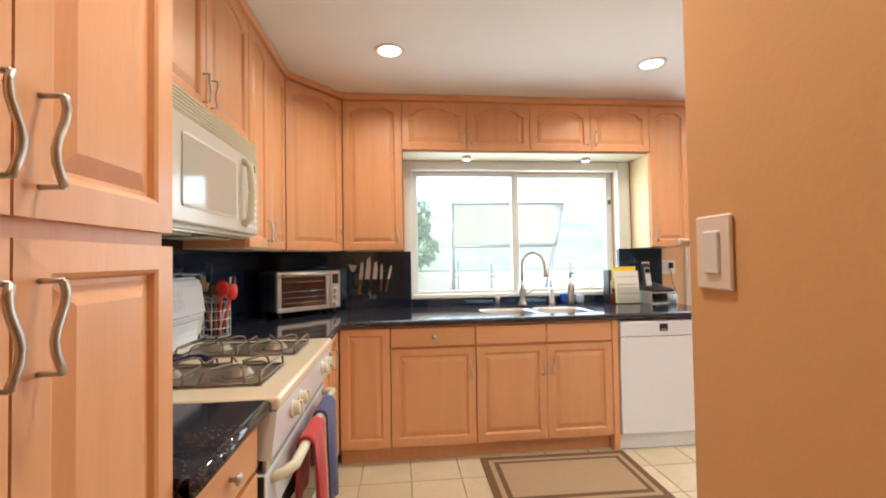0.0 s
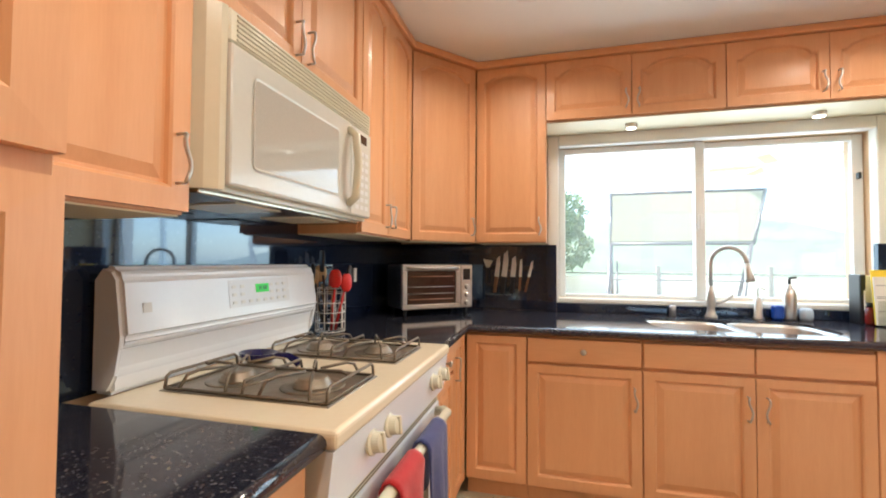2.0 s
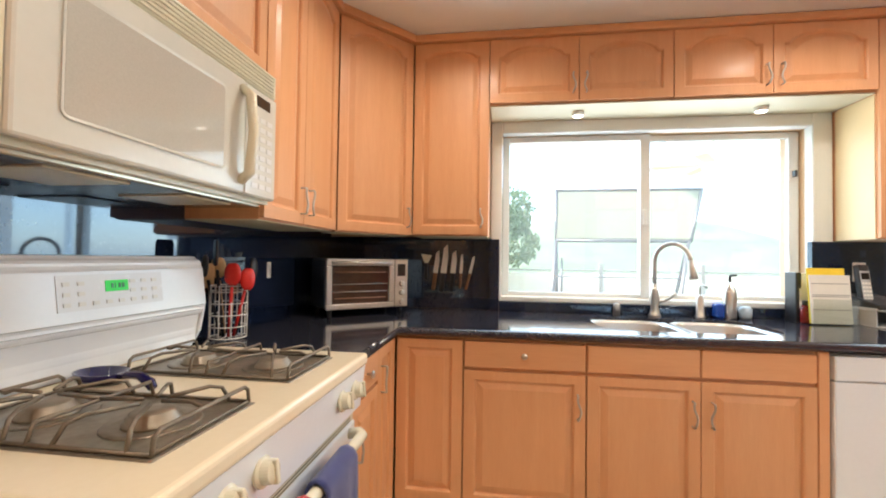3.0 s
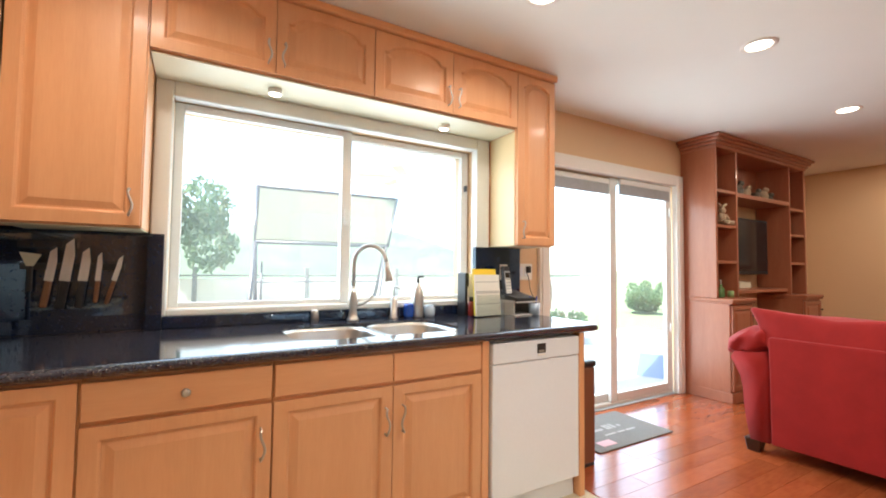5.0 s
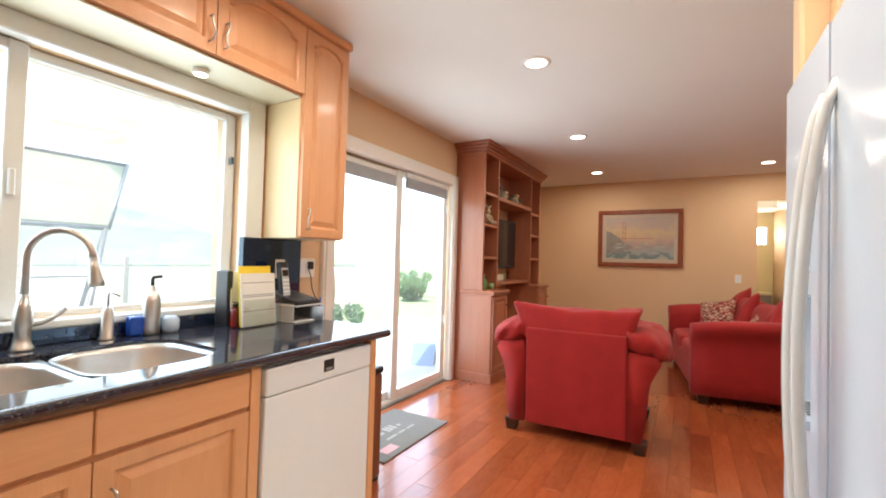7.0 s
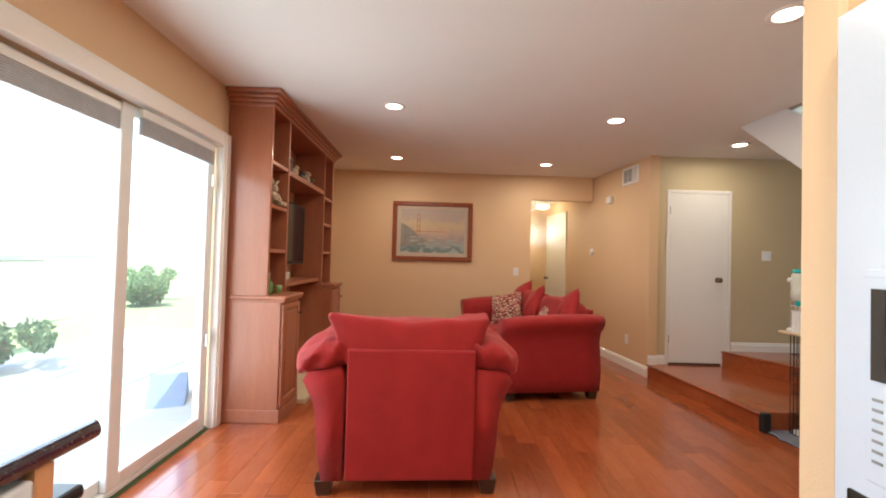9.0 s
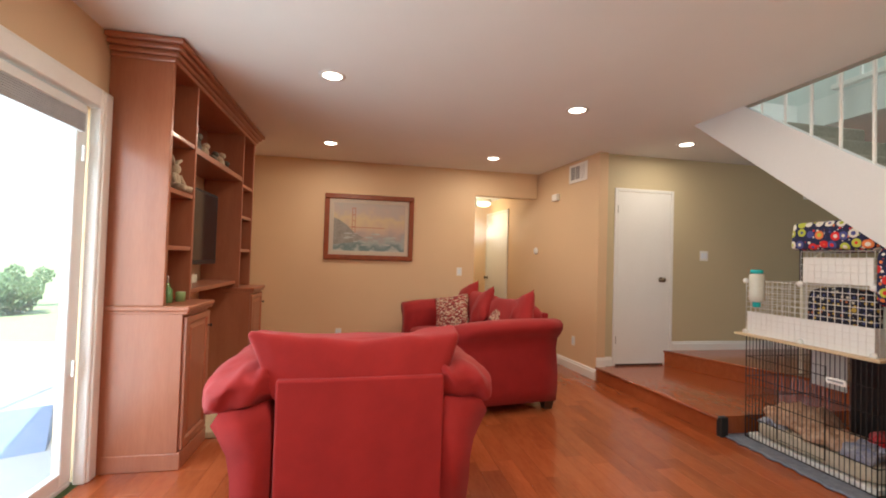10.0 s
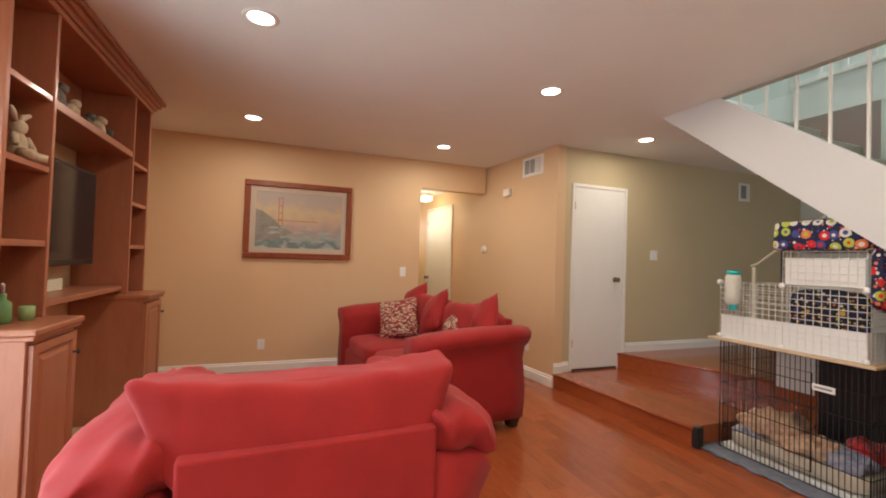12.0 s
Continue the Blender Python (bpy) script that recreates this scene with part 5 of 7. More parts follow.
for x0, x1, zs in ((hx0 + 0.031, hm0 - 0.023, (2.065, 1.715, 1.355)), (hm1 + 0.025, hx1 - 0.031, (2.0, 1.69, 1.36))):
    box("back_panel", x0, x1, HB - 0.012, HB, 0.985, HT, CHERRY, hutch, 0)
    for z in zs:
        box("shelf", x0, x1, HF + 0.006, HB - 0.013, z - 0.03, z, CHERRY, hutch, 0.003)
box("bridge_shelf", hm0 + 0.003, hm1 - 0.001, HF + 0.004, HB, 2.015, 2.06, CHERRY, hutch, 0.003)
box("back_panel", hm0 + 0.003, hm1 - 0.001, HB - 0.012, HB, 2.061, HT, CHERRY, hutch, 0)
box("top", hx0, hx1, HF, HB, HT, HT + 0.02, CHERRY, hutch, 0)
box("niche_shelf", hm0 + 0.003, hm1 - 0.001, HF + 0.03, HB, 1.02, 1.055, CHERRY, hutch, 0.004)
bm = bmesh.new()
for k, (o, z0, z1) in enumerate(((0.012, 2.475, 2.505), (0.03, 2.505, 2.535), (0.055, 2.535, 2.565), (0.08, 2.565, 2.597))):
    add_box(bm, hx0 - o, hx1 + o, HF - o, HB, z0, z1, 0.006)
part("crown", bm, CHERRY, hutch, "stepped cherry crown moulding")


def media_base(x0, x1, name_label):
    b = thing("media_cabinet", name_label, "cabinet", "wall unit base cabinets", pose(x0, 3.255, 0))
    w = x1 - x0
    box("body", 0, w, 0.021, HB - 3.255, 0.0, 0.945, CHERRY, b, 0.003)
    box("top", -0.012, w + 0.012, -0.018, HB - 3.255, 0.955, 0.985, CHERRY, b, 0.006)
    box("moulding", -0.006, w + 0.006, -0.008, HB - 3.255, 0.935, 0.955, CHERRY, b, 0.004)
    bm = bmesh.new()
    door_mesh(bm, w - 0.03, 0.80, 0, rail=0.05)
    d = part("door", bm, CHERRY, b)
    d.location = (0.015, 0, 0.115)
    bm = bmesh.new()
    add_lathe(bm, [(0.005, 0), (0.005, 0.014), (0.013, 0.02), (0.009, 0.027)], n=14)
    bmesh.ops.transform(bm, matrix=pose(w - 0.07, 0.0, 0.70, 90), verts=bm.verts)
    part("knob", bm, BLACK, d, "dark round knob", smooth=True)
    box("plinth", -0.006, w + 0.006, 0.004, HB - 3.255, 0, 0.10, CHERRY, b, 0.004)


media_base(hx0, 5.10, "cherry base cabinet with one door under the shelves")
media_base(6.235, 6.68, "cherry base cabinet with one door at the unit's far end")
tv = thing("television", "black flat-screen television mounted in the niche", "television", m=pose(5.19, 3.56, 1.215))
box("bezel", 0, 0.93, 0.0, 0.045, 0, 0.63, BLACK, tv, 0.006)
box("screen", 0.02, 0.91, -0.002, 0.001, 0.035, 0.61, surface("tv_screen", (0.010, 0.011, 0.013), (0.016, 0.017, 0.020), 3, rough=0.12, bump=0), tv, 0)
box("wall_mount", 0.35, 0.6, 0.045, 0.17, 0.2, 0.45, BLACK, tv, 0.003)
tagged(box("cable_box", 5.56, 5.80, 3.60, 3.70, 1.056, 1.13, IVORY, None, 0.004), "small cream box on the niche shelf", "box")
tagged(box("niche_carpet", 5.115, 6.22, 3.19, 3.73, 0.001, 0.045, surface("cream_pile", (0.55, 0.45, 0.28), (0.64, 0.53, 0.35), 30, rough=0.95, bump=0.4, fine=150), None, 0.006), "cream carpet offcut lying in the television niche", "carpet")
# plush animals and ornaments
PLUSH = surface("cream_plush", (0.42, 0.31, 0.20), (0.54, 0.42, 0.29), 20, rough=0.95, bump=0.5, fine=200)
bm = bmesh.new()
bx, by, bz = 4.93, 3.46, 1.716
add_cushion(bm, (bx, by, bz + 0.07), (0.040, 0.038, 0.062), 0.9, 0.010, 14)
add_cushion(bm, (bx, by - 0.005, bz + 0.150), (0.032, 0.032, 0.034), 0.95, 0.004, 12)
for sx in (-1, 1):
    add_tube(bm, [(bx + sx * 0.016, by, bz + 0.17), (bx + sx * 0.040, by, bz + 0.205), (bx + sx * 0.075, by - 0.01, bz + 0.225)], [0.010, 0.015, 0.008], 8)
    add_tube(bm, [(bx + sx * 0.03, by - 0.03, bz + 0.03), (bx + sx * 0.06, by - 0.09, bz + 0.022)], [0.026, 0.02], 8)
    add_tube(bm, [(bx + sx * 0.045, by - 0.01, bz + 0.11), (bx + sx * 0.075, by - 0.03, bz + 0.06)], [0.018, 0.014], 8)
tagged(part("plush_toy", bm, PLUSH, None, smooth=True), "cream plush toy with long ears on the shelf", "toy")
DARKORN = surface("dark_ornament", (0.05, 0.045, 0.035), (0.16, 0.13, 0.09), 15, rough=0.6, bump=0.3)
for k, (x, h, m_) in enumerate(((5.35, 0.15, DARKORN), (5.50, 0.11, PLUSH), (5.72, 0.10, DARKORN), (5.90, 0.13, PLUSH), (6.02, 0.08, DARKORN))):
    bm = bmesh.new()
    add_cushion(bm, (x, 3.50, 2.061 + h * 0.45), (0.05, 0.045, h * 0.46), 0.9, 0.018, 14, k)
    add_cushion(bm, (x + 0.02, 3.48, 2.061 + h * 0.95), (0.03, 0.03, 0.03), 0.95, 0.008, 14, k)
    tagged(part("ornament", bm, m_, None, smooth=True), "small figurine on the bridge shelf", "ornament", "ornaments on the bridge shelf")


def photo(x, y, z, w, h, label, turn=0):
    f = thing("photo_frame", label, "photo frame", "photo frames", pose(x, y, z, -12, 0, turn))
    bm = bmesh.new()
    for a in ((0, w, 0, 0.018), (0, w, h - 0.018, h), (0, 0.018, 0.018, h - 0.018), (w - 0.018, w, 0.018, h - 0.018)):
        add_box(bm, a[0], a[1], 0, 0.012, a[2], a[3], 0.002)
    part("frame", bm, WHITE, f)
    box("picture", 0.018, w - 0.018, 0.005, 0.010, 0.018, h - 0.018, DARKORN, f, 0)


photo(6.36, 3.46, 1.692, 0.16, 0.24, "white photo frame leaning on the shelf", 20)
photo(4.78, 3.52, 1.357, 0.13, 0.18, "white photo frame on the lower shelf", -10)
gc = thing("green_bottle", "small green bottle with a pale pump", "bottle", m=pose(4.85, 3.44, 0.986))
lathe("bottle", [(0.03, 0), (0.033, 0.02), (0.03, 0.09), (0.012, 0.105), (0.012, 0.13)], surface("green_liquid", (0.09, 0.20, 0.06), (0.14, 0.27, 0.10), 6, rough=0.15), gc)
tube("pump", [(0, 0, 0.12), (0, 0, 0.17), (-0.03, -0.01, 0.172)], 0.006, WHITE, gc)
tagged(lathe("green_candle", [(0.028, 0), (0.030, 0.06), (0.026, 0.065)], surface("candle_wax", (0.24, 0.36, 0.14), (0.30, 0.42, 0.18), 8, rough=0.4), None, (4.95, 3.40, 0.986)), "short green candle on the cabinet top", "candle")

# ---- painting ----
pt = thing("painting", "framed seascape with a red bridge in a cherry frame", "painting", m=pose(BACK_X - 0.002, 2.73, 1.275, 0, 0, -90))
PWI, PHI = 1.19, 0.88
bm = bmesh.new()
for a in ((0, PWI, 0, 0.065), (0, PWI, PHI - 0.065, PHI), (0, 0.065, 0.065, PHI - 0.065), (PWI - 0.065, PWI, 0.065, PHI - 0.065)):
    add_box(bm, a[0], a[1], -0.035, 0, a[2], a[3], 0.010, 2)
part("frame", bm, surface("frame_cherry", (0.20, 0.045, 0.018), (0.29, 0.075, 0.03), 4, (4, 4, 1), rough=0.25, bump=0.02), pt, "cherry picture frame")
bm = bmesh.new()
for a in ((0.065, PWI - 0.065, 0.065, 0.12), (0.065, PWI - 0.065, PHI - 0.12, PHI - 0.065), (0.065, 0.12, 0.12, PHI - 0.12), (PWI - 0.12, PWI - 0.065, 0.12, PHI - 0.12)):
    add_box(bm, a[0], a[1], -0.016, 0, a[2], a[3], 0.002)
part("mount", bm, surface("taupe_mount", (0.50, 0.42, 0.33), (0.56, 0.47, 0.37), 8, rough=0.8), pt)


def canvas_material():
    m, nt, b = principled("seascape")
    N, L = nt.nodes, nt.links
    co = N.new("ShaderNodeTexCoord")
    sep = N.new("ShaderNodeSeparateXYZ")
    L.new(co.outputs["Object"], sep.inputs[0])
    nz = N.new("ShaderNodeTexNoise")
    nz.inputs["Scale"].default_value, nz.inputs["Detail"].default_value = 6, 6
    L.new(co.outputs["Object"], nz.inputs["Vector"])
    ad = N.new("ShaderNodeMath")
    ad.operation = "MULTIPLY_ADD"
    ad.inputs[1].default_value = 0.40
    L.new(nz.outputs[0], ad.inputs[0])
    L.new(sep.outputs["Z"], ad.inputs[2])
    ramp = N.new("ShaderNodeValToRGB")
    cr = ramp.color_ramp
    stops = ((0.22, (0.16, 0.17, 0.13)), (0.30, (0.45, 0.46, 0.42)), (0.36, (0.13, 0.20, 0.20)), (0.44, (0.34, 0.38, 0.36)), (0.50, (0.36, 0.31, 0.29)), (0.60, (0.50, 0.36, 0.28)), (0.74, (0.58, 0.45, 0.26)), (0.86, (0.46, 0.37, 0.32)), (0.96, (0.42, 0.38, 0.34)))
    cr.elements[0].position, cr.elements[0].color = stops[0][0], (*stops[0][1], 1)
    cr.elements[1].position, cr.elements[1].color = stops[-1][0], (*stops[-1][1], 1)
    for p, c in stops[1:-1]:
        cr.elements.new(p).color = (*c, 1)
    L.new(ad.outputs[0], ramp.inputs[0])
    L.new(ramp.outputs[0], b.inputs["Base Color"])
    b.inputs["Roughness"].default_value = 0.5
    return m


box("canvas", 0.12, PWI - 0.12, -0.010, -0.004, 0.12, PHI - 0.12, canvas_material(), pt, 0)
BRIDGE = surface("bridge_red", (0.40, 0.14, 0.09), (0.46, 0.18, 0.12), 10, rough=0.6)
bm = bmesh.new()
for x in (0.36, 0.40):
    add_box(bm, x, x + 0.008, -0.0118, -0.010, 0.36, 0.70)
for z in (0.44, 0.52, 0.60, 0.69):
    add_box(bm, 0.36, 0.408, -0.0116, -0.0102, z, z + 0.010)
add_box(bm, 0.26, 0.80, -0.0115, -0.0103, 0.434, 0.442)
part("painted_bridge", bm, BRIDGE, pt)
CLIFF = surface("painted_cliff", (0.17, 0.16, 0.14), (0.36, 0.33, 0.29), 9, rough=0.6)
prism("painted_cliff", [(0.122, 0.20), (0.40, 0.24), (0.52, 0.30), (0.40, 0.36), (0.30, 0.46), (0.20, 0.53), (0.122, 0.56)], "y", -0.0128, -0.0105, CLIFF, pt)
FOAM = surface("painted_foam", (0.34, 0.36, 0.34), (0.46, 0.47, 0.44), 12, rough=0.6)
rf = random.Random(8)
bm = bmesh.new()
for k in range(16):
    fx, fz = rf.uniform(0.25, 0.95), rf.uniform(0.17, 0.36)
    r = rf.uniform(0.02, 0.06)
    vs = [bm.verts.new((fx + r * math.cos(a) * rf.uniform(0.8, 1.5), -0.0135 - 0.0002 * k, fz + r * 0.22 * math.sin(a))) for a in [2 * math.pi * j / 9 for j in range(9)]]
    bm.faces.new(vs)
part("painted_foam", bm, FOAM, pt)

# ---- couch and armchair ----
ARM = [(0.10, 0.085), (0.082, 0.20), (0.080, 0.32), (0.095, 0.45), (0.115, 0.55), (0.095, 0.62), (0.05, 0.66), (0.015, 0.71), (0.012, 0.755), (0.05, 0.785), (0.14, 0.79), (0.27, 0.77), (0.295, 0.66), (0.295, 0.085)]


ARM_LOW = [(0.165, 0.085), (0.142, 0.20), (0.128, 0.32), (0.124, 0.42), (0.108, 0.51), (0.072, 0.585), (0.045, 0.635), (0.07, 0.68), (0.25, 0.70), (0.278, 0.62), (0.278, 0.085)]


def couch(name, label, m, W, D, seats, arm_pillow=True, category="armchair", arm_top=0.0, back_top=0.838, back_in=0.29):
    """Local x from the back to the front, y across, z up."""
    ob = thing(name, label, category, "", m)
    box("base", 0.04, D - 0.02, 0.28, W - 0.28, 0.09, 0.36, RED_CLOTH, ob, 0.03, seg=3)
    bm = bmesh.new()
    add_box(bm, 0.0, 0.17, back_in, W - 0.29, 0.085, back_top, 0.012, 3)
    for v in bm.verts:
        v.co.x -= 0.05 * max(0, v.co.z - 0.45)
    part("backrest", bm, RED_CLOTH, ob)
    for side in (0, 1):
        outline = [(y if not side else W - y, z + (arm_top if z > 0.6 else 0)) for y, z in (ARM_LOW if arm_pillow else ARM)]
        bm = bmesh.new()
        n = 7
        rings = []
        for i in range(n):
            u = i / (n - 1)
            sh = 0.02 * (1 - math.sin(math.pi * min(1, 0.12 + u * 0.88)) ** 0.4)
            cy = (0.2 if not side else W - 0.2)
            rings.append([bm.verts.new((0.01 + u * (D - 0.01), cy + (p[0] - cy) * (1 - sh * 3), 0.085 + (p[1] - 0.085) * (1 - sh * 1.5 - 0.05 * u * u))) for p in outline])
        for A, B in zip(rings, rings[1:]):
            for j in range(len(A)):
                bm.faces.new((A[j], A[(j + 1) % len(A)], B[(j + 1) % len(A)], B[j]))
        bm.faces.new(rings[0][::-1])
        bm.faces.new(rings[-1])
        bmesh.ops.bevel(bm, geom=[e for e in bm.edges if len(e.link_faces) == 2 and e.calc_face_angle() > 0.9], offset=0.012, segments=2, affect="EDGES")
        arm = part("arm", bm, RED_CLOTH, ob, smooth=True)
        if arm_pillow:
            cy = 0.145 if not side else W - 0.145
            out = -1 if not side else 1
            bm = bmesh.new()
            add_cushion(bm, (0, 0, 0), (D * 0.47, 0.182, 0.092), 0.55, 0.034, 7.0, 2.0 + side, nu=72, nv=36)
            for v in bm.verts:
                q = v.co.y * out
                end = abs(v.co.x) / (D * 0.47)
                # draped over the arm, with gathers running in from the ends
                v.co.z += 0.020 - 0.75 * max(0.0, q + 0.10) ** 2 - 0.08 * q
                v.co.z += 0.017 * end ** 2 * math.sin(q * 46 + 4 * noise.noise(v.co * 5))
                v.co.x += 0.016 * end ** 3 * math.sin(q * 52 + v.co.z * 30)
                v.co += Vector((D * 0.47, cy - out * 0.012, 0.742))
            part("arm_pillow", bm, RED_CLOTH, arm, smooth=True)
    for k in range(seats):
        w = (W - 0.6) / seats
        cushion("seat_cushion", (D * 0.56, 0.3 + w * (k + 0.5), 0.41), (D * 0.43, w / 2 - 0.004, 0.10), RED_CLOTH, ob, 0.35, 0.012, 3.0, k)
    for x in (0.06, D - 0.10):
        for y in (0.175, W - 0.175):
            bm = bmesh.new()
            add_box(bm, x - 0.05, x + 0.05, y - 0.05, y + 0.05, 0.0, 0.09, 0.006)
            for v in bm.verts:
                if v.co.z < 0.04:
                    v.co.x, v.co.y = x + (v.co.x - x) * 0.75, y + (v.co.y - y) * 0.75
            part("leg", bm, DARKWOOD, ob, "dark wooden block foot")
    return ob


chair = couch("armchair", "red microfibre armchair with overstuffed pillow arms", pose(3.728, 1.575, 0, 0, 0, 3), 1.26, 0.94, 1, back_top=0.805, back_in=0.262)
bm = bmesh.new()
add_cushion(bm, (0.235, 0.63, 0.83), (0.14, 0.455, 0.168), 0.27, 0.020, 5.0, 1.0, nu=120, nv=48)
for v in bm.verts:
    u = (v.co.y - 0.63) / 0.455
    v.co.z += 0.050 * u * u * u * u - 0.026 + 0.016 * noise.noise(Vector((u * 4, v.co.x * 5, 2)))
    t_ = min(1.0, max(0.0, (v.co.z - 0.70) / 0.28))
    v.co.y = 0.63 + (v.co.y - 0.63) * (0.80 + 0.22 * t_)
    v.co.x = 0.150 + (v.co.x - 0.235) * (1.05 - 0.35 * t_) - 0.03 * t_
    # gathers fanning down from the middle of the top seam, and a sagging top edge
    fan_ = noise.noise(Vector((u * 7 + 1.5 * (v.co.z - 0.8), v.co.z * 2.0, 4.0)))
    v.co.x += 0.012 * fan_ * t_
    v.co.z -= 0.014 * t_ * (1 - u * u)
part("back_pillow", bm, RED_CLOTH, chair, "overstuffed red back pillow", smooth=True)
sofa = couch("sofa", "long red microfibre sofa with loose pillows", pose(7.42, 0.745, 0, 0, 0, 98), 2.14, 0.98, 2, False, "sofa", 0.03)
for k in range(2):
    w = (2.14 - 0.5) / 2
    bm = bmesh.new()
    add_cushion(bm, (0.17, 0.25 + w * (k + 0.5), 0.74), (0.15, w / 2, 0.19), 0.5, 0.03, 4.0, 5.0 + k, nu=36, nv=18, turn=Matrix.Rotation(-0.25, 3, "Y"))
    part("back_pillow", bm, RED_CLOTH, sofa, smooth=True)


def weave_material():
    m, nt, b = principled("patterned_weave")
    N, L = nt.nodes, nt.links
    co = N.new("ShaderNodeTexCoord")
    vo = N.new("ShaderNodeTexVoronoi")
    vo.inputs["Scale"].default_value = 52
    mp = N.new("ShaderNodeMapping")
    mp.inputs["Scale"].default_value = (1, 1, 2.2)
    L.new(co.outputs["Object"], mp.inputs[0])
    L.new(mp.outputs[0], vo.inputs["Vector"])
    ramp = N.new("ShaderNodeValToRGB")
    ramp.color_ramp.interpolation = "CONSTANT"
    for p, c in ((0.0, (0.30, 0.03, 0.03)), (0.4, (0.52, 0.36, 0.24)), (0.62, (0.16, 0.03, 0.025)), (0.8, (0.60, 0.50, 0.38))):
        e = ramp.color_ramp.elements[0] if p == 0 else ramp.color_ramp.elements.new(p)
        e.position, e.color = p, (*c, 1)
    L.new(vo.outputs["Color"], ramp.inputs[0])
    L.new(ramp.outputs[0], b.inputs["Base Color"])
    b.inputs["Roughness"].default_value = 0.9
    return m


WEAVE = weave_material()


def loose_pillow(x, y, z, mat, label, rz, tilt=25, s=0.21):
    bm = bmesh.new()
    n = 16
    for face in (-1, 1):
        g = []
        for i in range(n + 1):
            for j in range(n + 1):
                u, w = 2 * i / n - 1, 2 * j / n - 1
                t = ((1 - u ** 2) * (1 - w ** 2)) ** 0.42
                pinch = 1 - 0.07 * (1 - abs(u * w)) * max(abs(u), abs(w))
                g.append(bm.verts.new((s * u * pinch, face * 0.082 * t * (1 + 0.25 * noise.noise(Vector((u * 2 + x, w * 2, face)))), s * w * pinch)))
        for i in range(n):
            for j in range(n):
                a, b, c, d = g[i * (n + 1) + j], g[(i + 1) * (n + 1) + j], g[(i + 1) * (n + 1) + j + 1], g[i * (n + 1) + j + 1]
                bm.faces.new((a, b, c, d) if face < 0 else (d, c, b, a))
    bmesh.ops.remove_doubles(bm, verts=bm.verts, dist=0.0005)
    p = part("throw_pillow", bm, mat, None, smooth=True)
    p.matrix_world = pose(x, y, z, tilt, 12 if mat is WEAVE else 22, rz)
    tagged(p, label, "pillow", "pillows on the sofa")


loose_pillow(6.72, 1.16, 0.70, WEAVE, "red and beige patterned throw pillow", 60)
loose_pillow(5.98, 0.80, 0.73, WEAVE, "red and cream patterned throw pillow", 20, 30, 0.19)
loose_pillow(6.95, 0.93, 0.82, RED_CLOTH, "plain red throw pillow against the sofa back", 20)
loose_pillow(6.38, 0.90, 0.79, RED_CLOTH, "plain red throw pillow against the sofa back", 8)
loose_pillow(5.68, 0.72, 0.80, RED_CLOTH, "plain red throw pillow against the sofa arm", 10, 20)

# ---- doors, plates, vents and baseboards ----
BRONZE = surface("aged_bronze", (0.16, 0.12, 0.08), (0.22, 0.17, 0.11), 12, rough=0.3, metal=0.8, bump=0)


def panel_door(name, label, m, w, h, knob_x, gap=0.012):
    """Flush door in a slim casing; local x across, face towards -y, foot at z 0."""
    d = thing(name, label, "door", "", m, "structure")
    bm = bmesh.new()
    for a in ((-0.035, 0, 0, h + 0.04), (w, w + 0.035, 0, h + 0.04), (0, w, h + 0.002, h + 0.04)):
        add_box(bm, a[0], a[1], -0.018, 0.0, a[2], a[3], 0.004)
    part("casing", bm, WHITE, d)
    slab = box("slab", 0.003, w - 0.003, -0.012, 0.0, gap, h - 0.002, WHITE, d, 0.003)
    # Black sliver painted in as the shade under the slab.
    box("gap", 0.003, w - 0.003, -0.006, 0.0, 0.0, gap, BLACK, d, 0)
    bm = bmesh.new()
    add_lathe(bm, [(0.030, 0), (0.030, 0.004), (0.012, 0.008), (0.012, 0.03), (0.027, 0.042), (0.029, 0.056), (0.018, 0.066)], n=20)
    bmesh.ops.transform(bm, matrix=pose(knob_x, -0.012, 1.0, 90), verts=bm.verts)
    part("knob", bm, BRONZE, slab, "round brass-toned knob", smooth=True)
    for z in (0.25, h - 0.25):
        hg = box("hinge", -0.006, 0.006, -0.017, -0.011, z, z + 0.09, BRONZE, d, 0.002)
    return d


panel_door("door_2", "white flush closet door in a slim casing", pose(6.288, -0.675, 0.152, 0, 0, -90), 0.70, 2.015, 0.575, 0.02)
va = math.degrees(math.atan2(VENT_B[1] - VENT_A[1], VENT_B[0] - VENT_A[0]))


def on_vent_wall(s, z):
    """A pose on the vent wall, s metres along it from the corner, face outwards."""
    c, sn = math.cos(radians(va)), math.sin(radians(va))
    return pose(VENT_A[0] + s * c, VENT_A[1] + s * sn, z, 0, 0, va + 180)


panel_door("door_3", "white flush hall door", on_vent_wall(3.36, 0), 0.90, 2.16, 0.06)
gr = thing("wall_vent_grille", "white supply air grille high on the wall", "vent", m=on_vent_wall(0.42, 2.44))
box("frame", -0.19, 0.19, -0.012, 0, -0.115, 0.115, WHITE, gr, 0.004)
for x in (-0.145, -0.045, 0.055):
    op = box("opening", x, x + 0.088, -0.0135, -0.011, -0.08, 0.08, GREYPL, gr, 0)
    for k in range(6):
        box("slat", x, x + 0.088, -0.0155, -0.013, -0.075 + k * 0.026, -0.072 + k * 0.026 + (0.016 if x > 0 else 0), WHITE, op, 0)
al = thing("door_chime", "small white chime box below the grille", "chime box", m=on_vent_wall(0.90, 2.19))
box("case", -0.065, 0.065, -0.05, 0, -0.045, 0.045, WHITE, al, 0.008)
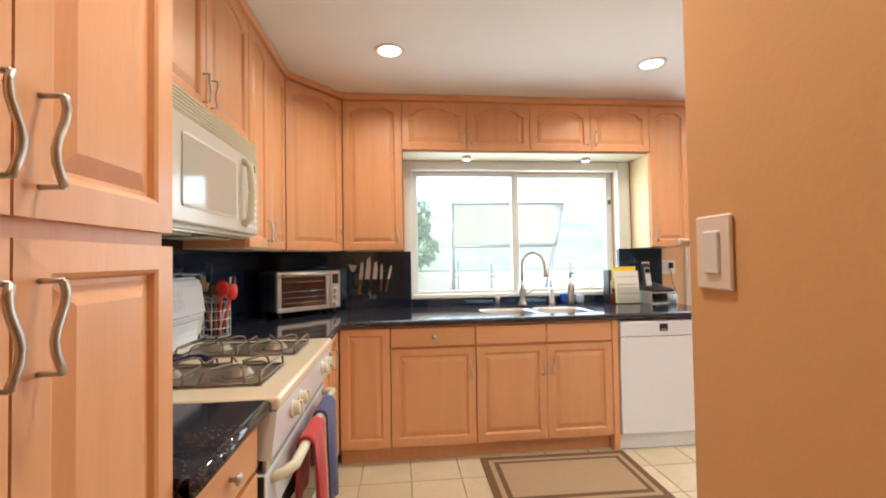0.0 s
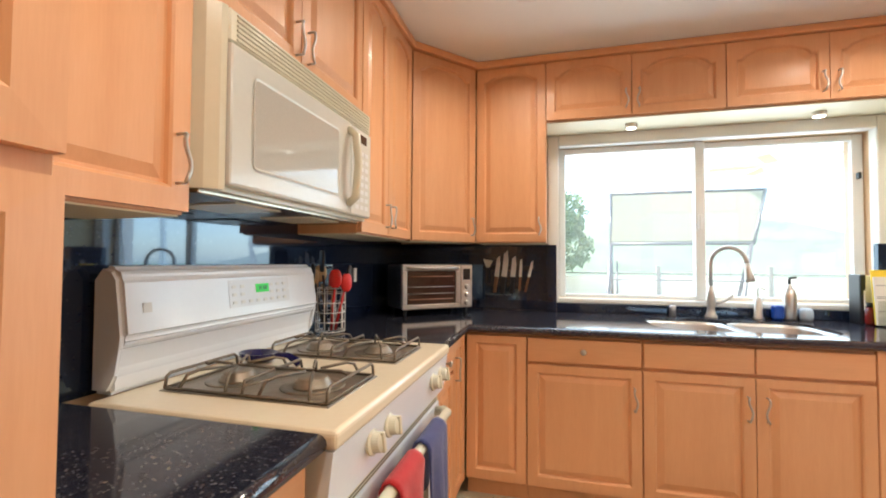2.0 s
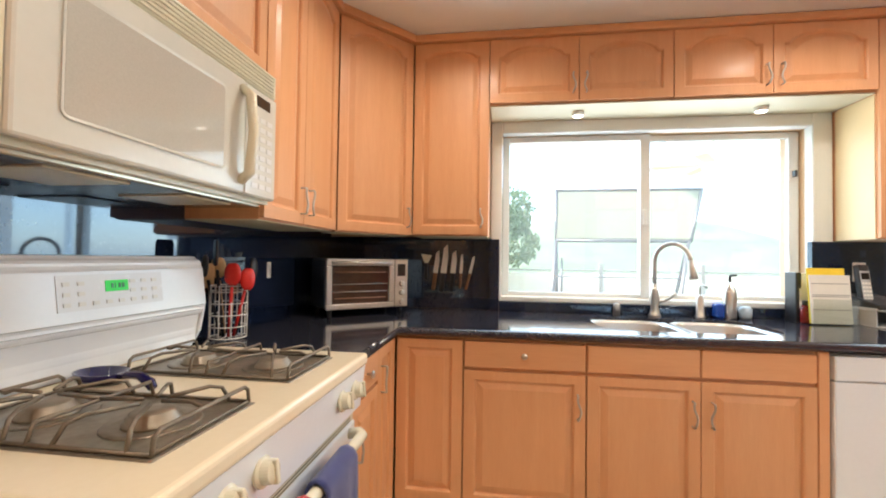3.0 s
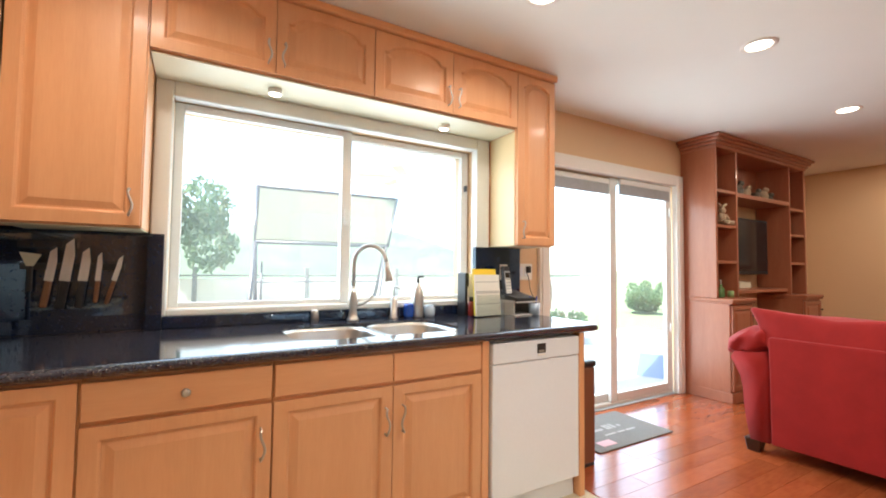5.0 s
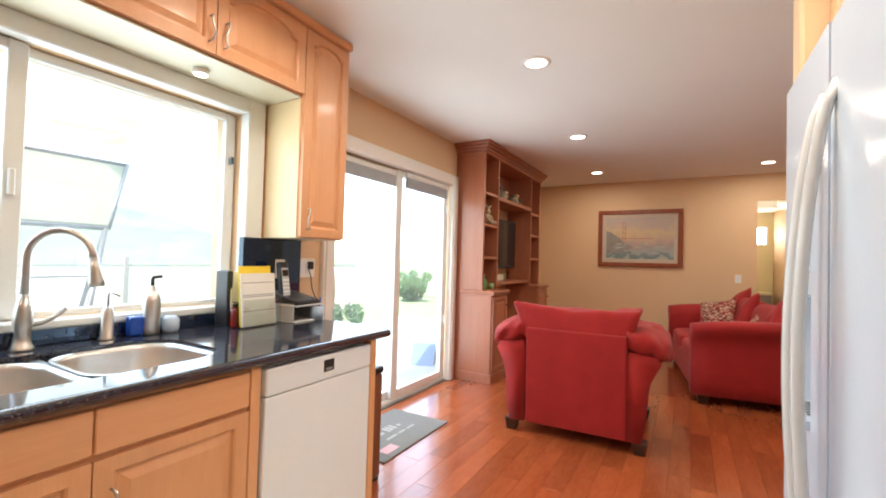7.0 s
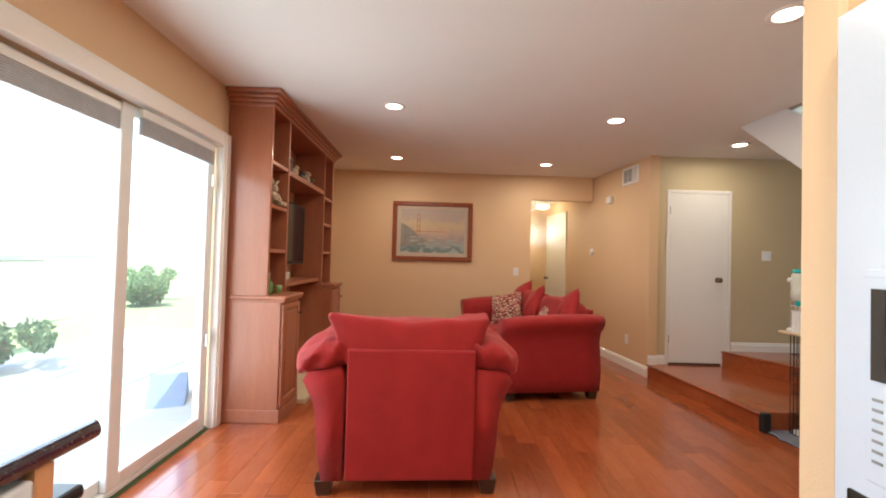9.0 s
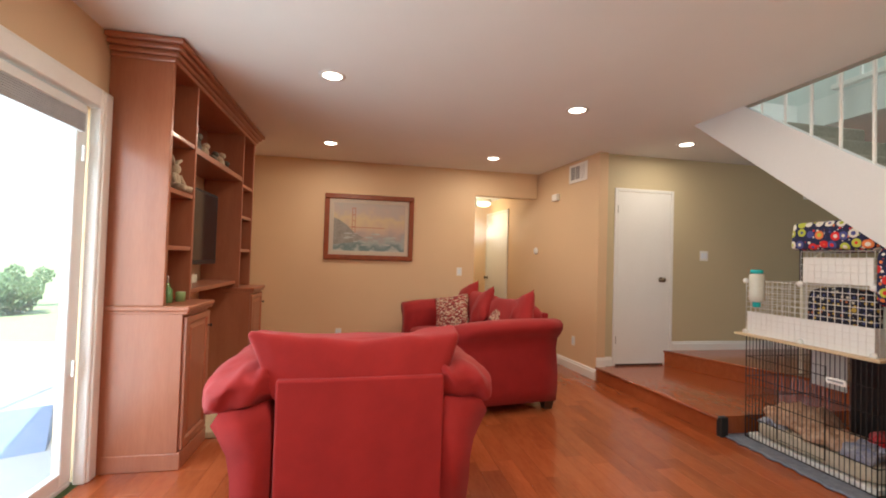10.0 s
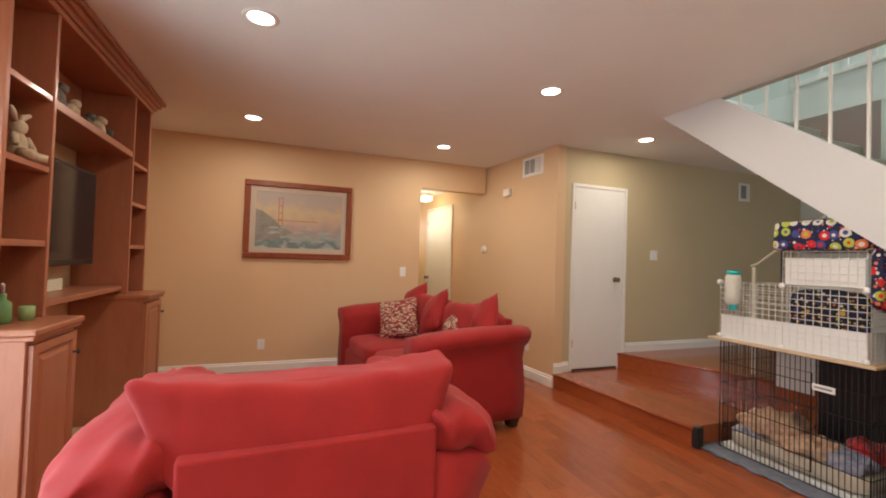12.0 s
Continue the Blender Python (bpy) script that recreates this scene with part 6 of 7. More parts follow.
th_ = thing("thermostat", "round white wall thermostat", "thermostat", m=on_vent_wall(1.45, 1.48))
bm = bmesh.new()
add_lathe(bm, [(0.05, 0), (0.05, 0.012), (0.042, 0.022), (0.03, 0.026)], n=24)
bmesh.ops.transform(bm, matrix=pose(0, 0, 0, 90), verts=bm.verts)
part("dial", bm, WHITE, th_, smooth=True)
wall_plate("wall_outlet", "white outlet plate low on the wall", on_vent_wall(0.45, 0.36), 0.07, 0.115, 1, "outlet")
wall_plate("light_switch", "white double switch plate beside the closet door", pose(6.288, -1.84, 1.45, 0, 0, -90), 0.115, 0.118, 2)
wall_plate("light_switch", "white switch plate beside the hall opening", pose(BACK_X - 0.001, 0.87, 1.15, 0, 0, -90))
wall_plate("wall_outlet", "white outlet plate on the back wall", pose(BACK_X - 0.001, 2.50, 0.30, 0, 0, -90), 0.075, 0.115, 2, "outlet")
gr2 = thing("wall_vent_grille", "small white return grille on the closet door wall", "vent", m=pose(6.288, -3.40, 2.34, 0, 0, -90))
box("frame", -0.11, 0.11, -0.012, 0, -0.12, 0.12, WHITE, gr2, 0.004)
box("opening", -0.07, 0.03, -0.014, -0.011, -0.085, 0.085, GREYPL, gr2, 0)


def skirting(name, x0, y0, x1, y1, z, label, h=0.105):
    """A profiled baseboard from one point to another, standing off to its left."""
    L_ = math.hypot(x1 - x0, y1 - y0)
    ob = prism(name, [(0, 0), (0.016, 0), (0.016, h * 0.72), (0.009, h * 0.80), (0.009, h * 0.93), (0, h)], "x", 0, L_, WHITE)
    ob.matrix_world = pose(x0, y0, z, 0, 0, math.degrees(math.atan2(y1 - y0, x1 - x0)))
    return tagged(ob, label, "baseboard", kind="structure")


BBL = "white painted profiled baseboard"
skirting("baseboard", BACK_X, 0.66, BACK_X, LIV_Y, 0, BBL)
skirting("baseboard", VENT_A[0], VENT_A[1], VENT_A[0] + 3.40 * math.cos(radians(va)), VENT_A[1] + 3.40 * math.sin(radians(va)), 0, BBL, 0.12)
skirting("baseboard", 6.29, -0.635, 6.29, -0.53, 0.15, BBL)
skirting("baseboard", 6.25, -0.53, 6.25, -0.42, 0.15, BBL)
skirting("baseboard", 6.29, -1.42, 6.29, -1.30, 0.15, BBL)
skirting("baseboard", 6.29, -4.6, 6.29, -1.42, 0.32, BBL)
skirting("baseboard", 2.385, 1.17, 2.385, -0.6, 0, BBL)

# hall and bathroom beyond
hl = thing("hall_light", "round flush glass hall ceiling light, switched on", "ceiling light", m=pose(9.2, 0.10, 2.41))
lathe("canopy", [(0.12, -0.05), (0.13, -0.03), (0.13, 0.008)], WHITE, hl)
lathe("globe", [(0.02, -0.13), (0.08, -0.12), (0.125, -0.09), (0.125, -0.05)], glow("globe_glow", (1.0, 0.90, 0.66), 0.5), hl)
hlamp = new("hall_lamp", bpy.data.lights.new("hall_lamp", "POINT"))
hlamp.data.energy, hlamp.data.color, hlamp.data.shadow_soft_size = 1.5, (1.0, 0.88, 0.60), 0.2
hlamp.location = (9.05, 0.22, 2.08)
structure(box("wall_hall_cross", 10.05, 10.17, -0.26, -0.13, 0, 2.42, WHITE, bevel=0), "white casing beside the bathroom doorway", "trim")
bw = thing("window_2", "small frosted bathroom window", "window", "", pose(10.998, 0.36, 1.75, 0, 0, -90), "structure")
box("frame", -0.25, 0.25, -0.02, 0, 0, 0.40, WHITE, bw, 0.004)
box("pane", -0.21, 0.21, -0.024, -0.018, 0.04, 0.36, glow("frosted_daylight", (1.0, 0.95, 0.86), 4.0), bw, 0)
van = thing("bathroom_vanity", "grey bathroom vanity with a pale top", "vanity", m=pose(10.55, 0.10, 0))
box("cabinet", 0, 0.42, 0, 0.6, 0, 0.80, GREYPL, van, 0.004)
box("top", -0.01, 0.43, -0.01, 0.61, 0.80, 0.84, CREAM, van, 0.004)

# ---- steps, stairs and the wall under them ----
def wood_step(name, outline, z0, z1, label):
    bm = bmesh.new()
    add_prism(bm, outline, "z", z0, z1)
    return structure(part(name, bm, FLOORWOOD), label, "step")


low = wood_step("step_1", [(6.288, -0.44), (6.255, -0.425), (4.72, -0.57), (4.72, -4.59), (6.288, -4.59)], 0.0, 0.15, "low reddish wooden platform step before the closet door")
high = wood_step("step_2", [(6.288, -1.31), (4.72, -2.02), (4.72, -4.59), (6.288, -4.59)], 0.151, 0.32, "second reddish wooden platform step towards the stairs")
for (xa, ya), (xb, yb), z in (((6.25, -0.422), (4.72, -0.562), 0.15), ((6.28, -1.312), (4.72, -2.018), 0.32)):
    tb = bmesh.new()
    add_tube(tb, [(xa, ya, z - 0.011), (xb, yb, z - 0.011)], 0.013, 8)
    part("nosing", tb, FLOORWOOD, low if z < 0.2 else high, smooth=True)
NOSE = surface("black_rubber", (0.012, 0.012, 0.012), (0.02, 0.02, 0.02), 10, rough=0.6)
tagged(box("corner_guard", 4.685, 4.735, -0.63, -0.560, 0.0, 0.152, NOSE, None, 0.006), "black rubber corner guard at the step's end", "corner guard")
SLO, SHI = 0.798, 0.745
STRING_W = surface("stringer_paint", (0.66, 0.66, 0.66), (0.70, 0.70, 0.70), 2.0, rough=0.45, bump=0.03)
stair = thing("staircase", "white staircase with grey carpet treads and white balusters", "staircase")
prism("stringer", [(2.40, 2.604 - SLO * 2.768), (5.168, 2.598), (4.665, 2.598), (2.40, 2.598 - SHI * 2.265)], "y", -0.76, -0.70, STRING_W, stair)
prism("soffit", [(2.40, 2.604 - SLO * 2.768), (5.168, 2.598), (5.05, 2.598), (2.40, 2.70 - SLO * 2.768)], "y", -1.74, -0.762, WHITE, stair)
CARPET = surface("grey_carpet", (0.27, 0.24, 0.19), (0.36, 0.33, 0.27), 40, rough=0.98, bump=0.6, fine=250)
for k in range(9):
    x1 = 4.80 - 0.255 * k
    z1 = 2.47 - 0.19 * k
    box("tread", x1 - 0.255, x1 + 0.025, -1.745, -0.765, z1 - 0.19, z1, CARPET, stair, 0.02, seg=2)
for k in range(17):
    x = 4.53 - 0.18 * k
    if x < 2.5:
        break
    z = 2.598 - SHI * (4.665 - x)
    box("baluster", x - 0.008, x + 0.008, -0.743, -0.727, z - 0.01, z + 0.92, WHITE, stair, 0.002)
tube("handrail", [(4.60, -0.735, 2.55 + 0.93), (2.5, -0.735, 2.598 - SHI * 2.165 + 0.93)], 0.024, WHITE, stair)
for k in range(8):
    box("far_baluster", 4.70 - 0.17 * k, 4.72 - 0.17 * k, -1.70, -1.68, 2.90, 3.75, WHITE, stair, 0.002)
box("far_rail", 3.3, 4.75, -1.72, -1.66, 2.86, 2.90, WHITE, stair, 0.004)
structure(box("wall_under_stairs", 2.385, 3.665, -0.81, -0.69, 0, 1.60, WALL, None, 0.006), "beige half wall beneath the stairs", "wall")
structure(box("half_wall_cap", 2.385, 3.70, -0.84, -0.66, 1.60, 1.625, CHERRY, None, 0.006), "brown wooden cap on the half wall", "trim")
nw = thing("newel_post", "white newel post and sloping handrail by the far stairs", "newel post", m=pose(5.2, -1.95, 0.322))
box("post", -0.015, 0.015, -0.015, 0.015, 0, 1.02, IVORY, nw, 0.004)
tube("handrail", [(0.03, 0.0, 1.03), (-0.03, -0.01, 1.06), (-0.20, -0.02, 1.20), (-0.6, -0.05, 1.52)], 0.011, IVORY, nw)

# ---- dog crate with stacked wire cage ----
CX0, CX1, CY0, CY1, CZ = 3.80, 4.66, -1.36, -0.755, 0.79


wire_mesh = {}


def wire_panel(name, p0, ux, uz, nx, nz, r, material, parent, label=""):
    """A framed grid of wires from p0 along ux and uz, each wire an object of its own."""
    p0, ux, uz = Vector(p0), Vector(ux), Vector(uz)
    bm = bmesh.new()
    add_tube(bm, [p0, p0 + ux, p0 + ux + uz, p0 + uz], r * 1.6, 5, closed=True)
    frame_ = part(name, bm, material, parent, label)
    for at, d, rr, n, step in ((p0, uz, r, nx, ux), (p0, ux, r * 1.2, nz, uz)):
        key = (tuple(round(v, 4) for v in d), round(rr, 5), material.name)
        if key not in wire_mesh:
            bm = bmesh.new()
            add_tube(bm, [(0, 0, 0), d], rr, 5)
            me = bpy.data.meshes.new("wire")
            bm.to_mesh(me)
            bm.free()
            me.materials.append(material)
            wire_mesh[key] = me
        for i in range(1, n):
            w = new("wire", wire_mesh[key])
            w.parent = frame_
            w.location = at + step * (i / n)
    return frame_


crate = thing("dog_crate", "black wire dog crate with a plastic tray", "dog crate")
lx, ly = CX1 - CX0, CY1 - CY0
wire_panel("front_panel", (CX0, CY1, 0.02), (lx, 0, 0), (0, 0, CZ - 0.02), 30, 5, 0.0027, WIRE, crate)
wire_panel("back_panel", (CX0, CY0, 0.02), (lx, 0, 0), (0, 0, CZ - 0.02), 30, 5, 0.0027, WIRE, crate)
wire_panel("end_panel", (CX0, CY0, 0.02), (0, ly, 0), (0, 0, CZ - 0.02), 20, 5, 0.0027, WIRE, crate)
wire_panel("end_panel", (CX1, CY0, 0.02), (0, ly, 0), (0, 0, CZ - 0.02), 20, 5, 0.0027, WIRE, crate)
wire_panel("top_panel", (CX0, CY0, CZ), (lx, 0, 0), (0, ly, 0), 30, 4, 0.0027, WIRE, crate)
wire_panel("door_frame", (CX0 + 0.28, CY1 + 0.007, 0.10), (0.32, 0, 0), (0, 0, 0.60), 1, 1, 0.0032, WIRE, crate)
box("tray", CX0 + 0.01, CX1 - 0.01, CY0 + 0.01, CY1 - 0.01, 0.012, 0.05, WHITE, crate, 0.004)
lab = box("maker_plate", 3.96, 4.08, CY1 + 0.004, CY1 + 0.008, 0.60, 0.64, WHITE, crate, 0.002)
box("plate_print", 3.975, 4.065, CY1 + 0.0082, CY1 + 0.0092, 0.615, 0.627, GREYPL, lab, 0)
TANBLK = surface("tan_blanket", (0.40, 0.19, 0.10), (0.76, 0.56, 0.40), 30, rough=0.95, bump=0.5, fine=90)
BLUEBLK = surface("blue_blanket", (0.08, 0.12, 0.34), (0.62, 0.60, 0.55), 9, rough=0.95, bump=0.4, fine=90)
CREAMBLK = surface("cream_bed", (0.52, 0.44, 0.32), (0.64, 0.56, 0.43), 8, rough=0.95, bump=0.3, fine=120)
bed = cushion("crate_bed", (4.23, -1.055, 0.105), (0.41, 0.285, 0.055), CREAMBLK, None, 0.35, 0.012, 5)
tagged(bed, "cream padded dog bed in the crate", "dog bed")
for c, s, mt, lb_, sd in (((4.43, -1.0, 0.225), (0.19, 0.22, 0.075), TANBLK, "rumpled tan spotted blanket in the crate", 1.0), ((4.16, -0.93, 0.195), (0.17, 0.14, 0.05), TANBLK, "rumpled tan spotted blanket in the crate", 3.0), ((3.98, -0.92, 0.185), (0.12, 0.12, 0.045), BLUEBLK, "blue and white blanket bunched in the crate", 5.0), ((4.52, -0.86, 0.165), (0.10, 0.075, 0.03), BLUEBLK, "blue and white blanket under the tan one", 7.0), ((3.95, -1.16, 0.21), (0.12, 0.14, 0.06), RED_TOWEL, "dark red blanket at the crate's back", 9.0)):
    b_ = bmesh.new()
    add_cushion(b_, c, s, 0.75, 0.05, 9.0, sd, nu=72, nv=36)
    for v in b_.verts:
        v.co.z += 0.016 * noise.noise(v.co * 22 + Vector((sd, 0, 0))) + 0.010 * math.sin(38 * (v.co.x + 0.6 * v.co.y) + 5 * noise.noise(v.co * 7))
    tagged(part("blanket", b_, mt, None, smooth=True), lb_, "blanket", "blankets in the crate")
tagged(box("white_panel", 4.37, 4.625, -1.335, -1.325, 0.42, 0.74, WHITE, None, 0.004), "white plastic panel at the back of the crate", "panel")
tagged(box("dark_cover", 3.83, 4.35, -1.352, -1.33, 0.045, 0.76, BLACK, None, 0.006), "black cloth cover at the back of the crate", "cover")
bm = bmesh.new()
n1, n2 = 40, 26
gv = [[bm.verts.new((3.68 + 1.06 * i / n1, -1.40 + 0.80 * j / n2 + 0.03 * noise.noise(Vector((i * 0.35, 0, 2))), 0.004 + 0.012 * abs(noise.noise(Vector((i * 0.3, j * 0.5, 0)))) * (1 if j > n2 - 6 else 0))) for j in range(n2 + 1)] for i in range(n1 + 1)]
for i in range(n1):
    for j in range(n2):
        bm.faces.new((gv[i][j], gv[i + 1][j], gv[i + 1][j + 1], gv[i][j + 1]))
ub_ = part("floor_blanket", bm, surface("denim_cloth", (0.11, 0.13, 0.18), (0.24, 0.26, 0.31), 25, rough=0.95, bump=0.4, fine=150), None, smooth=True)
sm = ub_.modifiers.new("thick", "SOLIDIFY")
sm.thickness, sm.offset = 0.008, 1.0
tagged(ub_, "grey-blue blanket spread beneath the crate", "blanket")
PLY = surface("plywood", (0.55, 0.40, 0.24), (0.66, 0.50, 0.32), 4, (0.6, 6, 6), rough=0.6)
tagged(box("plywood_board", 3.765, 4.735, -1.40, -0.715, 0.795, 0.812, PLY, None, 0.002), "pale plywood board on top of the crate", "board")
cage = thing("wire_cube_cage", "white wire cube pet cage with white board sides", "pet cage")
ZB, ZM, ZT, YF, YB, XA, XM, XB = 0.814, 1.222, 1.445, -0.765, -1.18, 3.825, 4.255, 4.675
for x0, x1 in ((XA, XM), (XM, XB)):
    wire_panel("grid_panel", (x0, YF, ZB), (x1 - x0, 0, 0), (0, 0, ZM - ZB), 10, 10, 0.0018, WHITE_WIRE, cage)
    wire_panel("grid_panel", (x0, YB, ZB), (x1 - x0, 0, 0), (0, 0, ZM - ZB), 10, 10, 0.0018, WHITE_WIRE, cage)
for x in (XA, XM, XB):
    wire_panel("grid_panel", (x, YB, ZB), (0, YF - YB, 0), (0, 0, ZM - ZB), 10, 10, 0.0018, WHITE_WIRE, cage)
wire_panel("grid_panel", (XA, YF, ZM), (XM - XA, 0, 0), (0, 0, ZT - ZM), 10, 5, 0.0018, WHITE_WIRE, cage)
for x in (XA, XM):
    wire_panel("grid_panel", (x, YB, ZM), (0, YF - YB, 0), (0, 0, ZT - ZM), 10, 5, 0.0018, WHITE_WIRE, cage)
BOARD = surface("white_board", (0.74, 0.73, 0.70), (0.80, 0.79, 0.76), 3, rough=0.5, bump=0.02)
box("side_board", XA + 0.005, XB - 0.005, YF - 0.010, YF - 0.005, ZB, 0.985, BOARD, cage, 0.001)
box("side_board", XA + 0.004, XA + 0.008, YB, YF - 0.01, ZB, 0.985, BOARD, cage, 0.001)
box("side_board", XA + 0.01, XM - 0.01, YF - 0.010, YF - 0.005, ZM + 0.012, 1.405, BOARD, cage, 0.001)
for x, z in ((XA, ZM), (XM, ZM), (XB, ZM), (XA, ZB + 0.01), (XM, ZB + 0.01), (XB, ZB + 0.01)):
    bm = bmesh.new()
    add_lathe(bm, [(0.018, -0.012), (0.02, 0), (0.018, 0.012)], n=14)
    bmesh.ops.transform(bm, matrix=pose(x, YF + 0.004, z, 90), verts=bm.verts)
    part("connector", bm, WHITE_WIRE, cage, smooth=True)


BRIGHT_DOTS = ((0.0, (0.62, 0.02, 0.02)), (0.22, (0.70, 0.66, 0.58)), (0.38, (0.45, 0.50, 0.06)), (0.52, (0.06, 0.07, 0.24)), (0.68, (0.72, 0.20, 0.06)), (0.82, (0.66, 0.62, 0.56)))


def dots_material(base=(0.012, 0.016, 0.06, 1), sizes=((38.0, 0.36, 3.0), (15.0, 0.42, 0.0), (15.0, 0.20, 0.0)), cols=BRIGHT_DOTS):
    m, nt, b = principled("dotted_print")
    N, L = nt.nodes, nt.links
    co = N.new("ShaderNodeTexCoord")
    last = None
    for scale, size, seed in sizes:
        mp = N.new("ShaderNodeMapping")
        mp.inputs["Location"].default_value = (seed, seed, seed)
        L.new(co.outputs["Object"], mp.inputs[0])
        vo = N.new("ShaderNodeTexVoronoi")
        vo.inputs["Scale"].default_value, vo.inputs["Randomness"].default_value = scale, 0.6
        L.new(mp.outputs[0], vo.inputs["Vector"])
        lt = N.new("ShaderNodeMath")
        lt.operation = "LESS_THAN"
        lt.inputs[1].default_value = size
        L.new(vo.outputs["Distance"], lt.inputs[0])
        sp_ = N.new("ShaderNodeSeparateColor")
        L.new(vo.outputs["Color"], sp_.inputs[0])
        ramp = N.new("ShaderNodeValToRGB")
        ramp.color_ramp.interpolation = "CONSTANT"
        for p, c in cols:
            e = ramp.color_ramp.elements[0] if p == 0 else ramp.color_ramp.elements.new(p)
            e.position, e.color = p, (*c, 1)
        L.new(sp_.outputs[1 if size < 0.25 else 0], ramp.inputs[0])
        mix = N.new("ShaderNodeMix")
        mix.data_type = "RGBA"
        L.new(lt.outputs[0], mix.inputs["Factor"])
        if last is None:
            mix.inputs["A"].default_value = base
        else:
            L.new(last, mix.inputs["A"])
        L.new(ramp.outputs[0], mix.inputs["B"])
        last = mix.outputs["Result"]
    L.new(last, b.inputs["Base Color"])
    b.inputs["Roughness"].default_value = 0.85
    return m


DOTS = dots_material()
b_ = bmesh.new()
add_cushion(b_, (4.055, -0.955, 1.548), (0.262, 0.240, 0.100), 0.24, 0.016, 6, 2, nu=64, nv=28)
tagged(part("dotted_cloth", b_, DOTS, None, smooth=True), "navy cloth printed with bright dots over the cage", "cloth")
b_ = bmesh.new()
add_cushion(b_, (3.775, -0.93, 1.30), (0.035, 0.20, 0.20), 0.4, 0.02, 7, 4, nu=30, nv=16)
tagged(part("dotted_cloth", b_, DOTS, None, smooth=True), "navy dotted cloth end hanging beside the cage", "cloth")
b_ = bmesh.new()
add_cushion(b_, (4.04, -0.83, 1.01), (0.20, 0.045, 0.195), 0.3, 0.02, 8, 6, nu=36, nv=18)
DARKDOT = dots_material((0.006, 0.007, 0.018, 1), ((34.0, 0.30, 5.0), (17.0, 0.26, 1.0)), ((0.0, (0.45, 0.30, 0.05)), (0.3, (0.03, 0.04, 0.14)), (0.55, (0.50, 0.46, 0.38)), (0.72, (0.03, 0.03, 0.05)), (0.9, (0.40, 0.12, 0.04))))
tagged(part("cage_hammock", b_, DARKDOT, None, smooth=True), "dark printed cloth bunched inside the cage", "cloth")
wb = thing("water_bottle", "clear pet water bottle with turquoise cap", "water bottle", m=pose(4.56, -0.735, 1.03))
TURQ = surface("turquoise", (0.01, 0.42, 0.42), (0.02, 0.50, 0.50), 5, rough=0.3)
PETB = surface("milky_plastic", (0.60, 0.62, 0.54), (0.68, 0.70, 0.62), 6, rough=0.25, bump=0)
lathe("flask", [(0.02, 0.03), (0.048, 0.05), (0.05, 0.12), (0.046, 0.14), (0.05, 0.16), (0.05, 0.235), (0.04, 0.25)], PETB, wb)
lathe("cap", [(0.042, 0.25), (0.042, 0.275), (0.036, 0.28)], TURQ, wb)
lathe("spout_cap", [(0.014, -0.005), (0.026, 0.0), (0.026, 0.04), (0.02, 0.05)], TURQ, wb)
tagged(box("cage_pole", 4.262, 4.278, -0.79, -0.775, 1.225, 1.60, BLACK, None, 0.003), "thin black pole beside the upper cage", "pole")

# ---- outdoors ----
structure(box("ground", -300, 300, 3.9, 500, -0.30, -0.10, LAWN, None, 0), "green lawn reaching away from the house", "ground")
structure(box("patio", -6, 9, 3.89, 7.4, -0.10, -0.06, CONCRETE, None, 0.01), "sunlit pale concrete patio", "patio")
structure(box("unseen_wall", -8, -1.2, 3.6, 3.89, -0.1, 5.2, STUCCO, None, 0), "unseen pale stucco wall outside the rooms", "wall")
# Added wall that keeps the sun out of the stair hall's west opening.
structure(box("unseen_wall", 0.9, 1.0, -4.75, -1.7, -0.1, 5.2, STUCCO, None, 0), "unseen pale stucco wall outside the rooms", "wall")
structure(box("unseen_wall", 7.8, 16, 3.6, 3.89, -0.1, 5.2, STUCCO, None, 0), "unseen pale stucco wall outside the rooms", "wall")
FENCE = surface("pale_fence", (0.62, 0.58, 0.50), (0.70, 0.66, 0.58), 6, rough=0.8)
fence = thing("garden_fence", "low pale panelled garden fence with dark posts", "fence")
FP = surface("dark_post", (0.16, 0.15, 0.14), (0.24, 0.23, 0.21), 6, rough=0.6)
for k in range(9):
    x = -7 + 1.8 * k
    box("post", x, x + 0.07, 9.20, 9.27, -0.10, 1.22, FP, fence, 0.005)
    box("panel", x + 0.07, x + 1.8, 9.22, 9.25, -0.05, 1.02, FENCE, fence, 0.003)
    box("rail", x + 0.07, x + 1.8, 9.215, 9.255, 1.06, 1.09, FP, fence, 0.003)
# garden swing with a tilted canopy
swing = thing("garden_swing", "steel garden swing frame with a tilted canvas canopy", "garden swing")
FRM = surface("swing_steel", (0.07, 0.07, 0.075), (0.12, 0.12, 0.125), 10, rough=0.4, metal=0.4, bump=0)
SX0, SX1, SYF = 0.80, 2.40, 5.95
CANV = surface("canopy_canvas", (0.125, 0.13, 0.09), (0.16, 0.165, 0.12), 12, rough=0.9, bump=0.2)
bm = bmesh.new()
v = [bm.verts.new(p) for p in ((SX0, SYF, 1.52), (SX1 - 0.12, SYF, 1.52), (SX1 + 0.20, SYF + 0.45, 2.15), (SX0 + 0.05, SYF + 0.45, 2.15))]
bm.faces.new(v)
r = bmesh.ops.extrude_face_region(bm, geom=list(bm.faces))
for g in r["geom"]:
    if isinstance(g, bmesh.types.BMVert):
        g.co.z += 0.012
part("canopy", bm, CANV, swing, "pale green canvas canopy")
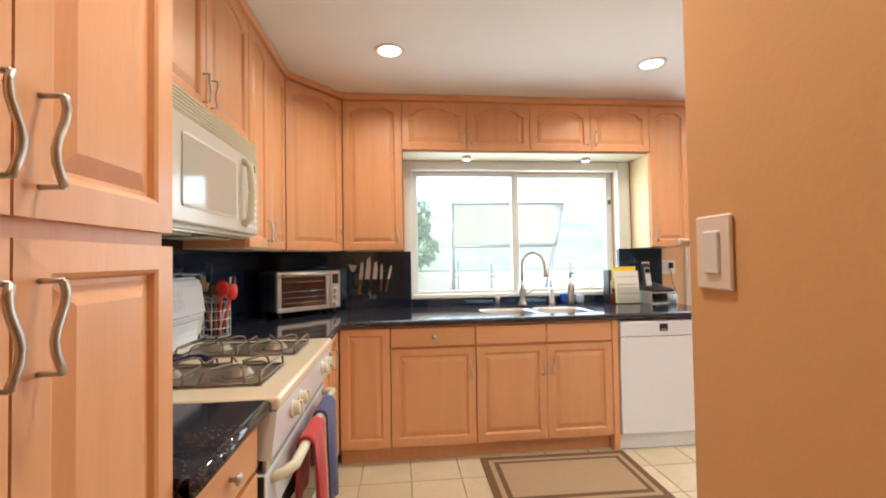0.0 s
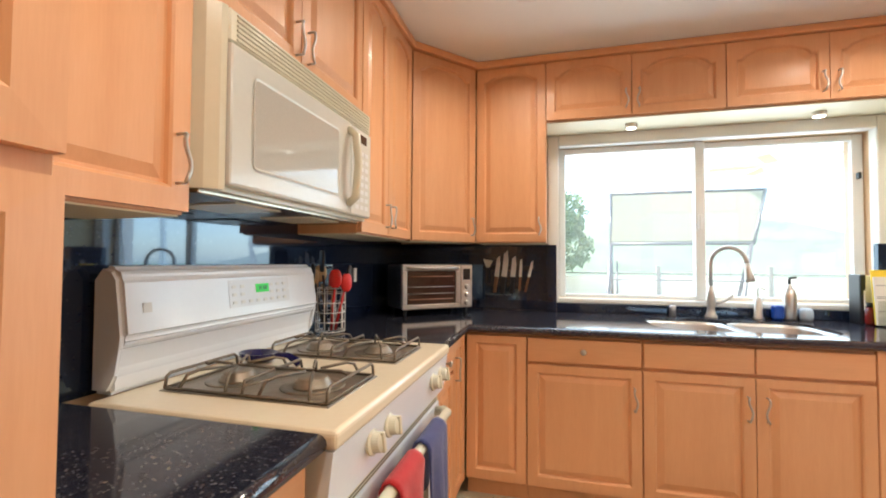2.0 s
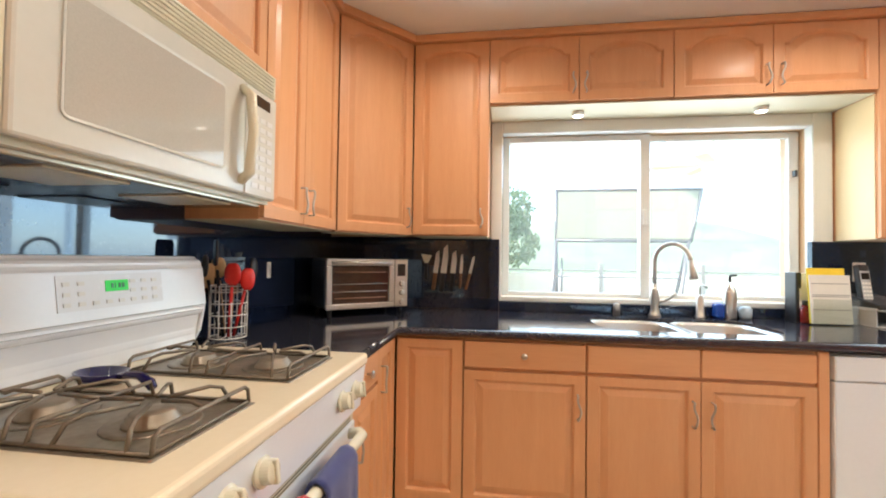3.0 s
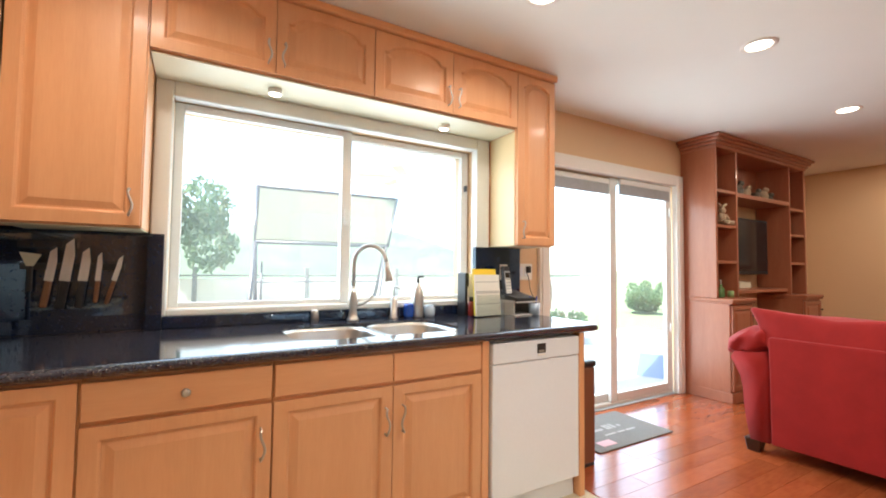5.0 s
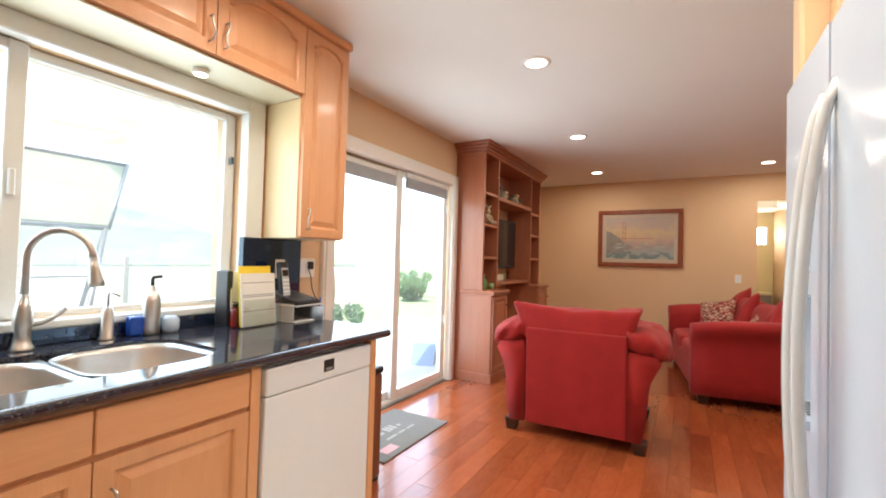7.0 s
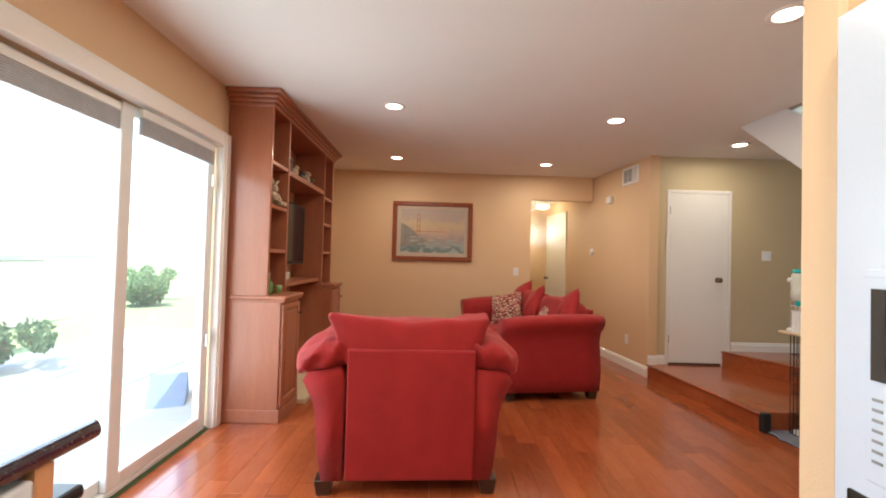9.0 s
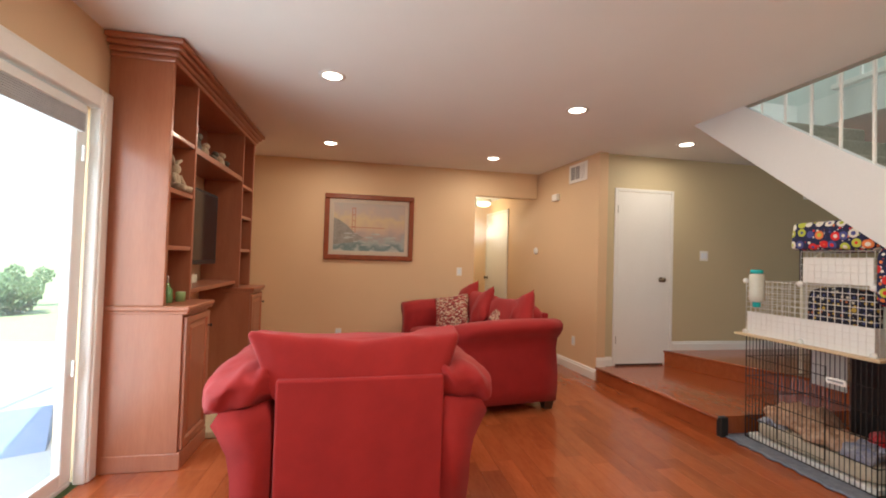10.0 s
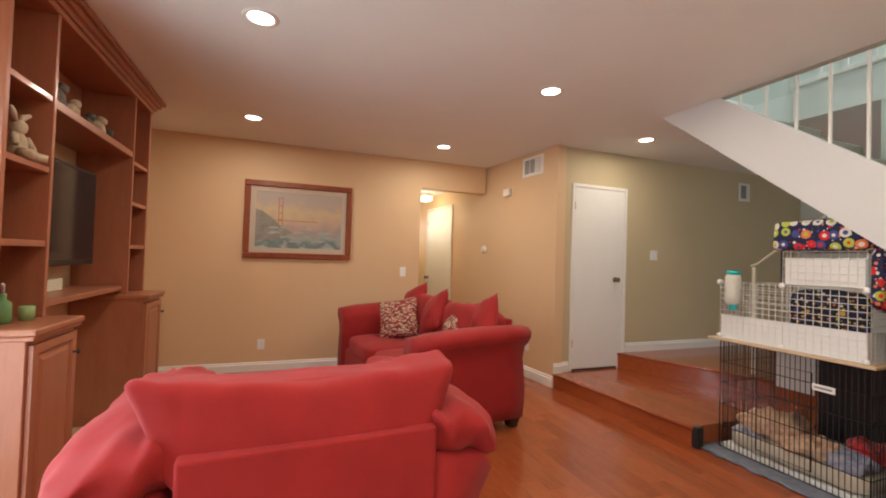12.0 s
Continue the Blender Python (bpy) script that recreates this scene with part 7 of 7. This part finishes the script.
for a, b_, rr in (((SX0, SYF, 1.50), (SX1 - 0.12, SYF, 1.50), 0.020), ((SX0 + 0.05, SYF + 0.45, 2.17), (SX1 + 0.20, SYF + 0.45, 2.17), 0.018), ((SX0, SYF, 1.50), (SX0 + 0.05, SYF + 0.45, 2.17), 0.018), ((SX1 - 0.12, SYF, 1.50), (SX1 + 0.20, SYF + 0.45, 2.17), 0.022),
                 ((SX0, SYF, 1.50), (SX0 - 0.12, SYF - 0.2, -0.06), 0.024), ((SX1 - 0.14, SYF, 1.50), (SX1 - 0.42, SYF - 0.2, -0.06), 0.024), ((SX0, SYF, 1.50), (SX0 + 0.1, SYF + 0.6, -0.06), 0.02), ((SX1 - 0.14, SYF, 1.50), (SX1 - 0.25, SYF + 0.6, -0.06), 0.02), ((SX0 - 0.05, SYF - 0.06, 1.08), (SX1 - 0.2, SYF - 0.06, 1.08), 0.008), ((SX0 + 0.08, SYF + 0.1, 1.30), (SX0 + 0.08, SYF + 0.1, 0.5), 0.012)):
    tube("frame_bar", [a, b_], rr, FRM, swing)
# patio roof with a fan
roof = thing("patio_roof", "pale translucent patio roof on white beams", "patio roof")
ROOFW = surface("roof_white", (0.62, 0.70, 0.72), (0.68, 0.75, 0.77), 4, rough=0.6)
box("deck", 2.05, 5.4, 3.90, 7.3, 2.62, 2.66, clear_glass("roof_sheet", (0.86, 0.95, 0.97), 0.1, 0.35), roof, 0.004, "translucent pale blue roof sheet")
for y in (4.6, 5.5, 6.4, 7.22):
    box("beam", 2.05, 5.4, y, y + 0.06, 2.56, 2.62, ROOFW, roof, 0.006)
box("post", 5.3, 5.39, 7.2, 7.29, -0.06, 2.62, ROOFW, roof, 0.01)
fan = thing("patio_fan", "white outdoor ceiling fan with five blades", "ceiling fan", m=pose(2.35, 5.6, 2.30))
lathe("motor", [(0.05, -0.08), (0.10, -0.05), (0.10, 0.03), (0.03, 0.06), (0.02, 0.32)], WHITE, fan)
for k in range(5):
    bl = box("blade", 0.12, 0.58, -0.06, 0.06, -0.006, 0.002, CREAM, fan, 0.002)
    bl.rotation_euler = (radians(8), 0, radians(72 * k + 20))


def tree(name, label, at, h, r, n, seed, category="tree", leaf=0.055, trunk=True):
    rt = random.Random(seed)
    ob = thing(name, label, category, "", pose(*at))
    if trunk:
        bm = bmesh.new()
        add_tube(bm, [(0, 0, 0), (0.03, 0.02, h * 0.3), (0.0, 0.05, h * 0.55), (0.05, 0.0, h * 0.8)], [0.09, 0.07, 0.05, 0.02], 10)
        for k in range(9):
            a = rt.uniform(0, 6.28)
            z = h * rt.uniform(0.35, 0.7)
            add_tube(bm, [(0.02, 0.02, z), (0.35 * r * math.cos(a), 0.35 * r * math.sin(a), z + 0.2 * r), (0.8 * r * math.cos(a), 0.8 * r * math.sin(a), z + 0.5 * r)], [0.035, 0.022, 0.008], 6)
        part("trunk", bm, BARK, ob)
    verts, faces = [], []
    lumps = [(Vector((rt.gauss(0, 0.48) * r, rt.gauss(0, 0.45) * r, h * 0.64 + rt.gauss(0, 0.30) * r)), rt.uniform(0.25, 0.5) * r) for _ in range(14)]
    for _ in range(n):
        c, s = rt.choice(lumps)
        d = Vector((rt.gauss(0, 1), rt.gauss(0, 1), rt.gauss(0, 1))).normalized()
        p = c + d * s * rt.uniform(0.6, 1.05)
        if p.z < 0.02:
            continue
        q = Euler((rt.uniform(0, 6.3), rt.uniform(0, 6.3), rt.uniform(0, 6.3))).to_matrix()
        k = len(verts)
        f = leaf * rt.uniform(0.7, 1.3)
        for u, w_ in ((-1, 0), (0, -0.45), (1, 0), (0, 0.45)):
            verts.append(tuple(p + q @ Vector((u * f, w_ * f, 0.12 * f * abs(u)))))
        faces.append((k, k + 1, k + 2, k + 3))
    me = bpy.data.meshes.new("crown")
    me.from_pydata(verts, [], faces)
    me.materials.append(LEAF)
    cr_ = new("crown", me)
    cr_.parent = ob
    return ob


tree("garden_tree", "leafy green tree at the edge of the garden", (-0.50, 8.6, -0.10), 3.5, 0.85, 10000, 5)
tree("shrub", "low green plant at the patio edge", (6.0, 6.75, -0.22), 0.75, 0.36, 1500, 11, "shrub", 0.04, False)
tree("shrub", "clipped blue-green hedge shrub on the lawn", (12.0, 9.3, -0.28), 0.95, 0.52, 2600, 13, "shrub", 0.05, False)
tree("shrub", "clipped blue-green hedge shrub on the lawn", (13.3, 10.2, -0.28), 1.0, 0.55, 2600, 14, "shrub", 0.05, False)
HILL = surface("far_hill", (0.06, 0.10, 0.055), (0.15, 0.18, 0.11), 0.25, rough=1.0, bump=0.0)
bm = bmesh.new()
nx, ny = 50, 10
hv = [[bm.verts.new((-70 + 160 * i / nx, 40 + 30 * j / ny, -0.2 + (7.5 + 1.6 * noise.noise(Vector((i * 0.25, j * 0.2, 1)))) * min(1.0, max(0.02, (50 - (-70 + 160 * i / nx)) / 22)) * math.sin(math.pi / 2 * j / ny))) for j in range(ny + 1)] for i in range(nx + 1)]
for i in range(nx):
    for j in range(ny):
        bm.faces.new((hv[i][j], hv[i + 1][j], hv[i + 1][j + 1], hv[i][j + 1]))
tagged(part("backdrop_hill", bm, HILL, None, smooth=True), "hazy green hillside beyond the garden", "hill", kind="structure")
CHAIRB = surface("blue_canvas", (0.20, 0.27, 0.42), (0.26, 0.33, 0.48), 10, rough=0.9)
pc = thing("patio_cover", "blue canvas cover standing on the patio", "canvas cover", m=pose(5.30, 4.50, -0.06, 0, 0, 25))
bm = bmesh.new()
add_prism(bm, [(-0.2, 0), (0.2, 0), (0.2, 0.05), (0.05, 0.24)], "y", -0.15, 0.15)
part("cover", bm, CHAIRB, pc)

# ---- floors, piece by piece ----
me_cache = {}


def piece_mesh(name, w, l, t, material, bevel):
    key = (name, round(w, 3), round(l, 3))
    if key not in me_cache:
        bm = bmesh.new()
        bvl = bevel
        lo = [bm.verts.new((x * l / 2, y * w / 2, -t)) for x, y in ((-1, -1), (1, -1), (1, 1), (-1, 1))]
        mi = [bm.verts.new((x * l / 2, y * w / 2, -bvl)) for x, y in ((-1, -1), (1, -1), (1, 1), (-1, 1))]
        hi = [bm.verts.new((x * (l / 2 - bvl), y * (w / 2 - bvl), 0)) for x, y in ((-1, -1), (1, -1), (1, 1), (-1, 1))]
        for A, B in ((lo, mi), (mi, hi)):
            for i in range(4):
                bm.faces.new((A[i], A[(i + 1) % 4], B[(i + 1) % 4], B[i]))
        bm.faces.new(hi)
        me = bpy.data.meshes.new(name)
        bm.to_mesh(me)
        bm.free()
        me.materials.append(material)
        me_cache[key] = me
    return me_cache[key]


wood_floor = tagged(new("floor_wood"), "glossy reddish wood plank floor", "floor", kind="structure")
rnd = random.Random(4)
PW = 0.127
LENGTHS = [0.72, 0.96, 1.20]
y = 3.73
row = 0
while y > -0.60:
    x = 2.262
    first = True
    while x < 7.66:
        l = rnd.choice(LENGTHS) * (0.5 if first and row % 2 else 1.0)
        first = False
        l = min(l, 7.66 - x)
        if 7.66 - x - l < 0.15:
            l = 7.66 - x
        o = new("plank", piece_mesh("plank", PW - 0.0007, l - 0.0007, 0.011, FLOORWOOD, 0.0008))
        o.parent = wood_floor
        o.location = (x + l / 2, y - PW / 2, rnd.uniform(-0.0004, 0.0002))
        x += l
    y -= PW
    row += 1
tile_floor = tagged(new("floor_tile"), "cream square ceramic tile kitchen floor", "floor", kind="structure")
T = 0.305
for i in range(11):
    for j in range(15):
        x0, y0 = 2.25 - (i + 1) * T, 2.925 - (j + 1) * T
        if x0 + T < LEFT_X:
            continue
        o = new("tile", piece_mesh("tile", T - 0.006, T - 0.006, 0.012, TILE, 0.0025))
        o.parent = tile_floor
        o.location = (x0 + T / 2, y0 + T / 2, rnd.uniform(-0.0006, 0.0))
        o.rotation_euler = (0, 0, radians(90 * rnd.randrange(4)))
structure(box("floor_strip", 2.2505, 2.2615, -0.6, 2.95, -0.011, 0.004, FLOORWOOD, None, 0.002), "wooden edge strip between tile and planks", "trim")
structure(box("floor_hall", 7.66, 11.0, -0.6, 1.6, -0.011, -0.001, FLOORWOOD, None, 0), "wooden hall floor", "floor")
structure(box("floor_under_cabinets", -1.0, 2.25, 2.926, 3.61, -0.011, -0.003, TILE, None, 0), "tile floor under the base cabinets", "floor")
structure(box("floor_stair_hall", 2.27, 6.29, -4.6, -0.62, -0.011, -0.003, FLOORWOOD, None, 0), "wooden floor beneath the stairs", "floor")
